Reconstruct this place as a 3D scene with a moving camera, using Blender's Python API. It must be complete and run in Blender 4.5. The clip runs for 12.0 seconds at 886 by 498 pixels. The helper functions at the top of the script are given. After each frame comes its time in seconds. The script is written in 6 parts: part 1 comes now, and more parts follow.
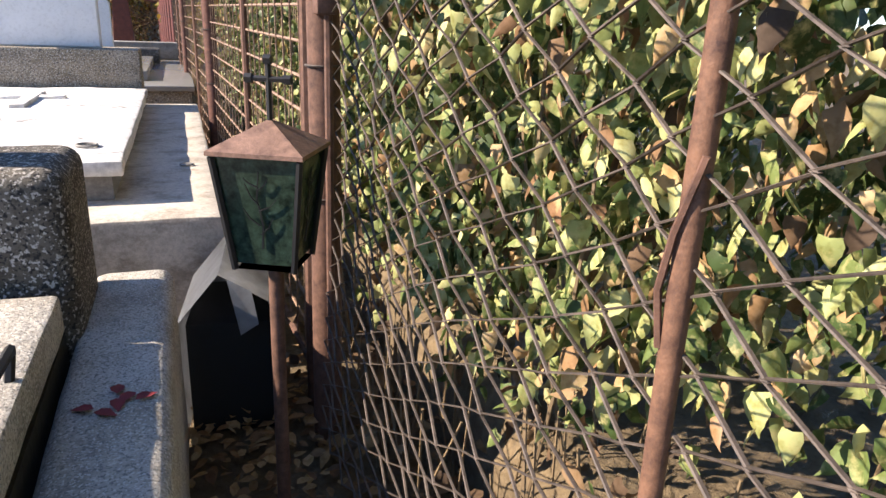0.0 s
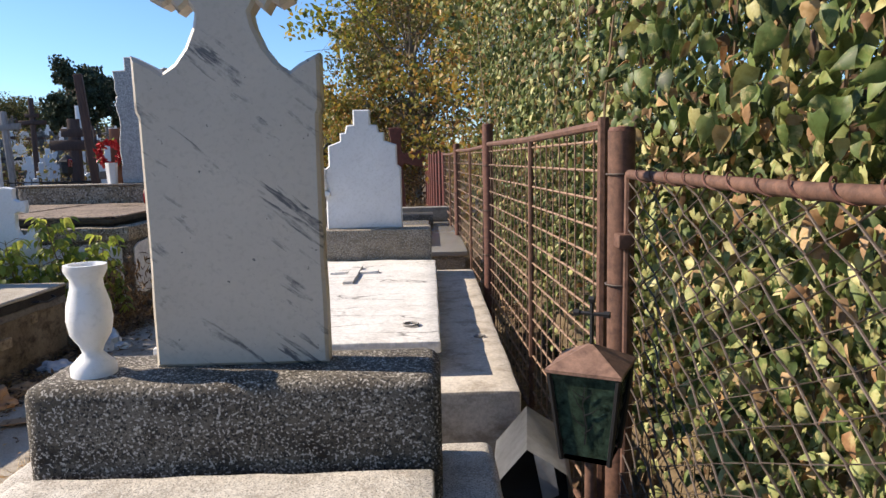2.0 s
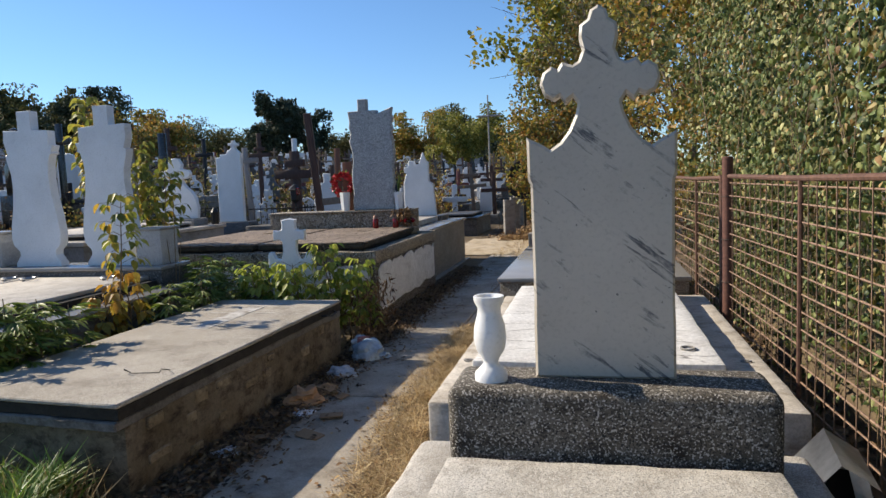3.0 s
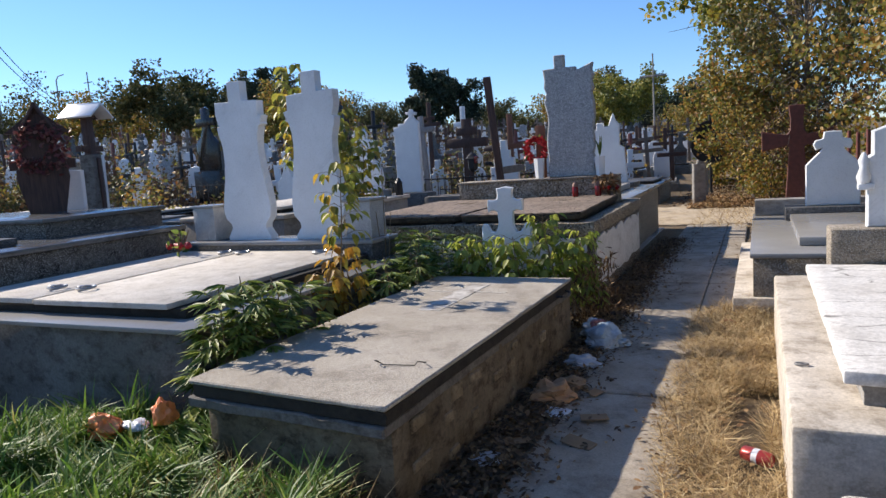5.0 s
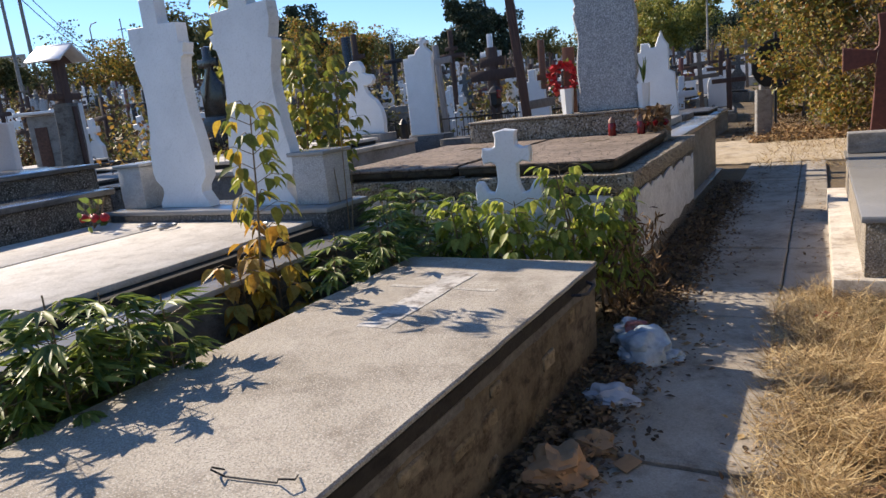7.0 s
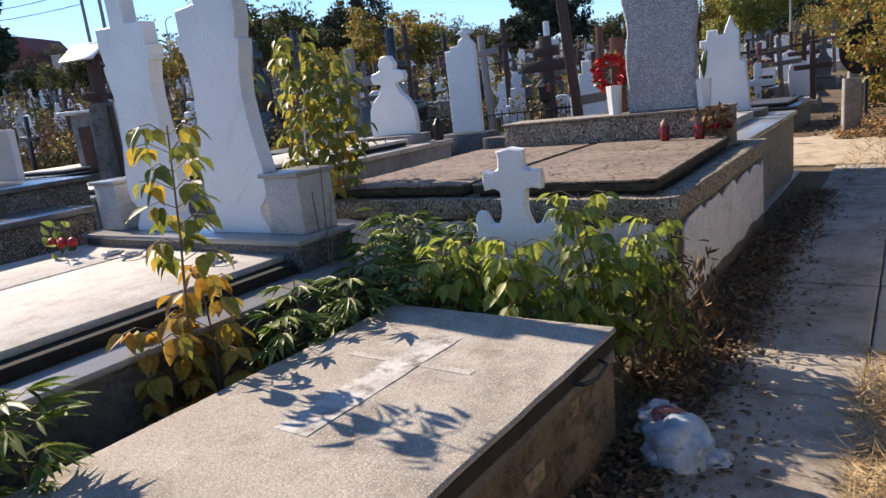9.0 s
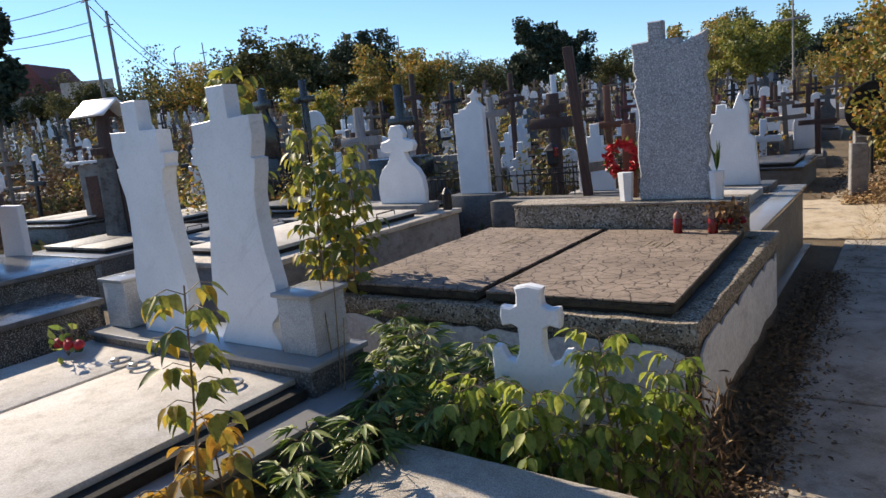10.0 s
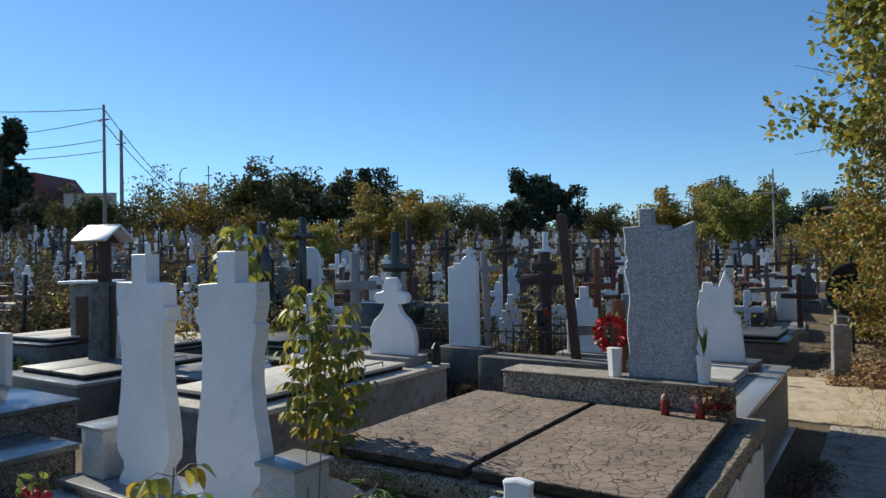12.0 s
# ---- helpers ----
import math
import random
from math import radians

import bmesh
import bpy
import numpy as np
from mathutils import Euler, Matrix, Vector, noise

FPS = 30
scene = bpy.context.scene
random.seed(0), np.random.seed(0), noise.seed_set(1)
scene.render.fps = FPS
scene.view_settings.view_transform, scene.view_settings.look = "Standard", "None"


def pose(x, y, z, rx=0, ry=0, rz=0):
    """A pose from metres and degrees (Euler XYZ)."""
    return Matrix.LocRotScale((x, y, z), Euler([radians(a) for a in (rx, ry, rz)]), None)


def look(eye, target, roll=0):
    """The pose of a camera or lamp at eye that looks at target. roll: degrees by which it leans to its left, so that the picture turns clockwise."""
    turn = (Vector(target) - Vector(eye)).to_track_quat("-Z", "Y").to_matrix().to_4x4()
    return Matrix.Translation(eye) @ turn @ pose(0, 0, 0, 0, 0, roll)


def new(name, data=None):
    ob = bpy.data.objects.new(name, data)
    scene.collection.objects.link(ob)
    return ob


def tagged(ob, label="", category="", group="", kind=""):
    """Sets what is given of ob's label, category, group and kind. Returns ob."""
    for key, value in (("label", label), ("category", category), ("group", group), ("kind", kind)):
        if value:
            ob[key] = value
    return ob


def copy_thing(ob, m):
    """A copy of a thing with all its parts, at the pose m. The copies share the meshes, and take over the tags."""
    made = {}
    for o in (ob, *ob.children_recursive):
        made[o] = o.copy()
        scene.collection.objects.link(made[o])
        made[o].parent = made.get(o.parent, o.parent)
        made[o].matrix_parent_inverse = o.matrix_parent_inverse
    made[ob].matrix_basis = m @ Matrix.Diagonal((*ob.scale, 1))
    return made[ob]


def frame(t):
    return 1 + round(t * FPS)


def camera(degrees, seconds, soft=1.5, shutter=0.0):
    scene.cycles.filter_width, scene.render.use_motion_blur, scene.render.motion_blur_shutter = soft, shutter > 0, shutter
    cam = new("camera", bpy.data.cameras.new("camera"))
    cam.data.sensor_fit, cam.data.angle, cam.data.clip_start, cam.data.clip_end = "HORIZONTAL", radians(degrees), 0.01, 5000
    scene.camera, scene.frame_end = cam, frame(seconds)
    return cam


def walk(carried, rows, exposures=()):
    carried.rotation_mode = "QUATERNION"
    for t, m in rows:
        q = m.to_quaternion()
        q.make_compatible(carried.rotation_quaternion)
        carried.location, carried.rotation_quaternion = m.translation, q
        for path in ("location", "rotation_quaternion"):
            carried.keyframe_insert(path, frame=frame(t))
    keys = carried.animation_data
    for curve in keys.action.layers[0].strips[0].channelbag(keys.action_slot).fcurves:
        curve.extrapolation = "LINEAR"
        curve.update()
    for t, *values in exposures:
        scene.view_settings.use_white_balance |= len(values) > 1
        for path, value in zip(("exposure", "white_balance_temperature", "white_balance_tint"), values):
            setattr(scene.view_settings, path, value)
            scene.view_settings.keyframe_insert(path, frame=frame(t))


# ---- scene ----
cam = camera(66.1, 12.0)
METRES, EYE, TILT, LEAN, TURN = 5.2, 1.0, 0.0, 0.0, -21.2
ROWS = [
    (0.0, 0.0, 0.0, 0.0, 0.8, -18.61, -2.39),
    (0.5, -0.0034, 0.0004, 0.01, 5.43, -14.59, -0.95),
    (1.0, -0.0035, -0.003, 0.0204, 10.58, -10.2, -0.09),
    (1.5, -0.0075, -0.0223, 0.0313, 13.47, -9.43, 0.2),
    (2.0, -0.0185, -0.0599, 0.0438, 20.03, -7.56, 1.23),
    (2.5, -0.0416, -0.1172, 0.0586, 27.2, -6.25, 2.03),
    (3.0, -0.072, -0.174, 0.0683, 33.68, -5.69, 2.42),
    (3.5, -0.1108, -0.1932, 0.0669, 38.74, -5.55, 2.44),
    (5.5, -0.287, -0.1109, 0.0647, 46.7, -8.63, 4.76),
    (6.0, -0.3302, -0.0544, 0.064, 47.3, -10.0, 5.43),
    (6.5, -0.3618, 0.0194, 0.0548, 47.99, -11.45, 5.76),
    (8.5, -0.4451, 0.2253, 0.0546, 54.23, -13.46, 6.61),
    (9.0, -0.4556, 0.2369, 0.0675, 55.04, -12.73, 6.61),
    (9.5, -0.4718, 0.2492, 0.1021, 55.38, -11.66, 6.35),
    (10.0, -0.4812, 0.2498, 0.1563, 55.32, -10.39, 5.69),
    (10.5, -0.4795, 0.2433, 0.1904, 55.2, -7.76, 4.6),
    (11.0, -0.4782, 0.2354, 0.2005, 55.01, -4.84, 3.43),
    (11.5, -0.4749, 0.2349, 0.2019, 54.87, -1.9, 2.34),
    (12.0, -0.4755, 0.2361, 0.2015, 54.55, 0.88, 1.14),
]
walk(cam, [(t, pose(0, 0, EYE, TILT, LEAN, TURN) @ pose(METRES * x, METRES * y, METRES * z, 90 + pitch, roll, yaw)) for t, x, y, z, yaw, pitch, roll in ROWS],
     exposures=[(0.0, 1.48, 6500, 14), (1.0, 1.2, 6600, 14), (1.5, 1.0, 6600, 13), (2.5, 0.7, 6650, 11), (3.5, 0.45, 6350, 7), (5.5, 0.67, 6230, 13), (6.5, 0.7, 6600, 12), (8.5, 0.9, 6580, 16),
                (9.5, 0.85, 6750, 13), (10.5, 0.5, 6500, 9), (11.0, 0.38, 6300, 6), (12.0, 0.28, 6200, 3)])

# ---- light: clear autumn sky, low sun from the west side of the rows ----
SUN = Vector((-1.53, 0.22, 1.0)).normalized()
world = bpy.data.worlds.new("sky")
scene.world = world
world.use_nodes = True
wn = world.node_tree.nodes
sky = wn.new("ShaderNodeTexSky")
sky.sky_type = "NISHITA"
sky.sun_disc = False
sky.sun_elevation = math.asin(SUN.z)
sky.sun_rotation = math.atan2(SUN.x, SUN.y)
sky.air_density, sky.dust_density, sky.ozone_density = 1.0, 0.05, 8.0
wn["Background"].inputs[1].default_value = 0.11
world.node_tree.links.new(sky.outputs[0], wn["Background"].inputs[0])
sun = new("sun", bpy.data.lights.new("sun", "SUN"))
sun.data.energy, sun.data.angle, sun.data.color = 5.0, radians(0.6), (1.0, 0.89, 0.73)
sun.matrix_world = look(SUN * 60, (0, 0, 0))


# ---- materials ----
def base_mat(name, rough=0.8, metal=0.0):
    m = bpy.data.materials.new(name)
    m.use_nodes = True
    b = m.node_tree.nodes["Principled BSDF"]
    b.inputs["Roughness"].default_value = rough
    b.inputs["Metallic"].default_value = metal
    return m, m.node_tree.nodes, m.node_tree.links, b


def turned(N, L, turn, stretch):
    """Coordinates turned first, then stretched along the turned axes."""
    mp = N.new("ShaderNodeMapping")
    mp.inputs["Scale"].default_value = stretch
    L.new(coords(N, L, (1, 1, 1), turn), mp.inputs[0])
    return mp.outputs[0]


def coords(N, L, stretch=(1, 1, 1), turn=(0, 0, 0)):
    tc, mp = N.new("ShaderNodeTexCoord"), N.new("ShaderNodeMapping")
    mp.inputs["Scale"].default_value = stretch
    mp.inputs["Rotation"].default_value = [radians(a) for a in turn]
    L.new(tc.outputs["Object"], mp.inputs[0])
    return mp.outputs[0]


def noise_tex(N, L, vec, scale, detail=5, rough=0.6):
    n = N.new("ShaderNodeTexNoise")
    n.inputs["Scale"].default_value, n.inputs["Detail"].default_value, n.inputs["Roughness"].default_value = scale, detail, rough
    L.new(vec, n.inputs["Vector"])
    return n.outputs["Fac"]


def ramp(N, L, fac, stops):
    r = N.new("ShaderNodeValToRGB")
    els = r.color_ramp.elements
    while len(els) < len(stops):
        els.new(0.5)
    for e, (p, c) in zip(els, stops):
        e.position = p
        e.color = (*c, 1) if len(c) == 3 else c
    L.new(fac, r.inputs[0])
    return r.outputs[0]


def mix(N, L, fac, a, b, kind="MIX"):
    x = N.new("ShaderNodeMix")
    x.data_type, x.blend_type = "RGBA", kind
    for socket, v in ((x.inputs[0], fac), (x.inputs[6], a), (x.inputs[7], b)):
        if hasattr(v, "is_linked"):
            L.new(v, socket)
        else:
            socket.default_value = v if isinstance(v, (int, float)) else (*v, 1)
    return x.outputs[2]


def bump(N, L, b, height, strength, distance=0.01):
    k = N.new("ShaderNodeBump")
    k.inputs["Strength"].default_value, k.inputs["Distance"].default_value = strength, distance
    L.new(height, k.inputs["Height"])
    L.new(k.outputs[0], b.inputs["Normal"])


def grey(v, warm=0.0):
    return (v * (1 + warm), v, v * (1 - warm * 1.3))


def concrete(name, v, warm=0.06, grain=90, stain=2.2, contrast=0.25, speck=None, rough=0.9, relief=0.5):
    """Cast concrete or render: large stains, fine grain, optional dark or light chips."""
    m, N, L, b = base_mat(name, rough)
    vec = coords(N, L)
    big = ramp(N, L, noise_tex(N, L, vec, stain, 6, 0.65), [(0.3, grey(v * (1 - contrast), warm * 1.6)), (0.7, grey(v * (1 + contrast * 0.6), warm))])
    fine_fac = noise_tex(N, L, vec, grain, 4, 0.7)
    fine = ramp(N, L, fine_fac, [(0.3, (0.72, 0.72, 0.72)), (0.7, (1.15, 1.15, 1.15))])
    blot = ramp(N, L, noise_tex(N, L, coords(N, L, (1, 1, 1.6), (15, 25, 40)), stain * 2.6, 9, 0.72), [(0.36, (1 - contrast * 1.5, 1 - contrast * 1.6, 1 - contrast * 1.7)), (0.52, (1, 1, 1))])
    col = mix(N, L, 1.0, mix(N, L, 1.0, big, fine, "MULTIPLY"), blot, "MULTIPLY")
    if speck:
        chip = noise_tex(N, L, vec, speck[0] * 0.9, 2, 0.55)
        pit = noise_tex(N, L, coords(N, L, (1.3, 1.3, 1.3), (20, 40, 10)), speck[0] * 0.7, 2, 0.55)
        col = mix(N, L, ramp(N, L, pit, [(0.40, (1, 1, 1)), (0.46, (0, 0, 0))]), col, speck[1])
        col = mix(N, L, ramp(N, L, chip, [(0.56, (0, 0, 0)), (0.63, (0.9, 0.9, 0.9))]), col, speck[2])
    L.new(col, b.inputs["Base Color"])
    bump(N, L, b, fine_fac, relief, 0.004)
    return m


def marble(name, v, veins=0.0, turn=(0, 38, 0), rough=0.45, tint=0.01):
    """White marble, with slanting dark veins where veins > 0."""
    m, N, L, b = base_mat(name, rough)
    vec = coords(N, L)
    cloud = ramp(N, L, noise_tex(N, L, vec, 3.0, 6, 0.6), [(0.3, grey(v * 0.84, tint)), (0.7, grey(v, tint))])
    dots = ramp(N, L, noise_tex(N, L, vec, 70, 3, 0.6), [(0.25, (0.86, 0.86, 0.85)), (0.5, (1, 1, 1))])
    col = mix(N, L, 1.0, cloud, dots, "MULTIPLY")
    if veins:
        amount = None
        for stretch, scale, thin, lo in (((0.42, 1, 3.4), 1.2, 0.008, 0.54), ((0.55, 1, 5.0), 1.7, 0.011, 0.59)):
            f = noise_tex(N, L, turned(N, L, turn, stretch), scale, 9, 0.6)
            line = ramp(N, L, f, [(0.5 - thin, (0, 0, 0)), (0.496, (0.9, 0.9, 0.9)), (0.504, (0.9, 0.9, 0.9)), (0.5 + thin * 2.5, (0, 0, 0))])
            gate = ramp(N, L, noise_tex(N, L, turned(N, L, turn, (0.8, 1, 1.5)), 3.3 + scale, 6, 0.72), [(lo - 0.06, (0, 0, 0)), (lo + 0.05, (1, 1, 1))])
            streak = mix(N, L, 1.0, line, gate, "MULTIPLY")
            amount = streak if amount is None else mix(N, L, 1.0, amount, streak, "ADD")
        pits = ramp(N, L, noise_tex(N, L, vec, 48, 2, 0.5), [(0.74, (0, 0, 0)), (0.77, (0.8, 0.8, 0.8))])
        amount = mix(N, L, 1.0, amount, pits, "ADD")
        amount = mix(N, L, 1.0, amount, (veins, veins, veins), "MULTIPLY")
        col = mix(N, L, amount, col, (0.06, 0.06, 0.07))
    L.new(col, b.inputs["Base Color"])
    bump(N, L, b, noise_tex(N, L, vec, 40, 4, 0.6), 0.12, 0.003)
    return m


def rusty(name, deep=(0.05, 0.024, 0.017), light=(0.135, 0.068, 0.045), rough=0.75, metal=0.2):
    m, N, L, b = base_mat(name, rough, metal)
    vec = coords(N, L)
    f = noise_tex(N, L, vec, 34, 7, 0.75)
    col = ramp(N, L, f, [(0.3, deep), (0.55, light), (0.75, tuple(min(1, c * 1.5) for c in light))])
    L.new(col, b.inputs["Base Color"])
    bump(N, L, b, noise_tex(N, L, vec, 160, 3, 0.7), 0.4, 0.002)
    return m


def paint(name, col, rough=0.5, metal=0.0, wear=0.25, scale=14):
    m, N, L, b = base_mat(name, rough, metal)
    f = noise_tex(N, L, coords(N, L), scale, 6, 0.65)
    L.new(ramp(N, L, f, [(0.3, tuple(c * (1 - wear) for c in col)), (0.7, col)]), b.inputs["Base Color"])
    bump(N, L, b, f, 0.15, 0.003)
    return m


def wood(name, dark, light, rough=0.75):
    m, N, L, b = base_mat(name, rough)
    f = noise_tex(N, L, coords(N, L, (18, 18, 1.6)), 3, 6, 0.65)
    L.new(ramp(N, L, f, [(0.3, dark), (0.7, light)]), b.inputs["Base Color"])
    bump(N, L, b, f, 0.4, 0.004)
    return m


def leafy(name, stops, rough=0.55, through_light=0.35, fade=None):
    """Leaves that vary one by one, and let some light through."""
    m, N, L, b = base_mat(name, rough)
    g = N.new("ShaderNodeNewGeometry")
    col = ramp(N, L, g.outputs["Random Per Island"], stops)
    spot = ramp(N, L, noise_tex(N, L, coords(N, L), 60, 3, 0.6), [(0.35, (0.7, 0.65, 0.5)), (0.55, (1, 1, 1))])
    col = mix(N, L, 1.0, col, spot, "MULTIPLY")
    if fade:
        patch = ramp(N, L, noise_tex(N, L, coords(N, L), 48, 4, 0.65), [(0.52, (0, 0, 0)), (0.70, (0.7, 0.7, 0.7))])
        col = mix(N, L, patch, col, fade)
        b.inputs["Specular IOR Level"].default_value = 0.3
    L.new(col, b.inputs["Base Color"])
    tr = N.new("ShaderNodeBsdfTranslucent")
    L.new(col, tr.inputs[0])
    ms = N.new("ShaderNodeMixShader")
    ms.inputs[0].default_value = through_light
    L.new(b.outputs[0], ms.inputs[1])
    L.new(tr.outputs[0], ms.inputs[2])
    L.new(ms.outputs[0], N["Material Output"].inputs[0])
    return m


def plain(name, col, rough=0.5, metal=0.0):
    m, N, L, b = base_mat(name, rough, metal)
    b.inputs["Base Color"].default_value = (*col, 1)
    return m


def glass(name, col, rough=0.1):
    m, N, L, b = base_mat(name, rough)
    b.inputs["Base Color"].default_value = (*col, 1)
    b.inputs["Transmission Weight"].default_value = 0.9
    return m


M_SLAB = concrete("slab_concrete", 0.53, 0.07, 110, 3.0, 0.16, relief=0.6)
M_SLAB_A = concrete("grainy_concrete", 0.37, 0.12, 90, 1.6, 0.3, (190, (0.22, 0.20, 0.17), (0.50, 0.46, 0.40)), relief=0.9)
# near-black stands in for the shade on lid edges and under lids
M_LIDSHADE = concrete("lid_shade_black", 0.024, 0.2, 60, 5, 0.4)
M_BLOCK = concrete("weathered_wall", 0.125, 0.26, 40, 3.2, 0.5, relief=0.9)
M_TERRAZZO = concrete("terrazzo", 0.11, 0.16, 120, 3, 0.55, (170, (0.015, 0.013, 0.012), (0.46, 0.42, 0.37)), 0.85, 0.6)
M_TERRAZZO_L = concrete("pale_terrazzo", 0.24, 0.18, 80, 3, 0.3, (180, (0.06, 0.055, 0.05), (0.52, 0.48, 0.43)), 0.85)
M_PALE = concrete("pale_concrete", 0.52, 0.10, 90, 3.5, 0.25, relief=0.5)
M_COVER = concrete("whitewashed_cover", 0.66, 0.03, 60, 2, 0.12, relief=0.25)


def add_cracks(m, scale, stretch, col, width=0.02):
    """Thin crooked cracks over a painted surface."""
    N, L = m.node_tree.nodes, m.node_tree.links
    b = N["Principled BSDF"]
    old = b.inputs["Base Color"].links[0].from_socket
    vec = coords(N, L, stretch)
    vo = N.new("ShaderNodeTexVoronoi")
    vo.feature = "DISTANCE_TO_EDGE"
    vo.inputs["Scale"].default_value = scale
    wob = N.new("ShaderNodeTexNoise")
    wob.inputs["Scale"].default_value, wob.inputs["Detail"].default_value = 5, 6
    L.new(vec, wob.inputs["Vector"])
    L.new(mix(N, L, 0.25, vec, wob.outputs["Color"], "ADD"), vo.inputs["Vector"])
    fac = ramp(N, L, vo.outputs["Distance"], [(0.0, (1, 1, 1)), (width, (0, 0, 0))])
    gate = ramp(N, L, noise_tex(N, L, vec, 2.5, 3, 0.6), [(0.45, (0, 0, 0)), (0.55, (1, 1, 1))])
    L.new(mix(N, L, mix(N, L, 1.0, fac, gate, "MULTIPLY"), old, col), b.inputs["Base Color"])


add_cracks(M_COVER, 2.2, (0.8, 2.4, 1), (0.10, 0.09, 0.08), 0.026)
M_GREY = concrete("grey_concrete", 0.27, 0.05, 70, 2.5, 0.25)
M_GRIT = concrete("gritty_concrete", 0.5, 0.08, 80, 4, 0.25, (260, (0.2, 0.19, 0.17), (0.62, 0.59, 0.53)), 0.9, 0.8)
M_PED = concrete("pale_speckled_stone", 0.44, 0.03, 90, 4, 0.15, (200, (0.25, 0.25, 0.25), (0.62, 0.6, 0.58)), 0.6)
M_DIM = concrete("stained_concrete", 0.15, 0.08, 60, 3.0, 0.35)
M_DARKSTONE = concrete("dark_stone", 0.10, 0.05, 90, 3, 0.3, (70, (0.03, 0.03, 0.03), (0.2, 0.19, 0.18)), 0.5)
M_BLACKSTONE = concrete("black_polished_stone", 0.022, 0.1, 90, 3, 0.3, (90, (0.012, 0.012, 0.012), (0.05, 0.045, 0.045)), 0.22, 0.1)
M_TARRED = concrete("brown_tarred_edge", 0.055, 0.25, 60, 5, 0.4, relief=0.9)
M_BRICK = concrete("pale_block", 0.20, 0.26, 40, 6, 0.5, relief=0.8)
M_PLASTER = concrete("flaking_plaster", 0.70, 0.02, 40, 2.0, 0.10, relief=0.3)
M_MARBLE_V = marble("veined_marble", 0.48, 1.0, (0, -38, 0), tint=0.12)
M_MARBLE = marble("white_marble", 0.80)
M_MARBLE_B = marble("blue_white_marble", 0.74, 0.12, tint=-0.01)
M_MONUMENT = concrete("speckled_granite", 0.37, 0.0, 90, 4, 0.15, (105, (0.16, 0.17, 0.18), (0.58, 0.58, 0.58)), 0.6)
M_COPING = marble("polished_coping", 0.28, 0.0, rough=0.22, tint=0.04)
M_COPING_D = concrete("dark_polished_coping", 0.13, 0.0, 90, 3, 0.25, rough=0.2, relief=0.05)
M_PATH = concrete("path_concrete", 0.33, 0.13, 120, 1.6, 0.28, relief=0.8)
M_RUST = rusty("rusty_steel")
M_RUST_D = rusty("dark_rust", (0.05, 0.022, 0.016), (0.12, 0.05, 0.035))
M_REDPAINT = paint("dull_red_paint", (0.17, 0.045, 0.035), 0.6, 0, 0.4)
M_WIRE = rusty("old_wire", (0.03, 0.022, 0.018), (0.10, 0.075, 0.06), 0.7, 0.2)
# paler copy of the rusty wire, with sunlight put into its colour
M_WIRE_LIT = rusty("sunlit_rusty_wire", (0.09, 0.05, 0.035), (0.27, 0.17, 0.11), 0.7, 0.1)
M_IRON = paint("black_iron", (0.025, 0.025, 0.027), 0.5, 0.4, 0.4)
M_COPPER = rusty("copper_roof", (0.10, 0.055, 0.04), (0.24, 0.14, 0.10), 0.6, 0.3)
M_GREENGLASS = paint("green_textured_glass", (0.085, 0.14, 0.095), 0.2, 0, 0.85, 55)
add_cracks(M_GREENGLASS, 16, (1, 1, 0.6), (0.02, 0.03, 0.022), 0.05)
M_WOOD = wood("grey_wood", (0.09, 0.07, 0.055), (0.24, 0.19, 0.15))
M_WOOD_G = wood("silvered_wood", (0.16, 0.145, 0.14), (0.34, 0.31, 0.29))
M_WOOD_D = wood("dark_wood", (0.035, 0.018, 0.013), (0.10, 0.05, 0.035))
M_BARK = wood("bark", (0.07, 0.055, 0.04), (0.2, 0.16, 0.12), 0.9)
M_STEM = paint("stem", (0.22, 0.15, 0.08), 0.7, 0, 0.4)
M_CHROME = plain("steel_ring", (0.45, 0.44, 0.42), 0.35, 0.9)
M_RED = paint("red_petal", (0.55, 0.02, 0.025), 0.5, 0, 0.35, 60)
M_PETAL = paint("dried_petal", (0.22, 0.02, 0.025), 0.7, 0, 0.4, 60)
M_REDGLASS = paint("red_candle_glass", (0.20, 0.012, 0.014), 0.15, 0, 0.3, 30)
M_WHITEPL = paint("white_plastic", (0.72, 0.74, 0.78), 0.35, 0, 0.15, 9)
M_BAG = paint("pale_bag", (0.40, 0.48, 0.55), 0.25, 0, 0.45, 16)
M_CLEAR = paint("clear_foil", (0.5, 0.5, 0.5), 0.15, 0.3, 0.6, 30)
M_ORANGE = paint("orange_plastic", (0.95, 0.29, 0.09), 0.4, 0, 0.25, 18)
M_CARD = paint("brown_card", (0.30, 0.19, 0.10), 0.9, 0, 0.3, 12)
M_ZINC = paint("zinc_sheet", (0.45, 0.46, 0.48), 0.4, 0.6, 0.35, 20)
M_BLACK = plain("flat_black", (0.012, 0.012, 0.012), 0.9)
M_ROOFTIN = paint("white_tin_roof", (0.75, 0.76, 0.78), 0.4, 0.2, 0.15)
M_POLE = concrete("pole_concrete", 0.30, 0.04, 30, 2, 0.2)

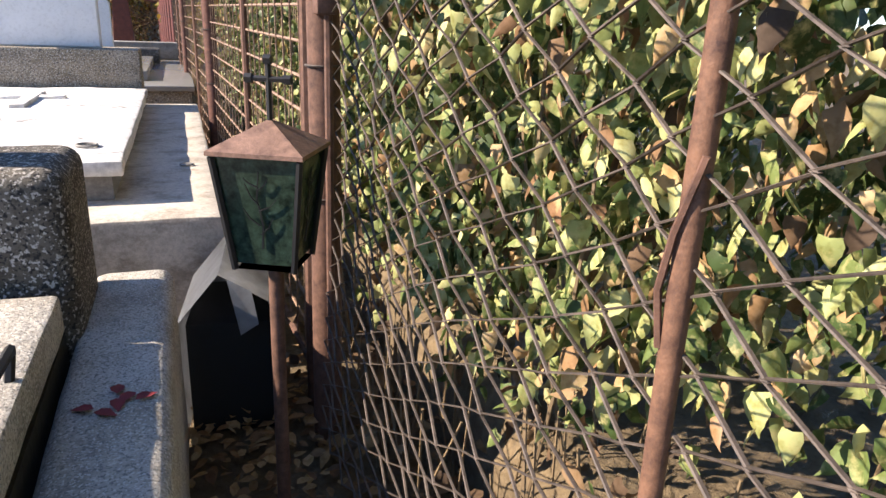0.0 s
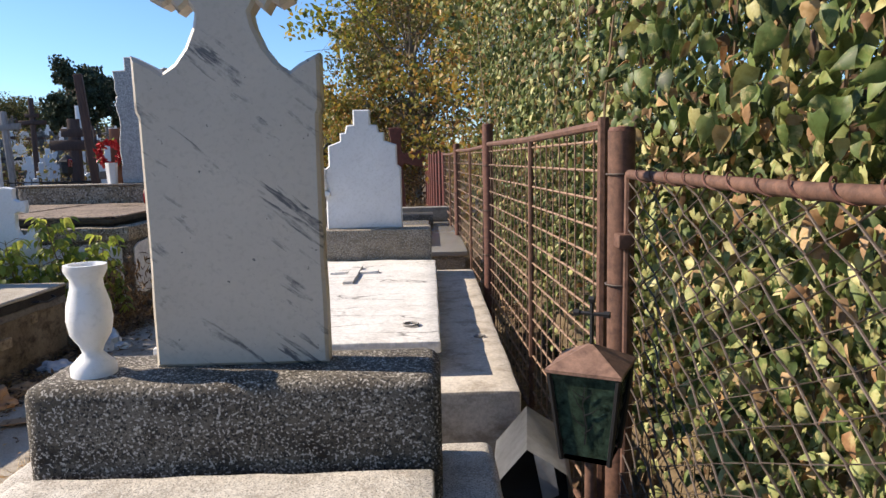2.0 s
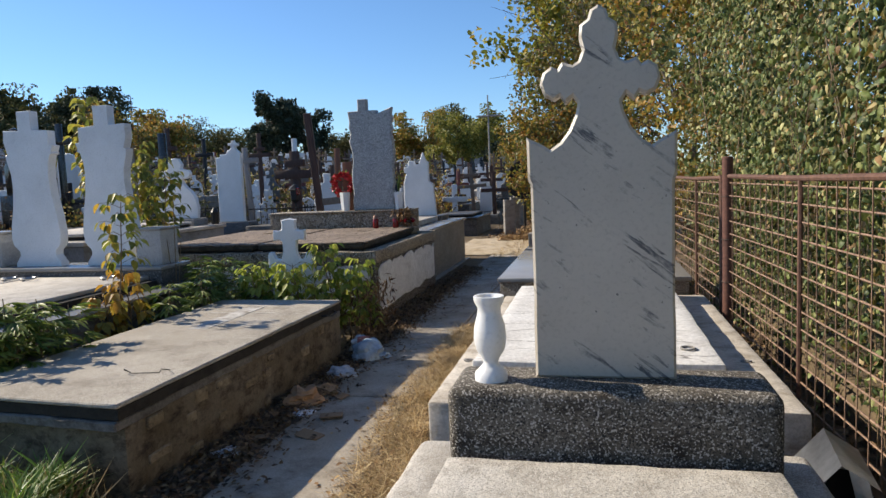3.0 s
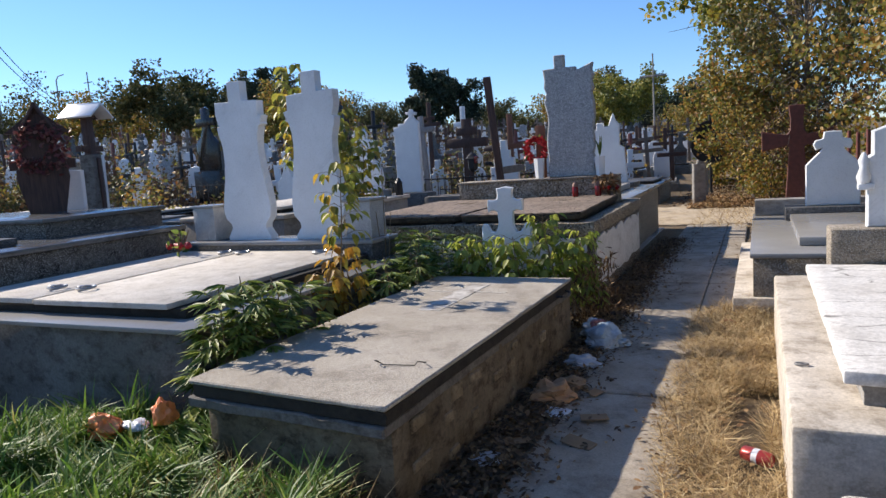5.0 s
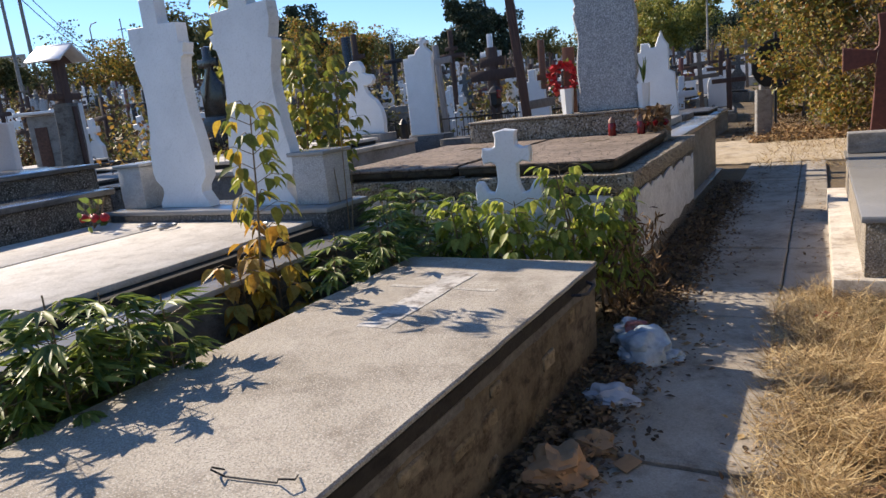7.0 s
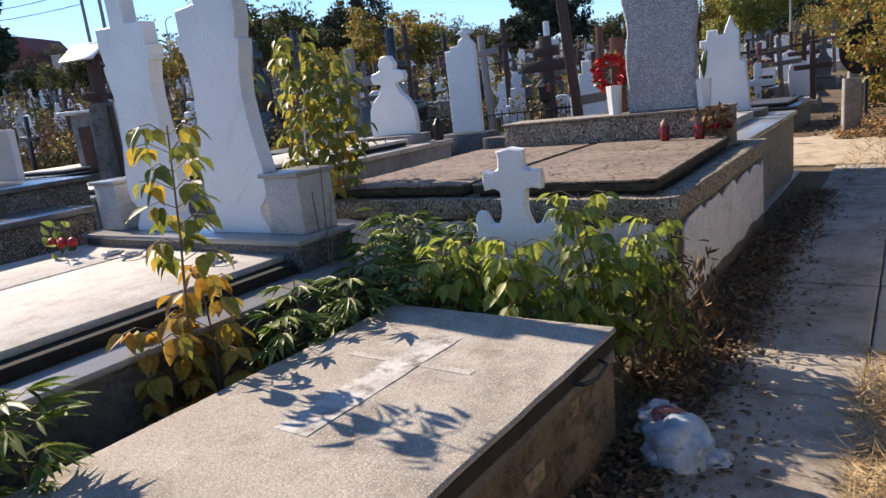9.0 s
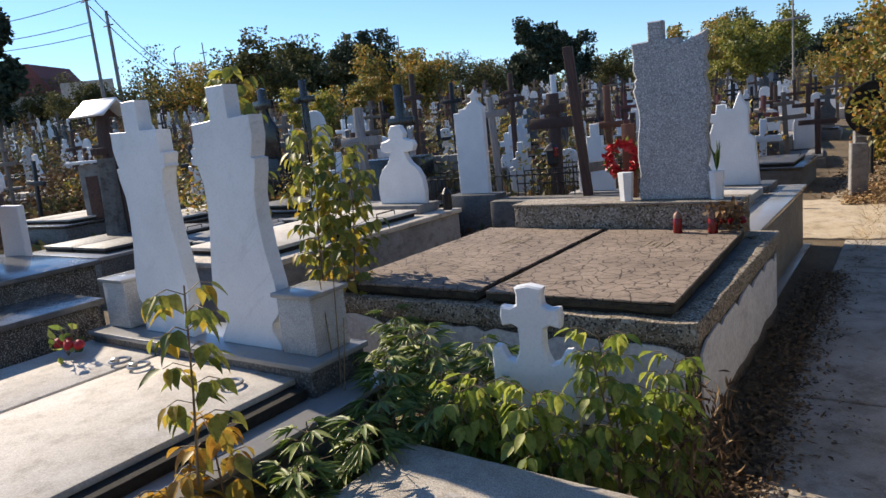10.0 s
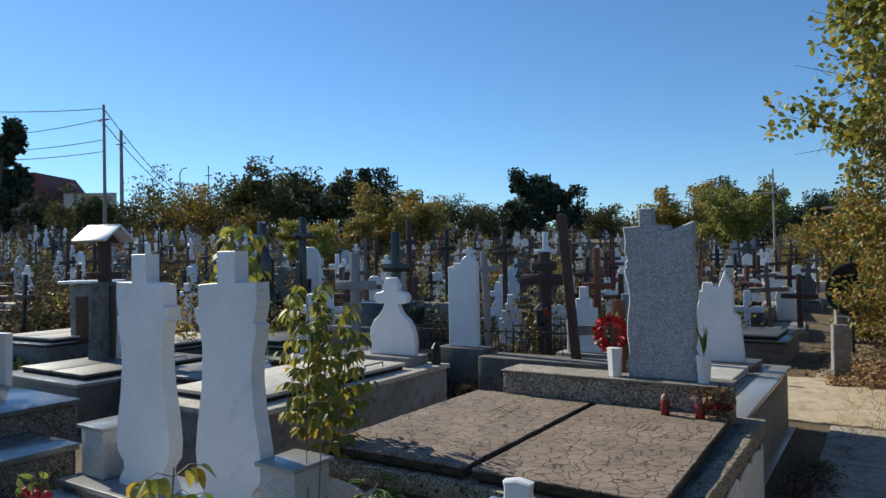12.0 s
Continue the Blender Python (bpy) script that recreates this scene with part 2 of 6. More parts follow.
M_IVY = leafy("vine_leaves", [(0.0, (0.035, 0.06, 0.017)), (0.3, (0.085, 0.125, 0.034)), (0.5, (0.19, 0.235, 0.075)), (0.7, (0.36, 0.38, 0.15)), (0.86, (0.52, 0.50, 0.24)), (0.94, (0.55, 0.38, 0.21)), (1.0, (0.26, 0.13, 0.065))], 0.6, 0.22, (0.50, 0.42, 0.19))
M_IVY_G = leafy("green_vine_leaves", [(0.0, (0.025, 0.045, 0.013)), (0.45, (0.06, 0.095, 0.026)), (0.7, (0.12, 0.17, 0.045)), (0.85, (0.24, 0.28, 0.09)), (0.94, (0.45, 0.40, 0.18)), (1.0, (0.34, 0.17, 0.08))], 0.5, 0.2, (0.26, 0.25, 0.09))
M_TREE = leafy("autumn_leaves", [(0.0, (0.09, 0.12, 0.025)), (0.3, (0.20, 0.20, 0.045)), (0.6, (0.40, 0.31, 0.06)), (0.85, (0.46, 0.26, 0.055)), (1.0, (0.24, 0.10, 0.035))])
M_TWIGGY = leafy("brown_green_leaves", [(0.0, (0.06, 0.075, 0.02)), (0.4, (0.13, 0.13, 0.035)), (0.75, (0.26, 0.20, 0.05)), (1.0, (0.22, 0.11, 0.04))], 0.6, 0.3)
M_HEMP = leafy("weed_leaves", [(0.0, (0.06, 0.11, 0.025)), (0.5, (0.15, 0.22, 0.045)), (1.0, (0.34, 0.38, 0.09))], 0.5, 0.4)
M_ELDER = leafy("yellow_green_leaves", [(0.0, (0.12, 0.16, 0.035)), (0.4, (0.24, 0.26, 0.05)), (0.75, (0.42, 0.38, 0.07)), (1.0, (0.5, 0.31, 0.04))], 0.5, 0.45)
M_GOLD = leafy("golden_leaves", [(0.0, (0.30, 0.29, 0.05)), (0.4, (0.46, 0.31, 0.05)), (1.0, (0.46, 0.21, 0.03))], 0.5, 0.45)
M_LIME = leafy("olive_yellow_leaves", [(0.0, (0.10, 0.13, 0.025)), (0.6, (0.22, 0.23, 0.045)), (1.0, (0.40, 0.34, 0.07))], 0.6, 0.35)
M_FAR = leafy("far_leaves", [(0.0, (0.045, 0.058, 0.02)), (0.6, (0.105, 0.112, 0.036)), (1.0, (0.22, 0.18, 0.065))], 0.8, 0.2)
M_CONIFER = leafy("conifer_leaves", [(0.0, (0.02, 0.035, 0.022)), (1.0, (0.055, 0.08, 0.045))], 0.8, 0.1)
M_BROWNLEAF = leafy("dead_leaves", [(0.0, (0.05, 0.03, 0.018)), (0.5, (0.14, 0.08, 0.04)), (1.0, (0.3, 0.19, 0.09))], 0.85, 0.1)
M_FALL = leafy("fallen_leaves", [(0.0, (0.14, 0.07, 0.03)), (0.5, (0.33, 0.19, 0.08)), (1.0, (0.46, 0.32, 0.15))], 0.8, 0.1)
M_FRESH = leafy("fresh_yellow_green_leaves", [(0.0, (0.13, 0.20, 0.035)), (0.5, (0.27, 0.34, 0.06)), (1.0, (0.46, 0.46, 0.10))], 0.5, 0.5)
M_STRAW = leafy("straw", [(0.0, (0.10, 0.06, 0.03)), (0.25, (0.30, 0.19, 0.085)), (0.5, (0.46, 0.33, 0.16)), (0.8, (0.62, 0.46, 0.24)), (1.0, (0.72, 0.58, 0.34))], 0.8, 0.2)
M_GRASS = leafy("grass_blades", [(0.0, (0.06, 0.13, 0.02)), (0.6, (0.15, 0.27, 0.04)), (0.85, (0.26, 0.38, 0.07)), (1.0, (0.45, 0.42, 0.16))], 0.5, 0.35)


def ground_mat():
    m, N, L, b = base_mat("dry_ground", 0.95)
    vec = coords(N, L)
    big = ramp(N, L, noise_tex(N, L, vec, 0.55, 8, 0.65), [(0.3, (0.07, 0.055, 0.032)), (0.5, (0.16, 0.12, 0.07)), (0.7, (0.27, 0.20, 0.115))])
    fine_fac = noise_tex(N, L, vec, 35, 6, 0.75)
    fine = ramp(N, L, fine_fac, [(0.3, (0.55, 0.5, 0.45)), (0.7, (1.2, 1.15, 1.1))])
    L.new(mix(N, L, 1.0, big, fine, "MULTIPLY"), b.inputs["Base Color"])
    bump(N, L, b, fine_fac, 0.8, 0.02)
    return m


def crazy_mat():
    """Brown concrete lid scored with crooked lines."""
    m, N, L, b = base_mat("scored_brown_concrete", 0.9)
    vec = coords(N, L)
    vo = N.new("ShaderNodeTexVoronoi")
    vo.feature = "DISTANCE_TO_EDGE"
    vo.inputs["Scale"].default_value = 10.5
    wob = N.new("ShaderNodeTexNoise")
    wob.inputs["Scale"].default_value = 6
    L.new(vec, wob.inputs["Vector"])
    add = N.new("ShaderNodeMixRGB")
    add.blend_type = "ADD"
    add.inputs[0].default_value = 0.12
    L.new(vec, add.inputs[1])
    L.new(wob.outputs["Color"], add.inputs[2])
    L.new(add.outputs[0], vo.inputs["Vector"])
    line = ramp(N, L, vo.outputs["Distance"], [(0.0, (0.16, 0.14, 0.12)), (0.018, (0.32, 0.29, 0.27)), (0.046, (1, 1, 1))])
    tone = ramp(N, L, noise_tex(N, L, vec, 3, 6, 0.65), [(0.3, (0.15, 0.11, 0.082)), (0.7, (0.29, 0.22, 0.165))])
    grain = ramp(N, L, noise_tex(N, L, vec, 110, 3, 0.7), [(0.3, (0.7, 0.7, 0.7)), (0.7, (1.2, 1.2, 1.2))])
    col = mix(N, L, 1.0, mix(N, L, 1.0, tone, grain, "MULTIPLY"), line, "MULTIPLY")
    L.new(col, b.inputs["Base Color"])
    bump(N, L, b, line, 0.6, 0.006)
    return m


M_GROUND = ground_mat()
M_CRAZY = crazy_mat()


# ---- building helpers ----
def thing(name, m, label="", category="", group="", kind=""):
    ob = new(name)
    ob.matrix_world = m
    ob.empty_display_size = 0.1
    return tagged(ob, label, category, group, kind)


def mesh_of(bm, name, mat, smooth=False):
    me = bpy.data.meshes.new(name)
    bm.normal_update()
    bm.to_mesh(me)
    bm.free()
    me.materials.append(mat)
    for p in me.polygons:
        p.use_smooth = True
    me.set_sharp_from_angle(angle=radians(60 if smooth else 38))
    return me


def part(name, bm, mat, parent, label="", smooth=False):
    ob = new(name, mesh_of(bm, name, mat, smooth))
    ob.parent = parent
    return tagged(ob, label)


def box(x0, x1, y0, y1, z0, z1, bevel=0.0, seg=2, rough=0.0, bm=None, seed=0):
    """A block with rounded edges; rough breaks its edges a little."""
    own = bmesh.new()
    bmesh.ops.create_cube(own, size=1)
    for v in own.verts:
        v.co = Vector((x0 + (v.co.x + 0.5) * (x1 - x0), y0 + (v.co.y + 0.5) * (y1 - y0), z0 + (v.co.z + 0.5) * (z1 - z0)))
    if bevel:
        bmesh.ops.bevel(own, geom=own.edges[:], offset=bevel, segments=seg, profile=0.5, affect="EDGES", clamp_overlap=True)
    if rough:
        for axis, length in ((0, x1 - x0), (1, y1 - y0)):
            n = min(24, int(length / 0.07))
            for k in range(1, n):
                co, no = [0, 0, 0], [0, 0, 0]
                co[axis] = (x0, y0)[axis] + length * k / n
                no[axis] = 1
                bmesh.ops.bisect_plane(own, geom=own.verts[:] + own.edges[:] + own.faces[:], plane_co=co, plane_no=no)
    if rough:
        for v in own.verts:
            p = v.co * 9 + Vector((seed * 3.1, seed, 0))
            v.co += rough * Vector((noise.noise(p), noise.noise(p + Vector((7, 3, 1))), noise.noise(p + Vector((1, 9, 4)))))
    if bm is None:
        return own
    me = bpy.data.meshes.new("tmp")
    own.to_mesh(me)
    own.free()
    bm.from_mesh(me)
    bpy.data.meshes.remove(me)
    return bm


def prism(outline, y0, y1, bevel=0.0):
    """A plate cut to an outline of (x, z) points, standing between y0 and y1."""
    bm = bmesh.new()
    front = [bm.verts.new((x, y0, z)) for x, z in outline]
    back = [bm.verts.new((x, y1, z)) for x, z in outline]
    n = len(outline)
    caps = [bm.faces.new(front), bm.faces.new(back[::-1])]
    for i in range(n):
        bm.faces.new((front[i], back[i], back[(i + 1) % n], front[(i + 1) % n]))
    bmesh.ops.recalc_face_normals(bm, faces=bm.faces[:])
    if bevel:
        rim = [e for c in caps for e in c.edges]
        bmesh.ops.bevel(bm, geom=rim, offset=bevel, segments=1, profile=0.5, affect="EDGES", clamp_overlap=True)
    return bm


def tube(points, radius, bm=None, sides=6, taper=1.0):
    """A round bar along a line of points."""
    bm = bm or bmesh.new()
    pts = [Vector(p) for p in points]
    rings = []
    for i, p in enumerate(pts):
        d = (pts[min(i + 1, len(pts) - 1)] - pts[max(i - 1, 0)]).normalized()
        a = d.orthogonal().normalized() if i == 0 else (rings_a - d * rings_a.dot(d)).normalized()
        rings_a = a
        b = d.cross(a)
        r = radius * (1 + (taper - 1) * i / max(1, len(pts) - 1))
        rings.append([bm.verts.new(p + r * (math.cos(2 * math.pi * k / sides) * a + math.sin(2 * math.pi * k / sides) * b)) for k in range(sides)])
    for r0, r1 in zip(rings, rings[1:]):
        for k in range(sides):
            bm.faces.new((r0[k], r0[(k + 1) % sides], r1[(k + 1) % sides], r1[k]))
    bm.faces.new(rings[0][::-1])
    bm.faces.new(rings[-1])
    return bm


def lathe(profile, centre=(0, 0), sides=20, bm=None):
    """Turned shape from (radius, height) steps."""
    bm = bm or bmesh.new()
    rings = [[bm.verts.new((centre[0] + r * math.cos(2 * math.pi * k / sides), centre[1] + r * math.sin(2 * math.pi * k / sides), z)) for k in range(sides)] for r, z in profile]
    for r0, r1 in zip(rings, rings[1:]):
        for k in range(sides):
            bm.faces.new((r0[k], r0[(k + 1) % sides], r1[(k + 1) % sides], r1[k]))
    bm.faces.new(rings[0][::-1])
    bm.faces.new(rings[-1])
    return bm


def ring(centre, radius, wire, sides=16, flat=1.0, bm=None):
    pts = [(centre[0] + radius * math.cos(2 * math.pi * k / sides), centre[1] + radius * flat * math.sin(2 * math.pi * k / sides), centre[2]) for k in range(sides + 1)]
    return tube(pts, wire, bm, 6)


LEAF = np.array([(0, 0, 0), (-0.26, 0.22, 0.05), (-0.30, 0.52, 0.04), (0, 1.0, -0.12), (0.30, 0.52, 0.04), (0.26, 0.22, 0.05), (0, 0.25, -0.02), (0, 0.58, -0.03)])
LEAF_F = np.array([(0, 6, 1), (6, 7, 2), (6, 2, 1), (7, 3, 2), (0, 5, 6), (6, 5, 4), (6, 4, 7), (7, 4, 3)])
def oval_leaf(n=6):
    """A pointed oval leaf with a folded midrib and a drooping tip."""
    V, F = [(0, 0, 0)], []
    for k in range(1, n):
        s = k / n
        w = 0.36 * math.sin(math.pi * s ** 0.72) * (1 - 0.25 * s)
        drop = -0.16 * s * s
        V += [(-w, s, drop + 0.10 * w / 0.36), (0, s, drop - 0.02), (w, s, drop + 0.10 * w / 0.36)]
    V.append((0, 1, -0.2))
    for k in range(n - 2):
        a, b = 1 + 3 * k, 4 + 3 * k
        F += [(a, a + 1, b + 1), (a, b + 1, b), (a + 1, a + 2, b + 2), (a + 1, b + 2, b + 1)]
    F += [(0, 2, 1), (0, 3, 2)]
    e = 1 + 3 * (n - 2)
    F += [(e, e + 1, len(V) - 1), (e + 1, e + 2, len(V) - 1)]
    return np.array(V, float), np.array(F)


OVAL = oval_leaf()


def curled_leaf(n=6):
    """A drying leaf: edges rolled up, blade twisted, outline uneven."""
    V, F = oval_leaf(n)
    for v in V:
        x, y, z = v
        a = 2.2 * x
        tw = 0.9 * (y - 0.4)
        x2, z2 = 0.8 * math.sin(a) * 0.5 + x * 0.4 + 0.05 * math.sin(9 * y + 4 * x), z + 0.5 * (1 - math.cos(a)) - 0.35 * y * y + 0.05 * math.sin(11 * y)
        v[:] = (x2 * math.cos(tw) - z2 * math.sin(tw), y, x2 * math.sin(tw) + z2 * math.cos(tw))
    return V, F


def heart_leaf(n=8):
    """A broad leaf with a notched base, a pointed tip and a blade folded along the midrib."""
    V, F = [(0, 0.04, 0)], []
    for k in range(1, n):
        s = k / n
        w = 0.44 * math.sin(math.pi * s ** 0.55) * (1 - 0.15 * s) + (0.015 * (-1) ** k if n < 10 else 0)
        drop = -0.22 * s * s
        y = s - (0.12 if k == 1 else 0.0)
        V += [(-w, y, drop - 0.08 * w / 0.44), (0, s, drop + 0.03), (w, y, drop - 0.08 * w / 0.44)]
    V.append((0, 1.02, -0.26))
    for k in range(n - 2):
        a, b = 1 + 3 * k, 4 + 3 * k
        F += [(a, a + 1, b + 1), (a, b + 1, b), (a + 1, a + 2, b + 2), (a + 1, b + 2, b + 1)]
    F += [(0, 2, 1), (0, 3, 2)]
    e = 1 + 3 * (n - 2)
    F += [(e, e + 1, len(V) - 1), (e + 1, e + 2, len(V) - 1)]
    return np.array(V, float), np.array(F)


CURL = curled_leaf()
HEART = heart_leaf()
BLADE = np.array([(-0.5, 0, 0), (0.5, 0, 0), (-0.35, 0.55, 0.06), (0.35, 0.55, 0.06), (0, 1, 0.28)])
BLADE_F = np.array([(0, 1, 3), (0, 3, 2), (2, 3, 4)])


def unit(a):
    return a / np.maximum(np.linalg.norm(a, axis=1, keepdims=True), 1e-9)


def scatter(name, P, D, U, S, width, mat, parent=None, label="", shape=(LEAF, LEAF_F)):
    """Many leaves in one mesh: places P, pointing along D, facing U, sizes S."""
    V, F = shape
    P, D, U = np.asarray(P, float), unit(np.asarray(D, float)), np.asarray(U, float)
    R = unit(np.cross(D, U))
    Nn = np.cross(R, D)
    S = np.asarray(S, float)[:, None, None]
    w = np.broadcast_to(np.asarray(width, float), (len(P),))[:, None, None]
    pts = P[:, None, :] + S * (V[None, :, 0:1] * w * R[:, None, :] + V[None, :, 1:2] * D[:, None, :] + V[None, :, 2:3] * Nn[:, None, :])
    faces = (F[None] + (np.arange(len(P)) * len(V))[:, None, None]).reshape(-1, 3)
    me = bpy.data.meshes.new(name)
    me.from_pydata(pts.reshape(-1, 3), [], faces)
    me.materials.append(mat)
    me.polygons.foreach_set("use_smooth", np.ones(len(faces), bool))
    ob = new(name, me)
    if parent:
        ob.parent = parent
    return tagged(ob, label)


FLAT = (np.array([(0, 0, 0), (-0.5, 0.45, 0.06), (0, 1.0, -0.05), (0.5, 0.45, 0.06)]), np.array([(0, 2, 1), (0, 3, 2)]))
rng = np.random.default_rng(7)


def rnd(n, a, b):
    return rng.uniform(a, b, n)


def dirs(n):
    return unit(rng.normal(size=(n, 3)))


# ---- ground ----
def gz(x, y):
    """Ground height: level round the path, rising gently over the old field."""
    d = -0.85 * x + 0.5 * y - 13
    return 0.085 * max(0.0, d) if d < 45 else 0.085 * 45


def build_ground():
    xs = np.concatenate([np.linspace(-900, -90, 10), np.linspace(-70, 30, 101), np.linspace(60, 900, 10)])
    ys = np.concatenate([np.linspace(-600, -30, 8), np.linspace(-20, 90, 111), np.linspace(120, 1500, 12)])
    V, F = [], []
    for y in ys:
        for x in xs:
            near = abs(x) < 14 and -6 < y < 25
            V.append((x, y, gz(x, y) + (0.02 * noise.noise(Vector((x * 0.9, y * 0.9, 0))) - 0.01 if near else 0)))
    n = len(xs)
    for j in range(len(ys) - 1):
        for i in range(n - 1):
            F.append((j * n + i, j * n + i + 1, (j + 1) * n + i + 1, (j + 1) * n + i))
    me = bpy.data.meshes.new("ground")
    me.from_pydata(V, [], F)
    me.materials.append(M_GROUND)
    return tagged(new("ground", me), "dry brown earth with dead grass between the graves", "ground", kind="structure")


build_ground()

pavement = thing("pavement", pose(0, 0, 0), "cracked grey concrete footpath with open joints", "path", kind="structure")
PATH_Y = [-1.6, 0.2, 1.75, 3.3, 4.85, 6.4, 8.05, 9.6, 11.2]
for k, (a, b) in enumerate(zip(PATH_Y, PATH_Y[1:])):
    for x0, x1 in ((-2.36 - 0.02 * k, -1.896), (-1.888, -1.62)) if k > 3 else ((-2.36 - 0.02 * k, -1.68 - 0.03 * k),):
        slab = part("paving_slab", box(x0, x1, a + 0.012, b - 0.012, -0.08, 0.014 + 0.006 * (k % 2), 0.008, 1, 0.006, seed=k), M_PATH, pavement)


track = thing("dirt_track", pose(-2.2, 12.3, 0), "pale trodden sandy crossing at the end of the path", "track", kind="structure")
part("sand", box(-1.2, 1.3, -1.0, 2.2, -0.05, 0.02, 0.02, 2, 0.02), concrete("sandy_earth", 0.42, 0.2, 60, 2.0, 0.25, relief=0.7), track)
part("sand", box(-0.75, 0.0, 2.2, 26, -0.05, 0.022, 0.02, 1, 0.0), concrete("trodden_earth", 0.34, 0.22, 60, 1.0, 0.35, relief=0.7), track)

# ---- the grave with the veined marble cross stone ----
def mirrored(right):
    """An outline from its right half, bottom to top."""
    return right + [(-x, z) for x, z in right[::-1] if abs(x) > 1e-6]


CROSS_TOP = ([(0.205, 0.0), (0.205, 0.16), (0.203, 0.24), (0.205, 0.585), (0.212, 0.60), (0.213, 0.725), (0.165, 0.70), (0.145, 0.685)]
             + [(0.115, 0.705), (0.088, 0.74), (0.068, 0.785), (0.062, 0.815), (0.075, 0.835)]
             + [(0.098, 0.815), (0.112, 0.838), (0.130, 0.828), (0.158, 0.842), (0.170, 0.875), (0.160, 0.908), (0.135, 0.925), (0.118, 0.915), (0.105, 0.935), (0.075, 0.925)]
             + [(0.058, 0.935), (0.046, 0.965), (0.055, 1.0), (0.052, 1.035), (0.030, 1.05), (0.022, 1.075), (0.0, 1.088)])

headgrave = thing("tombstone", pose(-0.652, 1.3, 0), "white marble cross headstone with dark slanting veins on a terrazzo base", "tombstone")
part("base_block", box(-0.465, 0.465, -0.10, 0.17, 0.30, 0.748, 0.034, 4, 0.002), M_TERRAZZO, headgrave, "dark terrazzo block with rounded edges")
part("stone_plate", (lambda b: (bmesh.ops.translate(b, verts=b.verts[:], vec=(-0.006, -0.04, 0.748)), b)[1])(prism(mirrored(CROSS_TOP), 0.07, 0.135, 0.008)), M_MARBLE_V, headgrave, "white marble plate with dark veins")

grave0 = thing("grave", pose(-0.66, 0.5, 0), "low concrete grave with a rough lid and iron handle", "grave")
part("coping", box(0.455, 0.615, -0.44, 1.03, 0.0, 0.462, 0.03, 3, 0.004), M_GRIT, grave0)
part("coping", box(-0.63, -0.46, -0.44, 1.03, 0.0, 0.462, 0.03, 3, 0.004), M_GRIT, grave0)
part("body", box(-0.45, 0.445, -0.43, 0.99, 0.0, 0.47), M_LIDSHADE, grave0)
part("lid", box(-0.452, 0.452, -0.44, 0.66, 0.49, 0.557, 0.008, 2, 0.004), M_GRIT, grave0)
part("handle", tube([(0.435, 0.14, 0.555), (0.44, 0.135, 0.59), (0.445, 0.15, 0.606), (0.445, 0.27, 0.61), (0.445, 0.365, 0.604), (0.44, 0.38, 0.59), (0.435, 0.375, 0.555)], 0.0065), M_IRON, grave0, "bent black iron handle")

petals = thing("flower_petals", pose(-0.12, 0.95, 0.463), "dried dark red petals lying on the coping", "petals")
for k in range(6):
    scatter("petal", [(0.03 * math.sin(k * 2.1), 0.022 * math.cos(k * 1.7), 0.004)], [(math.sin(k), math.cos(k), 0.03)], [(0.05, 0.05, 1)], [0.034], 1.0, M_PETAL, petals)

vase = thing("stone_vase", pose(-0.995, 1.30, 0.748), "turned white marble flower vase on the base block", "vase")
part("vase_body", lathe([(0.05, 0), (0.05, 0.022), (0.033, 0.04), (0.022, 0.052), (0.026, 0.066), (0.044, 0.095), (0.05, 0.13), (0.047, 0.165), (0.036, 0.205), (0.035, 0.222), (0.046, 0.244), (0.046, 0.258), (0.036, 0.258), (0.03, 0.235), (0.001, 0.225)], (0, 0), 24), M_MARBLE, vase, smooth=True)

# ---- the white covered grave behind it ----
g1 = thing("grave", pose(-0.65, 3.2, 0), "wide whitewashed grave with raised cover and low cross", "grave")
part("coping", box(-0.72, 0.74, -1.25, 1.3, 0.0, 0.45, 0.015, 2, 0.004), M_PALE, g1, "pale concrete coping")
part("support", box(-0.5, 0.44, -1.02, 0.95, 0.452, 0.525), M_GREY, g1)
part("cover", box(-0.56, 0.475, -1.06, 0.98, 0.527, 0.575, 0.01, 2, 0.006), M_COVER, g1, "whitewashed cover slab")
inlay = box(-0.03, 0.03, 0.12, 0.66, 0.572, 0.592, 0.003, 1)
box(-0.14, -0.031, 0.44, 0.50, 0.572, 0.59, 0.003, 1, bm=inlay)
box(0.031, 0.14, 0.44, 0.50, 0.572, 0.59, 0.003, 1, bm=inlay)
part("raised_cross", inlay, M_COVER, g1, "low whitewashed cross in relief")
part("grip", ring((0.36, -0.82, 0.581), 0.03, 0.005, 14), M_GREY, g1)
part("grip", ring((0.65, -0.56, 0.457), 0.022, 0.005, 12, 0.6), M_GREY, g1)
part("grip", ring((-0.66, -0.62, 0.457), 0.022, 0.005, 12, 0.6), M_GREY, g1)
part("footing", box(-0.43, 0.45, 1.0, 1.27, 0.452, 0.775, 0.012, 2, 0.003), M_TERRAZZO_L, g1, "terrazzo headstone base")
STEP_TOP = [(0.25, 0), (0.25, 0.40), (0.225, 0.42), (0.225, 0.55), (0.145, 0.58), (0.145, 0.63), (0.11, 0.635), (0.10, 0.68), (0.055, 0.685), (0.055, 0.78), (0, 0.78)]
p = prism(mirrored(STEP_TOP), 1.08, 1.16, 0.008)
bmesh.ops.translate(p, verts=p.verts[:], vec=(0.01, 0, 0.776))
part("headstone", p, M_MARBLE_B, g1, "white stepped headstone")


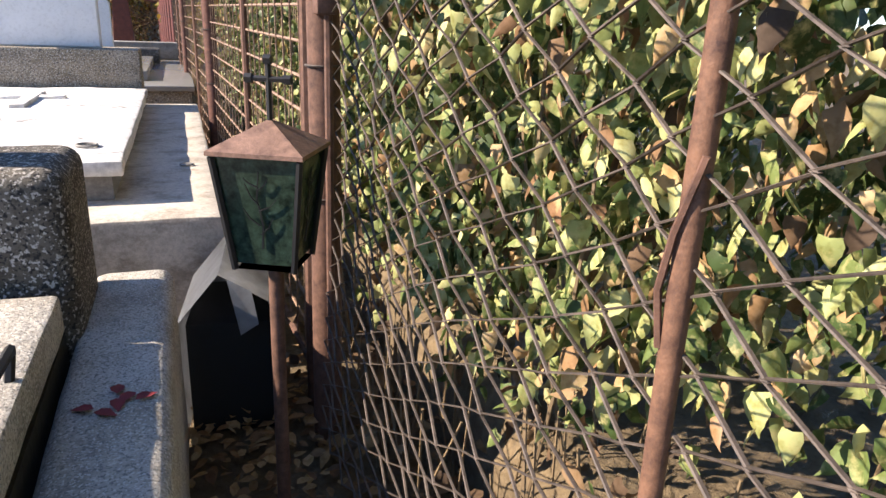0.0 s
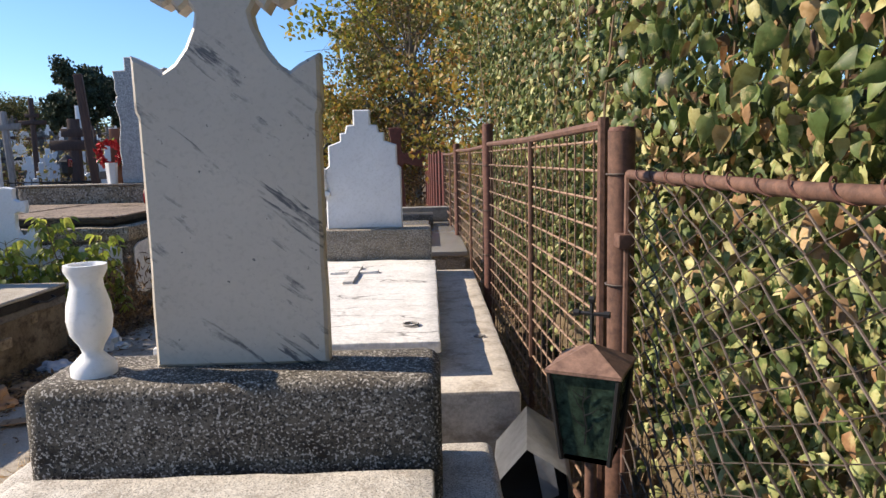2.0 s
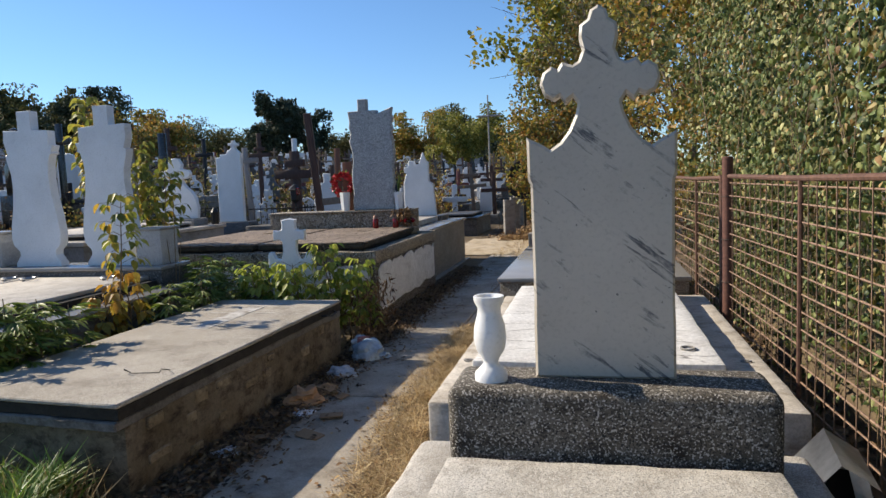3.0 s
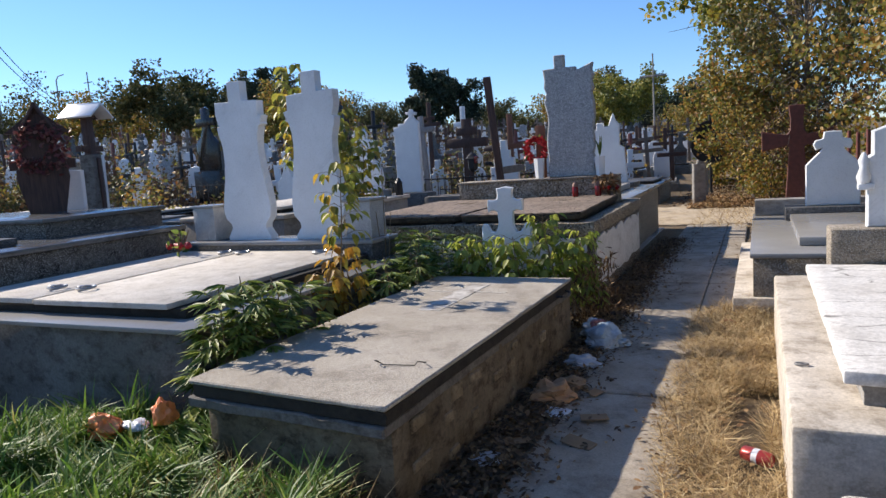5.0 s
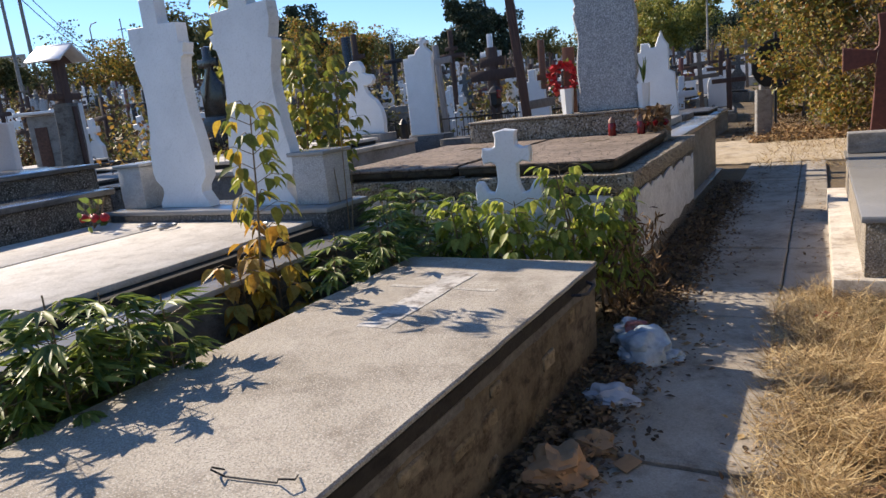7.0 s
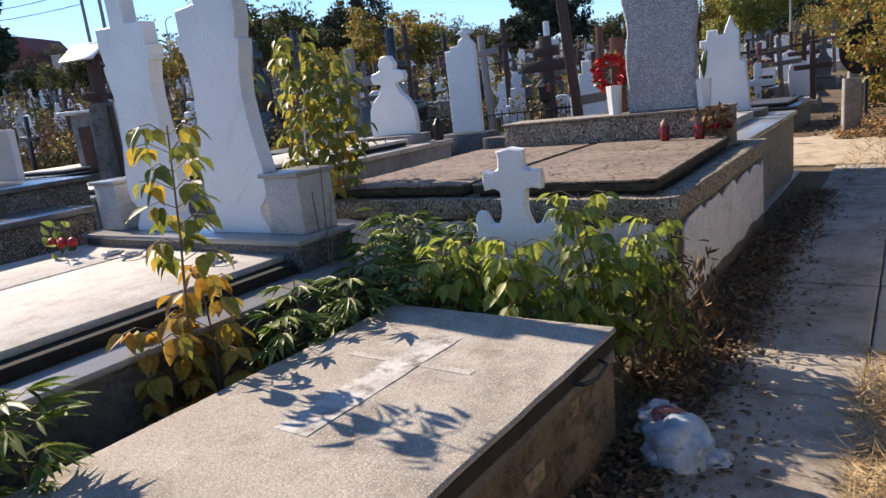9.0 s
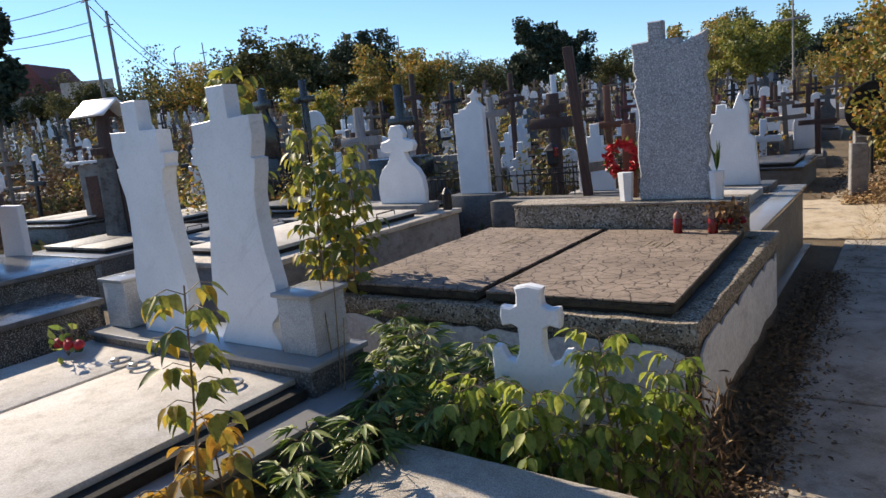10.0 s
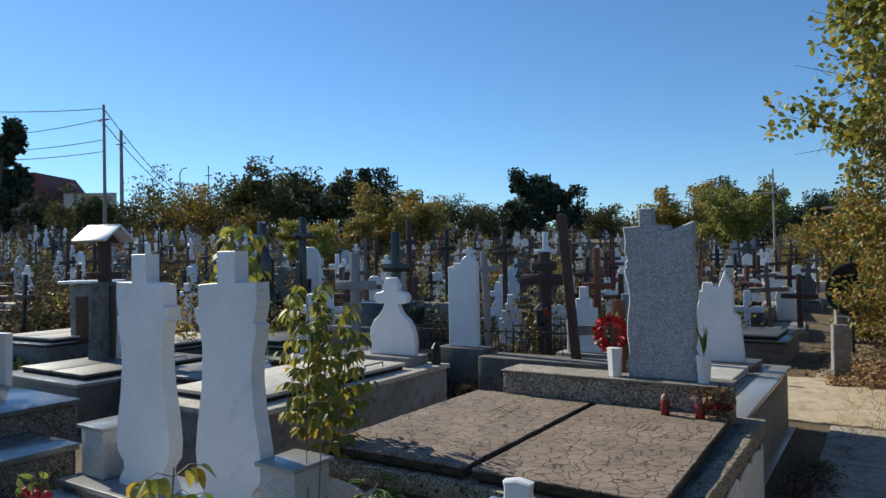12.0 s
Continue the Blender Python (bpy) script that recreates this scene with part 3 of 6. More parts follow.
orn = thing("angel_ornament", pose(-0.91, 4.27, 1.03), "small white plaster ornament on the headstone shoulder", "ornament")
b = lathe([(0.03, 0.0), (0.038, 0.04), (0.02, 0.09), (0.03, 0.13), (0.012, 0.17), (0.002, 0.18)], (0, 0), 12)
part("plaster_figure", b, M_MARBLE, orn, smooth=True)
part("bracket", box(-0.03, 0.05, -0.03, 0.03, -0.035, 0.0, 0.006), M_MARBLE_B, orn)

# ---- the marble tomb further along the fence ----
def tomb_r():
    t = thing("tomb", pose(-0.72, 6.5, 0), "stepped grey marble tomb with polished coping", "tomb")
    part("step", box(-0.92, 0.85, -1.38, 1.6, 0, 0.16, 0.01), M_PALE, t)
    part("body", box(-0.78, 0.79, -1.33, 1.55, 0.16, 0.45, 0.006), M_TERRAZZO_L, t)
    part("coping", box(-0.80, 0.81, -1.36, 1.58, 0.452, 0.49, 0.008), M_COPING, t, "polished grey coping")
    part("cover", box(-0.46, 0.5, -1.0, 0.72, 0.492, 0.56, 0.008), M_COPING, t)
    part("plinth", box(-0.5, 0.55, 0.74, 1.1, 0.492, 0.62, 0.008), M_DARKSTONE, t)
    part("back_wall", box(-0.78, 0.79, 1.3, 1.5, 0.492, 0.66, 0.01), M_GREY, t)
    p = prism(mirrored([(0.235, 0), (0.235, 0.40), (0.17, 0.47), (0.11, 0.53), (0.095, 0.56), (0.15, 0.545), (0.17, 0.60), (0.15, 0.64), (0.085, 0.655), (0.075, 0.72), (0, 0.725)]), 0.86, 0.93, 0.008)
    bmesh.ops.translate(p, verts=p.verts[:], vec=(-0.08, 0, 0.622))
    part("headstone", p, M_MARBLE, t, "white marble cross headstone")


tomb_r()


# ---- the plain concrete grave beside the path ----
def grave_a():
    t = thing("grave", pose(-3.17, 3.0, 0, 0, 0, -1.2), "plain concrete grave with a grainy lid and crumbling block sides", "grave")
    part("wall", box(-0.47, 0.50, -1.20, 1.24, -0.05, 0.385, 0.012, 2, 0.012, seed=3), M_BLOCK, t, "crumbling rendered wall")
    part("ledge", box(-0.52, 0.505, -1.265, 1.25, 0.345, 0.39, 0.006, 1, 0.008), M_DIM, t)
    # the slab's side as its own strip, its shade put into the colour
    part("lid_edge", box(-0.50, 0.515, -1.25, 1.245, 0.392, 0.445, 0.004, 1, 0.003), M_LIDSHADE, t, "dark lid edge")
    part("lid", box(-0.515, 0.52, -1.26, 1.25, 0.447, 0.468, 0.006, 1, 0.003), M_SLAB_A, t, "grainy concrete lid")
    part("plaque", box(-0.11, 0.03, 0.18, 0.98, 0.466, 0.4705, 0.0, 2, 0.003), concrete("cement_patch", 0.50, 0.05, 60, 5, 0.4, relief=0.5), t, "pale worn cement strip")
    part("plaque_arm", box(-0.30, 0.24, 0.70, 0.735, 0.466, 0.4698, 0.0, 2, 0.002), M_GRIT, t, "thin pale cement line")
    part("handle", tube([(0.525, 0.85, 0.42), (0.56, 0.86, 0.42), (0.565, 0.95, 0.40), (0.56, 1.05, 0.41), (0.525, 1.06, 0.42)], 0.007), M_IRON, t)
    for k, (y, z, w, h) in enumerate([(-1.0 + 0.19 * c + 0.09 * (r % 2) + 0.02 * math.sin(c * 5 + r), 0.31 - 0.085 * r, 0.12 + 0.05 * math.sin(c * 3 + r), 0.055 + 0.015 * math.sin(c * 4 + 2 * r)) for r in range(4) for c in range(11) if (c * 7 + r * 5) % 10 < 6 - r - 0.4 * c]):
        part("brick", box(0.486, 0.508, y - w / 2, y + w / 2, z - h / 2, z + h / 2, 0.006, 1, 0.004, seed=k), M_BRICK, t)
    for ob in t.children:
        for v in ob.data.vertices:
            if v.co.y < -1.1:
                v.co.y += 0.06 * (0.5 - v.co.x)
    w = thing("wire_clip", pose(-2.86, 2.18, 0.468, 0, 0, 8), "thin bent wire lying on the concrete lid", "wire")
    part("wire", tube([(-0.10, 0.03, 0.004), (-0.12, 0.01, 0.02), (-0.10, -0.015, 0.03), (-0.075, 0, 0.006), (0.07, 0.0, 0.006), (0.09, -0.02, 0.03), (0.12, 0.0, 0.02), (0.10, 0.04, 0.005)], 0.0025, None, 5), M_IRON, w)


grave_a()

small_cross = thing("grave_cross", pose(-3.232, 4.68, 0.02, 0, 0, 6), "small white marble cross standing among weeds", "cross")
p = prism(mirrored([(0.19, 0.3), (0.195, 0.76), (0.18, 0.79), (0.15, 0.785), (0.12, 0.73), (0.085, 0.72), (0.065, 0.76), (0.058, 0.80), (0.06, 0.85), (0.062, 0.88)]
                   + [(0.09, 0.895), (0.135, 0.885), (0.142, 0.93), (0.135, 0.975), (0.09, 0.97), (0.062, 0.985), (0.058, 1.03), (0.066, 1.062), (0, 1.075)]), -0.03, 0.03, 0.008)
part("cross_plate", p, M_MARBLE_B, small_cross)
part("foot", box(-0.21, 0.21, -0.06, 0.06, -0.05, 0.305, 0.01), M_GREY, small_cross)


# ---- the double grave with two white stones ----
def grave_b():
    t = thing("double_grave", pose(-5.15, 3.3, 0), "double grave of grey terrazzo with two pale marble lids", "grave")
    part("body", box(-1.1, 1.1, -1.12, 1.35, 0, 0.555, 0.01), M_DIM, t)
    part("coping", box(-1.13, 1.14, -1.16, 1.38, 0.557, 0.585, 0.006), M_COPING, t, "grey polished coping")
    part("lid_bed", box(-1.04, 0.92, -0.96, 0.93, 0.587, 0.64, 0.004), M_LIDSHADE, t)
    part("lid", box(-1.06, -0.30, -0.98, 0.97, 0.642, 0.675, 0.006), M_SLAB, t, "pale marble lid")
    part("lid", box(-0.26, 0.83, -1.0, 0.97, 0.642, 0.675, 0.006), M_SLAB, t, "pale marble lid")
    part("plinth", box(-1.0, 0.95, 0.95, 1.33, 0.587, 0.72, 0.006), M_DARKSTONE, t)
    part("plinth_top", box(-1.02, 0.97, 0.93, 1.35, 0.722, 0.752, 0.006), M_COPING, t, "polished plinth top")
    for x, y in ((-0.36, 0.75), (-0.16, 0.74), (0.60, 0.75), (-0.15, -0.72), (-0.42, -0.72)):
        part("lid_ring", lathe([(0.022, 0.676), (0.022, 0.7), (0.012, 0.705)], (x - 0.05, y), 10, ring((x, y, 0.694), 0.055, 0.008, 18)), M_CHROME, t)
    for side, x in ((-1, -0.84), (1, 0.78)):
        ped = part("pedestal", box(x - 0.12, x + 0.12, 1.05, 1.29, 0.753, 1.045, 0.006), M_PED, t, "pale speckled pedestal")
        cap = part("cap", box(x - 0.14, x + 0.14, 1.03, 1.31, 1.046, 1.07, 0.006), M_COPING, ped)

    def wavy(mirror):
        pts = [(-0.235, 0), (-0.235, 0.03), (-0.185, 0.10), (-0.19, 0.14), (-0.245, 0.20), (-0.255, 0.30), (-0.235, 0.45), (-0.20, 0.62), (-0.185, 0.78), (-0.19, 0.88), (-0.215, 0.97), (-0.245, 0.985),
               (-0.235, 1.0), (-0.255, 1.055), (-0.22, 1.065), (-0.215, 1.05), (-0.215, 1.185), (-0.055, 1.195), (-0.055, 1.36), (0.085, 1.36), (0.085, 1.195), (0.24, 1.20),
               (0.245, 1.10), (0.225, 1.02), (0.215, 0.995), (0.24, 0.985), (0.232, 0.93), (0.20, 0.82), (0.195, 0.70), (0.215, 0.52), (0.25, 0.36), (0.26, 0.25), (0.245, 0.19), (0.19, 0.14), (0.185, 0.10), (0.235, 0.03), (0.235, 0)]
        return [(-x, z) for x, z in pts][::-1] if mirror else pts

    for x, flip, nm in ((-0.35, True, "headstone"), (0.39, False, "headstone")):
        p = prism(wavy(flip), 1.07, 1.16, 0.008)
        bmesh.ops.translate(p, verts=p.verts[:], vec=(x, 0, 0.753))
        part(nm, p, M_MARBLE_B, t, "pale marble headstone with wavy sides and cross top")


grave_b()


# ---- the double vault with brown scored lids ----
def vault_d():
    t = thing("vault", pose(-3.97, 6.7, 0), "raised double vault with flaking plaster walls and brown scored lids", "vault")
    part("wall", box(-1.22, 1.22, -1.22, 1.28, -0.05, 0.66, 0.01, 2, 0.006), M_TERRAZZO, t, "rough terrazzo wall")
    rim = box(-1.25, 1.245, -1.25, -1.02, 0.60, 0.72, 0.012, 2, 0.014, seed=4)
    box(-1.25, 1.245, 1.08, 1.3, 0.60, 0.72, 0.012, 2, 0.006, rim)
    box(-1.25, -1.12, -1.02, 1.08, 0.60, 0.72, 0.012, 2, 0.006, rim)
    box(1.115, 1.245, -1.02, 1.08, 0.60, 0.72, 0.012, 2, 0.006, rim)
    M_BROWNT = concrete("brown_terrazzo", 0.27, 0.2, 70, 5, 0.4, (75, (0.03, 0.026, 0.022), (0.5, 0.45, 0.38)), 0.9, 0.9)
    part("rim", rim, M_BROWNT, t, "broken-edged terrazzo rim")
    part("infill", box(-1.12, 1.115, -1.02, 1.08, 0.60, 0.69), M_GREY, t)

    def flake(n, length, low, high, seed):
        top, bot = [], []
        for k in range(n + 1):
            s = k / n
            top.append((length * s, high + 0.035 * noise.noise(Vector((s * 9, seed, 0))) + (0.02 if k % 5 else -0.02)))
            bot.append((length * s, low + 0.04 * noise.noise(Vector((s * 7, seed + 4, 0)))))
        return bot + top[::-1]

    p = prism(flake(26, 2.3, 0.14, 0.55, 2.2), 0, 0.012)
    bmesh.ops.rotate(p, verts=p.verts[:], matrix=Matrix.Rotation(radians(90), 3, "Z"))
    bmesh.ops.translate(p, verts=p.verts[:], vec=(1.237, -1.14, 0))
    part("plaster", p, M_PLASTER, t, "flaking white plaster")
    p = prism(flake(30, 2.36, 0.05, 0.56, 5.1), -0.012, 0)
    bmesh.ops.translate(p, verts=p.verts[:], vec=(-1.19, -1.227, 0))
    part("plaster", p, M_PLASTER, t, "flaking white plaster")
    for x0, x1, y0, y1, nm in ((-1.2, -0.06, -1.2, 0.93, 2), (0.0, 1.07, -1.2, 0.90, 3)):
        bed = part("lid_bed", box(x0 + 0.03, x1 - 0.03, y0 + 0.03, y1 - 0.03, 0.705, 0.745, 0.004), M_LIDSHADE, t)
        edge = part("lid_edge", box(x0 + 0.003, x1 - 0.003, y0 + 0.003, y1 - 0.003, 0.747, 0.788, 0.003, 2, 0.006, seed=nm + 5), M_TARRED, t, "dark lid edge")
        lid = part("lid", box(x0, x1, y0, y1, 0.79, 0.805, 0.004, 1, 0.005, seed=nm), M_CRAZY, t, "brown concrete lid scored with crooked lines")
        if x1 > 1:
            for ob in (bed, edge, lid):
                for v in ob.data.vertices:
                    if v.co.x > 0.5:
                        v.co.x += 0.015 - 0.03 * v.co.y
        for k in range(4):
            part("letter_bar", box((x0 + x1) / 2 - 0.03 + 0.05 * k, (x0 + x1) / 2 - 0.015 + 0.05 * k, y1 - 0.75 + 0.03 * (k % 2), y1 - 0.52 - 0.04 * (k % 3), 0.806, 0.809), M_BRICK, t)
    part("plinth", box(-0.92, 1.03, 0.91, 1.26, 0.70, 1.0, 0.01, 2, 0.004), M_BROWNT, t, "long terrazzo plinth")
    part("plinth_top", box(-0.93, 1.04, 0.89, 1.27, 1.002, 1.022, 0.005), M_TERRAZZO_L, t)
    left = [(-0.26, 0), (-0.27, 0.10), (-0.255, 0.22), (-0.27, 0.36), (-0.265, 0.50), (-0.245, 0.64), (-0.25, 0.74), (-0.285, 0.90), (-0.265, 0.93), (-0.275, 0.965), (-0.255, 0.99), (-0.28, 1.06), (-0.27, 1.14), (-0.285, 1.27)]
    top = [(-0.155, 1.275), (-0.155, 1.42), (-0.045, 1.42), (-0.045, 1.275), (0.08, 1.27), (0.085, 1.225), (0.15, 1.25), (0.27, 1.30)]
    right = [(0.255, 1.22), (0.275, 1.16), (0.25, 1.10), (0.27, 1.02), (0.245, 0.96), (0.265, 0.88), (0.275, 0.72), (0.25, 0.55), (0.265, 0.36), (0.24, 0.26), (0.275, 0.18), (0.25, 0.10), (0.265, 0)]
    p = prism(left + top + right, 1.02, 1.13, 0.01)
    bmesh.ops.scale(p, verts=p.verts[:], vec=(1.06, 1, 1))
    bmesh.ops.translate(p, verts=p.verts[:], vec=(0.505, 0, 1.023))
    part("monument", p, M_MONUMENT, t, "grey speckled granite slab with broken edges and small cross")


vault_d()


def vase_white(x, y, z, h, nm="white square grave vase"):
    t = thing("grave_vase", pose(x, y, z), nm, "vase")
    b = bmesh.new()
    bmesh.ops.create_cone(b, cap_ends=True, segments=6, radius1=h * 0.22, radius2=h * 0.28, depth=h)
    bmesh.ops.translate(b, verts=b.verts[:], vec=(0, 0, h / 2))
    part("vase_body", b, M_MARBLE, t)
    return t


vase_white(-3.86, 7.72, 1.023, 0.24, "white marble vase holding red flowers")
vase_white(-3.13, 7.72, 1.023, 0.22, "white marble vase with a green sprig")


def wreath(x, y, z):
    t = thing("wreath", pose(x, y, z, 90, 0, 10), "round wreath of red artificial flowers on a brown board", "wreath")
    for k in range(11):
        a = radians(360 * k / 11)
        n = 26
        c = Vector((0.12 * math.cos(a), 0.13 * math.sin(a), 0.015 * (k % 3)))
        P = np.array(c) + rng.normal(0, 0.012, (n, 3))
        scatter("flower", P, dirs(n), dirs(n), rnd(n, 0.035, 0.06), 1.3, M_RED, t)
    n = 60
    a = rnd(n, 0, 6.28)
    scatter("green_leaf_ring", np.column_stack([0.125 * np.cos(a), 0.135 * np.sin(a), rnd(n, -0.02, 0.0)]), np.column_stack([np.cos(a), np.sin(a), rnd(n, -0.3, 0.3)]), dirs(n), rnd(n, 0.03, 0.07), 0.7, M_HEMP, t)
    part("hoop", ring((0, 0, -0.01), 0.125, 0.006, 24), M_STEM, t)


wreath(-3.93, 7.86, 1.37)
board = thing("wooden_board", pose(-3.89, 7.93, 1.0), "upright brown wooden grave board behind the plinth", "board")
part("plank", box(-0.06, 0.06, -0.015, 0.015, 0.0, 0.66, 0.004), paint("brown_board", (0.16, 0.06, 0.03), 0.7), board)


def candle(x, y, z, h=0.12):
    t = thing("grave_candle", pose(x, y, z), "red glass grave candle with a dark metal lid", "candle")
    part("jar", lathe([(0.03, 0), (0.036, 0.01), (0.036, h * 0.62), (0.028, h * 0.7)], (0, 0), 12), M_REDGLASS, t, smooth=True)
    part("lid", lathe([(0.033, h * 0.7), (0.03, h * 0.86), (0.008, h), (0.001, h * 1.01)], (0, 0), 12), M_COPPER, t, "dull metal lid")


candle(-3.36, 7.42, 0.802, 0.17)
candle(-3.10, 7.42, 0.802, 0.17)


def bouquet(x, y, z, spread, mat_leaf, flower=None, n=46, label="withered bouquet of dark flowers", lean=(0.25, -0.1)):
    t = thing("bouquet", pose(x, y, z), label, "flowers")
    for k in range(7):
        a = rng.uniform(-1, 1, 2) * spread
        part("stem", tube([(0, 0, 0.01), (a[0] * 0.5 + lean[0] * 0.1, a[1] * 0.5, 0.08), (a[0] + lean[0] * 0.3, a[1] + lean[1] * 0.3, 0.16 + 0.06 * rng.random())], 0.003, None, 4), M_STEM, t)
    P = np.column_stack([rnd(n, -1, 1) * spread, rnd(n, -1, 1) * spread, rnd(n, 0.04, 0.22)])
    scatter("foliage", P, dirs(n), dirs(n), rnd(n, 0.04, 0.08), 1.0, mat_leaf, t)
    if flower:
        for k in range(4):
            b = bmesh.new()
            bmesh.ops.create_icosphere(b, subdivisions=2, radius=0.03)
            for v in b.verts:
                v.co *= 1 + 0.4 * noise.noise(v.co * 80)
                v.co += Vector(((k - 1.5) * spread * 0.6, spread * 0.3 * (k % 2), 0.08))
            part("flower", b, flower, t)


bouquet(-3.02, 7.50, 0.806, 0.12, M_BROWNLEAF, M_REDGLASS, 120, "withered dark bouquet between the grave candles")
bouquet(-5.98, 4.0, 0.676, 0.10, M_HEMP, M_RED, 22, "small cut bouquet of red flowers on the marble lid")
b_sprig = thing("sprig", pose(-3.13, 7.72, 1.24), "thin green sprig in the white vase", "plant")
scatter("leaf", np.zeros((5, 3)), np.column_stack([rnd(5, -0.25, 0.25), rnd(5, -0.2, 0.2), np.ones(5)]), dirs(5), rnd(5, 0.16, 0.3), 0.12, M_HEMP, b_sprig)

# ---- tomb E beyond the vault, grave F behind the white stones, terrace G ----
def tomb_e():
    t = thing("tomb", pose(-3.6, 9.4, -0.05), "polished grey marble tomb with pale coping and marble cross stone", "tomb")
    part("body", box(-0.75, 0.68, -1.35, 1.6, 0, 0.72, 0.006), M_TERRAZZO_L, t)
    part("foot", box(-0.75, 0.76, -1.4, 1.65, 0, 0.05, 0.006), M_COPING, t)
    part("coping", box(0.42, 0.72, -1.4, 1.62, 0.722, 0.76, 0.006), M_COPING, t, "pale polished coping")
    part("coping", box(-0.78, 0.41, -1.4, 1.62, 0.722, 0.757, 0.006), M_COPING, t)
    part("cover", box(-0.55, 0.38, -1.25, 0.85, 0.762, 0.84, 0.006), M_SLAB, t)
    part("plinth", box(-0.6, 0.42, 0.95, 1.55, 0.762, 0.83, 0.006), M_DARKSTONE, t)
    pts = [(-0.25, 0), (-0.25, 0.52), (-0.20, 0.70), (-0.235, 0.72), (-0.235, 0.80), (-0.17, 0.80), (-0.16, 0.90), (-0.07, 0.90), (-0.06, 0.84), (0.0, 0.84), (0.03, 0.93), (0.07, 1.03), (0.10, 0.93), (0.15, 0.86), (0.15, 0.56), (0.21, 0.52), (0.25, 0)]
    p = prism(pts, 1.1, 1.18, 0.008)
    bmesh.ops.scale(p, verts=p.verts[:], vec=(1.1, 1, 1.04))
    bmesh.ops.translate(p, verts=p.verts[:], vec=(0.03, 0, 0.832))
    part("headstone", p, M_MARBLE, t, "white marble headstone with cut-out cross")
    part("lid_ring", ring((0.15, -0.95, 0.855), 0.05, 0.008), M_CHROME, t)


tomb_e()


def long_grave(x, y, rz, w, l, h, lid_mat, body_mat, label, stone=None, coping=M_PALE, nm="grave", two=False):
    t = thing(nm, pose(x, y, gz(x, y), 0, 0, rz), label, "grave")
    part("body", box(-w / 2, w / 2, -l / 2, l / 2, -0.3, h - 0.05, 0.01), body_mat, t)
    part("coping", box(-w / 2 - 0.03, w / 2 + 0.03, -l / 2 - 0.03, l / 2 + 0.03, h - 0.048, h, 0.008), coping, t)
    spans = ((-w * 0.42, -0.02), (0.02, w * 0.42)) if two else ((-w * 0.38, w * 0.38),)
    for a, b in spans:
        part("lid_bed", box(a + 0.02, b - 0.02, -l * 0.42, l * 0.30, h + 0.002, h + 0.04), M_LIDSHADE, t)
        part("lid", box(a, b, -l * 0.43, l * 0.31, h + 0.042, h + 0.075, 0.006), lid_mat, t)
        part("handle", tube([(b - 0.06, l * 0.1, h + 0.075), (b - 0.06, l * 0.1, h + 0.12), (b - 0.06, l * 0.2, h + 0.12), (b - 0.06, l * 0.2, h + 0.075)], 0.007), M_IRON, t)
    if stone:
        outline, mat, thick, lift = stone
        part("plinth", box(-w * 0.35, w * 0.35, l * 0.35, l * 0.48, h + 0.002, h + 0.002 + lift, 0.01), body_mat, t)
        p = prism(outline, l * 0.40, l * 0.40 + thick, 0.008)
        bmesh.ops.translate(p, verts=p.verts[:], vec=(0, 0, h + lift + 0.003))
        part("headstone", p, mat, t)
    return t


BUDCROSS = [(x + 0.16, z) for x, z in mirrored([(0.32, 0), (0.335, 0.15), (0.31, 0.30), (0.25, 0.40), (0.17, 0.46), (0.12, 0.53), (0.10, 0.59), (0.15, 0.585), (0.22, 0.60), (0.245, 0.66), (0.22, 0.71), (0.15, 0.72), (0.10, 0.74), (0.115, 0.80), (0.06, 0.885), (0, 0.89)])]
long_grave(-6.85, 7.1, 0, 1.45, 2.9, 0.86, M_SLAB, M_GREY, "raised grey grave with pale lid and bud cross stone", (BUDCROSS, M_MARBLE, 0.08, 0.1))
pot = thing("grave_lantern", pose(-6.2, 8.45, 0.86), "black metal grave lantern at the corner of the coping", "lantern")
part("lantern_body", lathe([(0.05, 0), (0.055, 0.02), (0.055, 0.17), (0.06, 0.18), (0.03, 0.23), (0.01, 0.25)], (0, 0), 8), M_IRON, pot)

g = thing("terraced_tomb", pose(-7.8, 3.4, 0), "broad stepped terrazzo tomb with polished grey steps", "tomb")
part("body", box(-1.6, 1.46, -1.7, 1.02, 0, 0.855, 0.01), M_TERRAZZO, g)
part("coping", box(-1.62, 1.49, -1.73, 1.05, 0.857, 0.90, 0.008), M_COPING_D, g)
part("upper_step", box(-1.6, 0.86, 0.1, 1.36, 0.0, 1.03, 0.008), M_TERRAZZO, g)
part("upper_coping", box(-1.62, 0.89, 0.07, 1.39, 1.032, 1.07, 0.008), M_COPING_D, g)
part("cover", box(-1.3, 1.1, -1.5, -0.3, 0.902, 0.96, 0.008), M_DARKSTONE, g)


# ---- fence, lamp and tin box ----
def fence_x(y):
    return 0.28 - 0.045 * (y - 1.45)


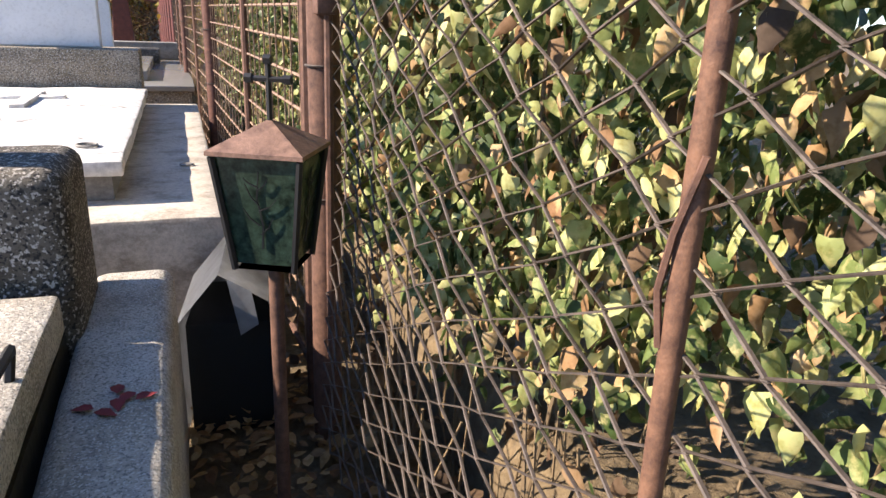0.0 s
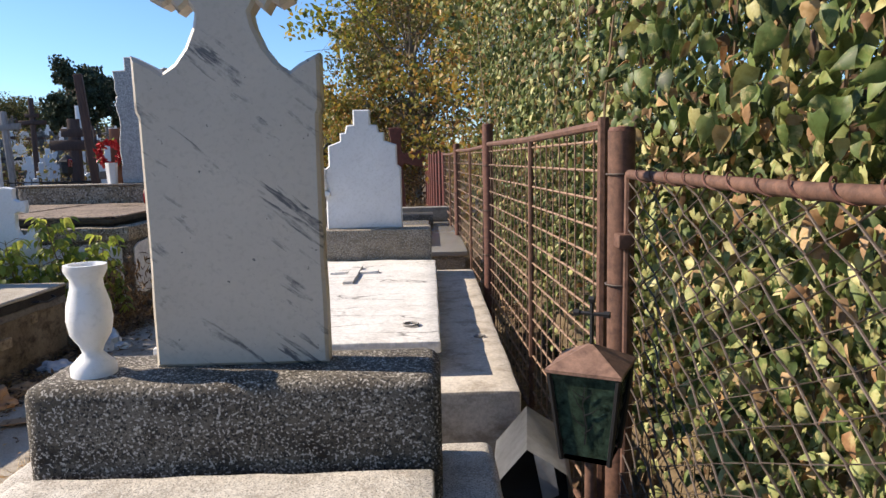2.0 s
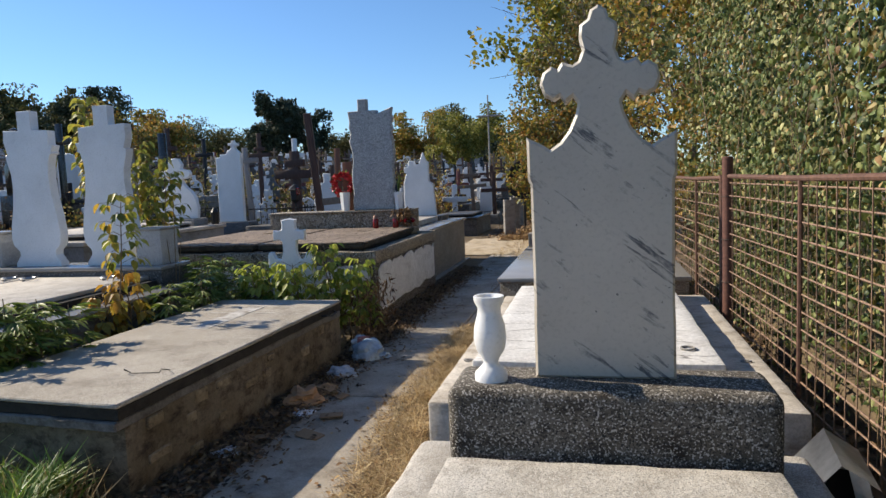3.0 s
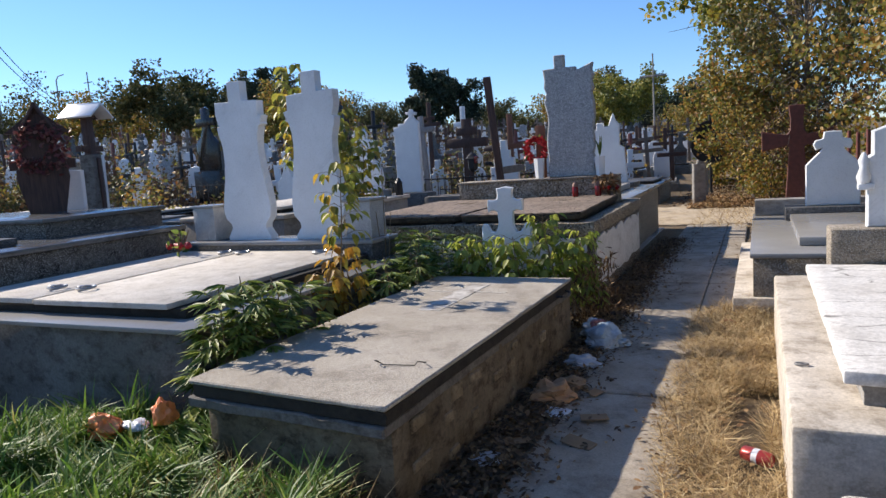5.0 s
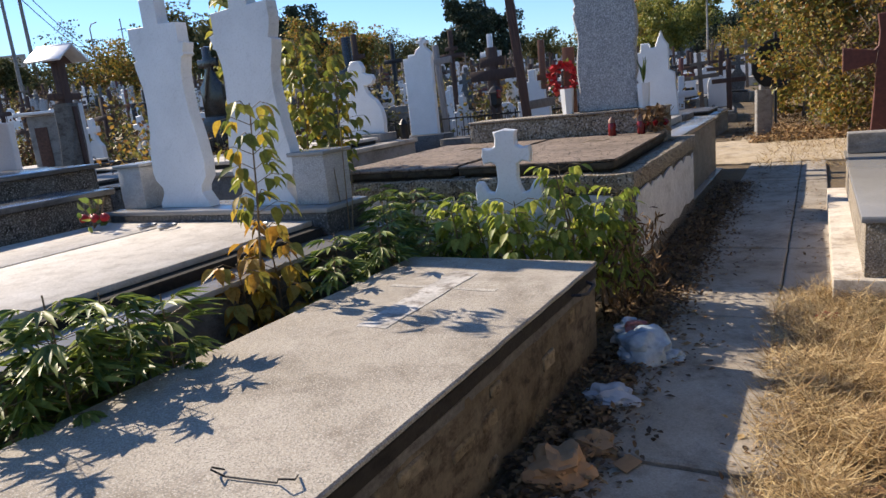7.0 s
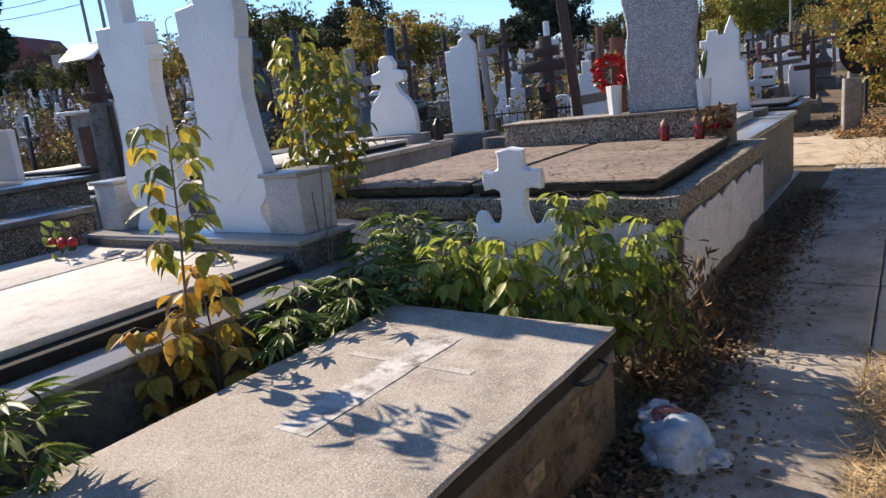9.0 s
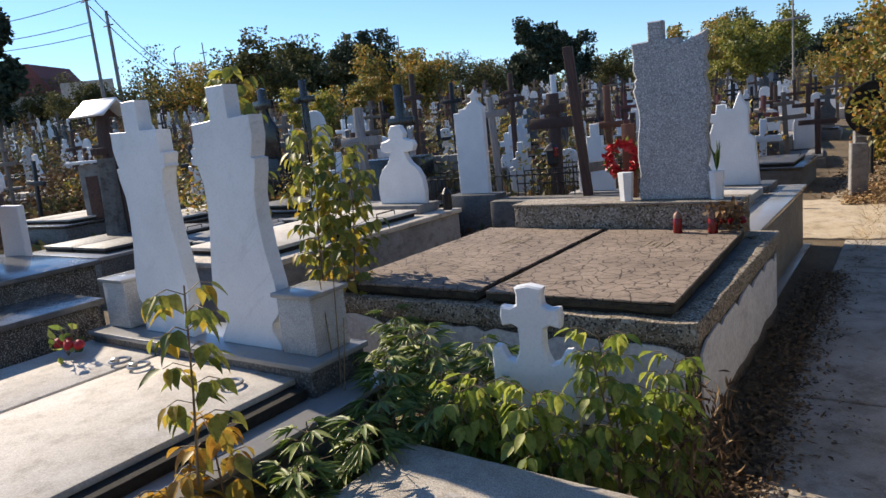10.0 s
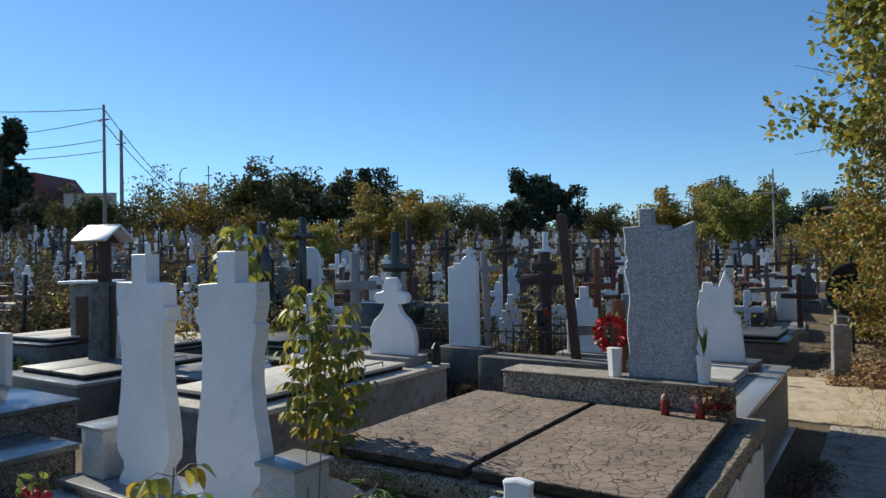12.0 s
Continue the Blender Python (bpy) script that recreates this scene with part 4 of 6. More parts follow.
def grid_panel(y0, y1, top, label, paintmat):
    t = thing("wire_fence", pose(fence_x(y0), y0, 0, 0, 0, math.degrees(math.atan2(0.045, 1))), label, "fence", "fence along the graves")
    l = (y1 - y0) * 1.001
    part("top_rail", tube([(0, 0.14, top), (0, l * 0.5, top - 0.01), (0, l - 0.04, top)], 0.014, None, 8), paintmat, t)
    part("bottom_rail", tube([(0, 0.14, 0.12), (0, l - 0.04, 0.12)], 0.011, None, 8), paintmat, t)
    part("end_pole", tube([(0, 0.15, 0.0), (0.0, 0.15, top + 0.02)], 0.016, None, 8), paintmat, t)
    part("middle_pole", tube([(0, l * 0.46, 0.0), (0, l * 0.46, top)], 0.012, None, 8), paintmat, t)
    wires = bmesh.new()
    z = 0.2
    k = 0
    while z < top - 0.03:
        tube([(0.006, 0.14, z), (0.006 + 0.008 * noise.noise(Vector((k, 1, 0))), l * 0.3, z + 0.008 * noise.noise(Vector((k, 2, 0)))), (0.006, l * 0.6, z), (0.006, l - 0.04, z)], 0.0045, wires, 5)
        z += 0.082
        k += 1
    y = 0.24
    while y < l - 0.06:
        tube([(0.0, y, 0.12), (0.004, y + 0.006 * noise.noise(Vector((y * 5, 2, 0))), top * 0.5), (0.0, y, top)], 0.003, wires, 4)
        y += 0.105
    ob = part("wire_grid", wires, M_WIRE_LIT, t)
    tagged(ob, kind="stuff")
    return t


def fence_post(y, h, r, mat, label, dx=0.0):
    t = thing("fence_post", pose(fence_x(y) + dx, y, 0), label, "fence post", "fence along the graves")
    part("pipe", tube([(0, 0, -0.1), (0.003, 0, h * 0.5), (0, 0, h)], r, None, 14), mat, t, smooth=False)
    part("cap", lathe([(r * 1.03, h - 0.004), (r * 0.9, h + 0.006), (r * 0.2, h + 0.008)], (0, 0), 14), M_RUST_D, t)
    for z in (0.62, 0.9, 1.18):
        part("wire_tie", ring((0, 0, z), r + 0.003, 0.0025, 14), M_WIRE, t)


fence_post(1.456, 1.29, 0.034, M_RUST, "thick rusty steel pipe fence post")
fence_post(4.02, 1.43, 0.034, M_RUST_D, "dark rusty pipe fence post")
fence_post(6.3, 1.36, 0.03, M_RUST_D, "dark rusty pipe fence post")
grid_panel(1.46, 4.02, 1.31, "rusty steel fence panel of welded wire squares", M_RUST)
grid_panel(4.03, 6.3, 1.30, "rusty steel fence panel of welded wire squares", M_RUST)
grid_panel(6.32, 8.2, 1.28, "rusty steel fence panel of welded wire squares", M_RUST)
for k in range(8):
    y = 8.2 + 0.75 * k
    fence_post(y, 1.30 + 0.03 * (k % 2), 0.026, M_REDPAINT, "fence post painted dull red")


def link_fence():
    t = thing("chain_link_panel", pose(0.285, 1.40, 0, 0, 0, 0.5), "rusty chain-link gate panel hung on a pipe frame", "fence")
    L0, top = 2.5, 1.18
    part("top_rail", tube([(0, 0, top), (0.0, -0.8, top - 0.004), (0.012, -L0, top + 0.015)], 0.012, None, 10), M_RUST, t)
    part("side_rail", tube([(-0.004, 0, top), (-0.006, 0, 0.25)], 0.009, None, 8), M_RUST, t)
    part("hinge", box(-0.03, 0.01, -0.02, 0.03, 1.0, 1.035, 0.004), M_RUST, t)
    net = bmesh.new()
    pitch, rise = 0.058, 0.029
    n_wires, n_steps = int(L0 / pitch), int((top - 0.06) / rise)

    def sag(y, z):
        low = max(0.0, 0.55 - z)
        return Vector((0.02 * noise.noise(Vector((y * 2, z * 2, 0))) - 0.10 * low * (0.6 + noise.noise(Vector((y * 1.5, 3, 0)))), 0.02 * noise.noise(Vector((y * 2.2, z * 2.5, 5))), 0.018 * noise.noise(Vector((y * 2.4, z * 2, 9)))))

    for i in range(n_wires):
        pts = []
        for k in range(n_steps + 1):
            y = -(i + 0.5 + (0.53 if (k + i) % 2 else -0.53)) * pitch
            z = top - 0.012 - k * rise
            deep = 0.0035 if (k % 2) else -0.0035
            pts.append(Vector((deep, y, z)) + sag(y, z))
        tube(pts, 0.0024, net, 5)
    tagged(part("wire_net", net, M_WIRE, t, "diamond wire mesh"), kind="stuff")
    coil = bmesh.new()
    pts = []
    for k in range(260):
        y = -0.05 - k * 0.0045
        a = k * 0.30
        pts.append((0.0155 * math.cos(a), y, top + 0.0155 * math.sin(a)))
    tube(pts, 0.002, coil, 4)
    part("binding_wire", coil, M_RUST_D, t)
    post = thing("gate_pipe", pose(0.292, 0.326, 0), "rusty flaking pipe standing at the wire mesh", "fence post")
    part("pipe", tube([(0.0, -0.02, -0.05), (0.001, -0.008, 0.45), (0.0, 0.0, 0.8), (0.002, 0.006, 1.17)], 0.0084, None, 16), rusty("flaking_rust", (0.045, 0.02, 0.016), (0.17, 0.085, 0.05)), post, smooth=True)
    part("peeling_strip", tube([(-0.008, 0.004, 0.80), (-0.012, 0.008, 0.84), (-0.011, 0.002, 0.88), (-0.004, -0.008, 0.93)], 0.0028, None, 5), M_RUST, post)
    scrap = thing("brown_board", pose(0.62, 1.0, 0.0, 62, 0, -40), "brown weathered board lying behind the wire mesh", "board")
    part("plank", box(-0.11, 0.11, -0.02, 0.42, -0.01, 0.01, 0.003, 1, 0.004), M_WOOD, scrap)


link_fence()


def lamp():
    t = thing("grave_lantern", pose(0.13, 1.13, 0, 0, 0, -27), "old grave lantern with green panes and a rusty copper roof", "lantern")
    part("pole", tube([(0, 0, -0.05), (0, 0, 0.60)], 0.013, None, 10), M_RUST, t, "rusty lantern pole")
    b = bmesh.new()
    lo = [b.verts.new((sx * 0.05, sy * 0.05, 0.595)) for sx, sy in ((-1, -1), (1, -1), (1, 1), (-1, 1))]
    b.faces.new(lo)
    bmesh.ops.solidify(b, geom=b.faces[:], thickness=0.012)
    part("floor_plate", b, M_IRON, t)
    for k in range(4):
        bm = bmesh.new()
        w0, w1, z0, z1 = 0.047, 0.068, 0.605, 0.785
        v = [bm.verts.new(c) for c in ((-w0, -w0, z0), (w0, -w0, z0), (w1, -w1, z1), (-w1, -w1, z1))]
        bm.faces.new(v)
        bmesh.ops.solidify(bm, geom=bm.faces[:], thickness=0.004)
        bmesh.ops.rotate(bm, verts=bm.verts[:], matrix=Matrix.Rotation(radians(90 * k), 3, "Z"))
        part("pane", bm, M_GREENGLASS, t, "dark green crackled pane")
        c, s = math.cos(radians(90 * k)), math.sin(radians(90 * k))
        a0, a1 = (-w0 - 0.003, -w0 - 0.003), (-w1 - 0.003, -w1 - 0.003)
        part("corner_bar", tube([(c * a0[0] - s * a0[1], s * a0[0] + c * a0[1], z0 - 0.01), (c * a1[0] - s * a1[1], s * a1[0] + c * a1[1], z1)], 0.006, None, 6), M_IRON, t)
    b = bmesh.new()
    e = [b.verts.new((sx * 0.078, sy * 0.078, 0.787)) for sx, sy in ((-1, -1), (1, -1), (1, 1), (-1, 1))]
    e2 = [b.verts.new((sx * 0.078, sy * 0.078, 0.794)) for sx, sy in ((-1, -1), (1, -1), (1, 1), (-1, 1))]
    apex = b.verts.new((0, 0, 0.838))
    b.faces.new(e[::-1])
    for k in range(4):
        b.faces.new((e[k], e[(k + 1) % 4], e2[(k + 1) % 4], e2[k]))
        b.faces.new((e2[k], e2[(k + 1) % 4], apex))
    part("roof", b, M_COPPER, t, "rusty copper roof")
    for k in range(4):
        tw = tube([(0.0, -0.0535, 0.635), (0.004, -0.0575, 0.675), (-0.003, -0.0625, 0.72), (0.003, -0.068, 0.765)], 0.0022, None, 4, 0.5)
        for z0, dx, dz in ((0.66, 0.022, 0.03), (0.675, -0.026, 0.028), (0.70, 0.03, 0.022), (0.71, -0.02, 0.035), (0.735, 0.018, 0.02), (0.74, -0.022, 0.014)):
            y0 = -0.0515 - 0.1167 * (z0 - 0.605)
            tube([(0, y0, z0), (dx * 0.6, y0 - 0.1167 * dz * 0.4, z0 + dz * 0.4), (dx, y0 - 0.1167 * dz, z0 + dz)], 0.0015, tw, 4, 0.5)
        bmesh.ops.rotate(tw, verts=tw.verts[:], matrix=Matrix.Rotation(radians(90 * k), 3, "Z"))
        part("branch_ornament", tw, M_IRON, t, "black branch relief on the pane")
    cr = tube([(0, 0, 0.835), (0, 0, 0.93)], 0.005, None, 6)
    tube([(-0.032, 0, 0.90), (0.032, 0, 0.90)], 0.005, cr, 6)
    for c in ((-0.032, 0.90), (0.032, 0.90), (0, 0.93)):
        tube([(c[0] - 0.006, 0, c[1]), (c[0] + 0.006, 0, c[1])], 0.008, cr, 6)
    part("finial_cross", cr, M_IRON, t, "small black iron cross")


lamp()

tin = thing("candle_box", pose(0.085, 1.66, 0, 0, 0, -8) @ Matrix.Diagonal((0.9, 0.9, 0.87, 1)), "bent zinc candle box with a solid black mouth", "candle box")
b = bmesh.new()
prof = [(-0.13, 0.0), (-0.13, 0.36), (-0.02, 0.50), (0.10, 0.42), (0.12, 0.36), (0.12, 0.0)]
f, k2 = [b.verts.new((x, -0.17, z)) for x, z in prof], [b.verts.new((x, 0.2, z)) for x, z in prof]
for i in range(len(prof) - 1):
    b.faces.new((f[i], k2[i], k2[i + 1], f[i + 1]))
b.faces.new(k2)
bmesh.ops.solidify(b, geom=b.faces[:], thickness=0.004)
part("hood", b, M_ZINC, tin, "bent zinc hood")
# solid black block fills the hood and makes its mouth dark
part("black_filling", box(-0.115, 0.108, -0.12, 0.19, 0.0, 0.34, 0.004), M_BLACK, tin)
b = bmesh.new()
v = [b.verts.new(c) for c in ((0.0, -0.175, 0.49), (0.06, -0.18, 0.455), (0.075, -0.20, 0.37), (0.03, -0.20, 0.34))]
b.faces.new(v)
bmesh.ops.solidify(b, geom=b.faces[:], thickness=0.003)
part("flap", b, M_ZINC, tin, "torn zinc flap")


# ---- hedge, trees and weeds ----
def vine_hedge():
    t = thing("vine_hedge", pose(0, 0, 0), "dense wall of climbing vine leaves turning yellow behind the fence", "hedge")
    for k in range(46):
        y = rng.uniform(-1.3, 6.4)
        x = fence_x(y) + rng.uniform(0.15, 0.7)
        pts = [(x + 0.1 * math.sin(k + z), y + 0.25 * math.sin(k * 1.7 + z * 1.3), z) for z in np.linspace(0, rng.uniform(1.2, 2.9), 7)]
        part("vine_stem", tube(pts, rng.uniform(0.003, 0.006), None, 5, 0.5), M_STEM, t)

    def layer(n, x0, x1, y0, y1, z0, z1, s0, s1, nm, mat=M_IVY, broad=HEART):
        y, z = rnd(n, y0, y1), rnd(n, z0, z1)
        x = fence_x(0) - 0.045 * (y - 1.45) + rnd(n, x0, x1)
        wob = np.array([noise.noise(Vector((a * 1.7, b * 3.0, 2))) + 0.6 * noise.noise(Vector((a * 5, b * 8, 9))) for a, b in zip(y, z)])
        x = x + 0.20 * np.maximum(-0.6, wob) + 0.10 * np.clip(0.9 - y, 0, 1)
        keep = wob + 0.8 * rng.random(n) > -0.05
        x, y, z = x[keep], y[keep], z[keep]
        m = len(x)
        D = np.column_stack([rnd(m, -0.6, 0.3), rnd(m, -0.7, 0.7), rnd(m, -1.4, -0.1)])
        U = np.column_stack([rnd(m, -1.3, 0.4), rnd(m, -1.1, 0.8), rnd(m, -0.2, 1.0)])
        P, S, W = np.column_stack([x, y, z]), rnd(m, s0, s1), rnd(m, 0.55, 0.9)
        k = rng.random(m) < 0.75
        for sel, shape in ((k, broad), (~k, CURL)):
            scatter(nm, P[sel], D[sel], U[sel], S[sel], W[sel], mat, t, "", shape)

    layer(9500, 0.12, 0.5, -1.3, 2.2, 0.50, 1.35, 0.028, 0.055, "leaves")
    layer(9500, 0.10, 0.5, -1.3, 2.4, 1.2, 3.0, 0.035, 0.065, "leaves", M_IVY_G)
    layer(900, 0.2, 0.45, -0.8, 0.35, 0.35, 1.1, 0.025, 0.045, "leaves")
    layer(5000, 0.5, 0.95, -1.7, 0.6, 0.8, 2.6, 0.045, 0.07, "leaves", M_IVY_G)
    layer(2500, 0.08, 0.4, -0.6, 2.4, 1.2, 2.6, 0.03, 0.06, "leaves")
    layer(1300, 0.10, 0.35, 0.5, 2.2, 0.25, 2.2, 0.03, 0.055, "dead_leaves", M_BROWNLEAF)
    layer(1000, 0.08, 0.3, 0.5, 2.2, 0.5, 1.5, 0.028, 0.05, "dead_leaves", M_FALL)
    layer(500, 0.25, 0.45, -1.2, 0.5, 0.25, 2.2, 0.025, 0.045, "dead_leaves", M_BROWNLEAF)
    layer(5000, 0.45, 1.0, -1.6, 1.6, 0.5, 2.6, 0.04, 0.06, "leaves")
    layer(11000, 0.35, 1.2, 2.0, 8.5, 0.2, 3.8, 0.035, 0.06, "leaves", M_TWIGGY)
    layer(350, 0.10, 0.5, 0.9, 2.2, 0.15, 0.5, 0.03, 0.055, "leaves")
    layer(1900, 0.04, 0.16, 0.55, 2.0, 0.5, 1.25, 0.028, 0.05, "leaves")
    layer(560, -0.02, 0.2, -0.6, 1.5, 1.27, 1.65, 0.042, 0.068, "leaves", M_IVY_G, heart_leaf(12))
    layer(7000, 0.12, 0.8, 2.2, 6.8, 0.1, 3.0, 0.028, 0.052, "leaves")
    layer(8000, 0.12, 0.8, 2.2, 6.8, 0.1, 3.2, 0.03, 0.056, "leaves", M_IVY_G)
    layer(6000, 0.5, 1.6, -1.5, 6.8, 0.0, 3.3, 0.05, 0.085, "leaves")
    n = 2600
    P = np.column_stack([fence_x(0) + rnd(n, -0.1, 0.6), rnd(n, -1.0, 6), np.abs(rng.normal(0, 0.06, n)) + 0.02])
    scatter("leaf_litter", P, dirs(n) * (1, 1, 0.3), np.column_stack([rnd(n, -0.4, 0.4), rnd(n, -0.4, 0.4), np.ones(n)]), rnd(n, 0.03, 0.06), 1.1, M_BROWNLEAF, t)
    st = bmesh.new()
    for k in range(90):
        y, x = rng.uniform(0.3, 2.2), rng.uniform(0.05, 0.45)
        tube([(fence_x(y) + x, y, 0.0), (fence_x(y) + x - 0.05 + 0.1 * rng.random(), y + rng.uniform(-0.15, 0.15), rng.uniform(0.15, 0.5))], 0.0025, st, 4)
    tagged(part("dry_stubble", st, M_STEM, t), kind="stuff")
    part("earth_bank", box(0.55, 1.4, -1.5, 7.0, -0.1, 0.25, 0.1, 3, 0.05), M_GROUND, t)


vine_hedge()


def tree(x, y, h, crown, base, leaf_mat, n, size, label, trunk_r=0.12, limbs=14, clumps=36, name="tree", squash=1.0, seed=0, bare=0, shape=None):
    """Trunk, limbs that fork, and a crown of loose leaf clumps round the twigs."""
    r = np.random.default_rng(seed + 11)
    z0 = gz(x, y)
    t = thing(name, pose(x, y, z0), label, "tree")
    top = h * 0.72
    part("trunk", tube([(0, 0, -0.2), (0.04 * h * r.uniform(-1, 1), 0.03 * h * r.uniform(-1, 1), top * 0.5), (0.05 * h * r.uniform(-1, 1), 0.05 * h * r.uniform(-1, 1), top)], trunk_r, None, 8, 0.35), M_BARK, t)
    wood_bm = bmesh.new()
    tips = []
    for k in range(limbs):
        a, f = 2 * math.pi * (k + r.random()) / limbs * 2.4, r.uniform(base / h, 0.85)
        rad = crown * math.sqrt(max(0.12, 1 - ((f - 0.55) / 0.55) ** 2)) * r.uniform(0.6, 1.0)
        s = Vector((0, 0, top * min(1, f * 0.9)))
        e = Vector((math.cos(a) * rad, math.sin(a) * rad, h * f + r.uniform(0.0, 0.12) * h))
        mid = s.lerp(e, 0.5) + Vector((0, 0, 0.05 * h * r.uniform(-0.4, 1)))
        tube([s, mid, e], trunk_r * 0.32, wood_bm, 5, 0.25)
        tips += [e, mid.lerp(e, 0.5), mid]
        for j in range(3):
            e2 = mid.lerp(e, r.random()) + Vector(r.uniform(-1, 1, 3)) * crown * 0.3
            tube([mid.lerp(e, 0.3), e2], trunk_r * 0.12, wood_bm, 4, 0.4)
            tips.append(e2)
    for k in range(bare):
        a = r.uniform(0, 6.3)
        s = Vector((0, 0, top * r.uniform(0.6, 1)))
        e = s + Vector((math.cos(a) * crown * 1.05, math.sin(a) * crown * 1.05, r.uniform(-0.1, 0.25) * h))
        tube([s, s.lerp(e, 0.5) + Vector((0, 0, 0.2)), e], trunk_r * 0.16, wood_bm, 4, 0.2)
        for j in range(5):
            q = s.lerp(e, 0.45 + 0.1 * j)
            tube([q, q + Vector(r.uniform(-1, 1, 3)) * 0.5], 0.006, wood_bm, 4, 0.4)
    part("branchwork", wood_bm, M_BARK, t)
    C = np.array([tips[i % len(tips)] for i in r.permutation(max(clumps, len(tips)))])
    rad = crown * r.uniform(0.14, 0.34, len(C))
    which = r.integers(0, len(C), n)
    off = np.clip(r.normal(size=(n, 3)), -1.25, 1.25) * 0.46
    P = C[which] + off * rad[which][:, None] * np.array((1, 1, squash))
    P[:, 2] = np.maximum(P[:, 2], base * 0.6)
    D = r.normal(size=(n, 3)) + np.array((0, 0, -0.5))
    U = r.normal(size=(n, 3)) + np.array((0, 0, 0.8))
    scatter("crown", P, D, U, r.uniform(0.7, 1.3, n) * size, 1.0 if shape is None else 0.9, leaf_mat, t, "", shape or (LEAF, LEAF_F))
    return t


tree(1.3, 7.2, 4.6, 1.3, 0.3, M_IVY, 9000, 0.075, "tall shrub with small green leaves behind the fence", 0.05, 22, 60, "shrub", seed=1)
tree(1.6, 9.6, 5.2, 1.7, 0.3, M_TREE, 9000, 0.085, "shrubby tree with yellowing leaves behind the fence", 0.06, 22, 60, "shrub", seed=2)
tree(0.9, 12.0, 5.4, 1.8, 0.4, M_TREE, 9000, 0.09, "shrubby tree with yellowing leaves behind the fence", 0.07, 22, 60, "shrub", seed=3)
tree(-1.55, 15.4, 3.4, 1.2, 0.1, M_TREE, 5500, 0.09, "autumn tree with golden brown leaves and bare twigs beside the fence", 0.08, 24, 70, "shrub", seed=4)
tree(-1.25, 14.7, 2.3, 1.15, 0.05, M_TREE, 6000, 0.06, "tangled dry thicket with orange-brown leaves and bare twigs", 0.03, 30, 80, "shrub", seed=51, bare=26)
tree(-0.4, 14.3, 2.6, 1.1, 0.05, M_BROWNLEAF, 4500, 0.06, "tangled dry thicket with brown leaves and bare twigs", 0.03, 30, 80, "shrub", seed=52, bare=26)
tree(-0.6, 20.5, 9.8, 3.0, 4.9, M_ELDER, 10000, 0.19, "tall autumn tree with yellow-green leaves and bare twigs", 0.15, 20, 60, seed=5, bare=18)
tree(-0.6, 15.8, 6.4, 1.75, 0.9, M_TWIGGY, 12000, 0.085, "tall brown-green autumn tree with many thin twigs by the fence", 0.09, 30, 90, seed=41, bare=22)
tree(-1.75, 24.5, 3.0, 1.3, 0.2, M_TREE, 5000, 0.11, "low autumn thicket with golden brown leaves", 0.07, 16, 50, "shrub", seed=42)
tree(-1.5, 30.0, 3.6, 1.6, 0.2, M_TREE, 5000, 0.13, "low autumn thicket with golden brown leaves", 0.07, 16, 50, "shrub", seed=43)
tree(-2.0, 19.5, 3.6, 1.5, 0.3, M_TREE, 7000, 0.10, "low autumn thicket with golden brown leaves", 0.08, 18, 50, "shrub", seed=6)
tree(2.8, 5.0, 4.4, 1.6, 0.3, M_IVY, 7000, 0.085, "tall shrub with small green leaves behind the fence", 0.06, 20, 60, "shrub", seed=7)
tree(2.4, 2.2, 4.2, 1.4, 0.3, M_IVY, 6000, 0.085, "tall shrub with small green leaves behind the fence", 0.06, 20, 60, "shrub", seed=8)


def sapling(x, y, z, h, lean, n_nodes, leaf_mat, size, label, low_mat=None, spread=0.16, start=0.35):
    """A thin stem with drooping compound leaves."""
    t = thing("sapling", pose(x, y, z), label, "sapling")
    stem = [Vector((lean[0] * s * s, lean[1] * s * s, h * s)) + 0.012 * Vector((math.sin(9 * s + x), math.cos(7 * s), 0)) for s in np.linspace(0, 1, 8)]
    part("stem", tube(stem, 0.0075, None, 6, 0.4), M_STEM, t)
    stalks = bmesh.new()
    P, D, U, S = [], [], [], []
    for k in range(n_nodes):
        s = start + (1 - start) * (k + 0.5) / n_nodes
        i = min(6, int(s * 7))
        o = stem[i].lerp(stem[i + 1], s * 7 - i)
        for side in (0, math.pi):
            a = k * 1.57 + side + rng.uniform(-0.4, 0.4)
            out = Vector((math.cos(a), math.sin(a), 0.25))
            e = o + out * spread * rng.uniform(0.6, 1.1)
            tube([o, o.lerp(e, 0.6) + Vector((0, 0, 0.02)), e], 0.0022, stalks, 4)
            for j in range(5):
                q = o.lerp(e, (0.55, 0.55, 0.8, 0.8, 1.0)[j])
                sd = out.cross(Vector((0, 0, 1))) * (1, -1, 1, -1, 0)[j]
                P.append(q)
                D.append(out * (0.5 if j < 4 else 1) + sd * 0.9 + Vector((0, 0, rng.uniform(-1.7, -0.5))))
                U.append(Vector((rng.uniform(-0.4, 0.4), rng.uniform(-0.4, 0.4), 1)) + out * 0.5)
                S.append(size * rng.uniform(0.7, 1.2))
    part("stalkwork", stalks, M_STEM, t)
    P, D, U, S = np.array(P), np.array(D), np.array(U), np.array(S)
    low = P[:, 2] < h * 0.5
    if low_mat:
        scatter("leaves", P[low], D[low], U[low], S[low], 0.8, low_mat, t, "golden lower leaves", OVAL)
        scatter("leaves", P[~low], D[~low], U[~low], S[~low], 0.8, leaf_mat, t, "", OVAL)
    else:
        scatter("leaves", P, D, U, S, 0.85, leaf_mat, t, "", OVAL)


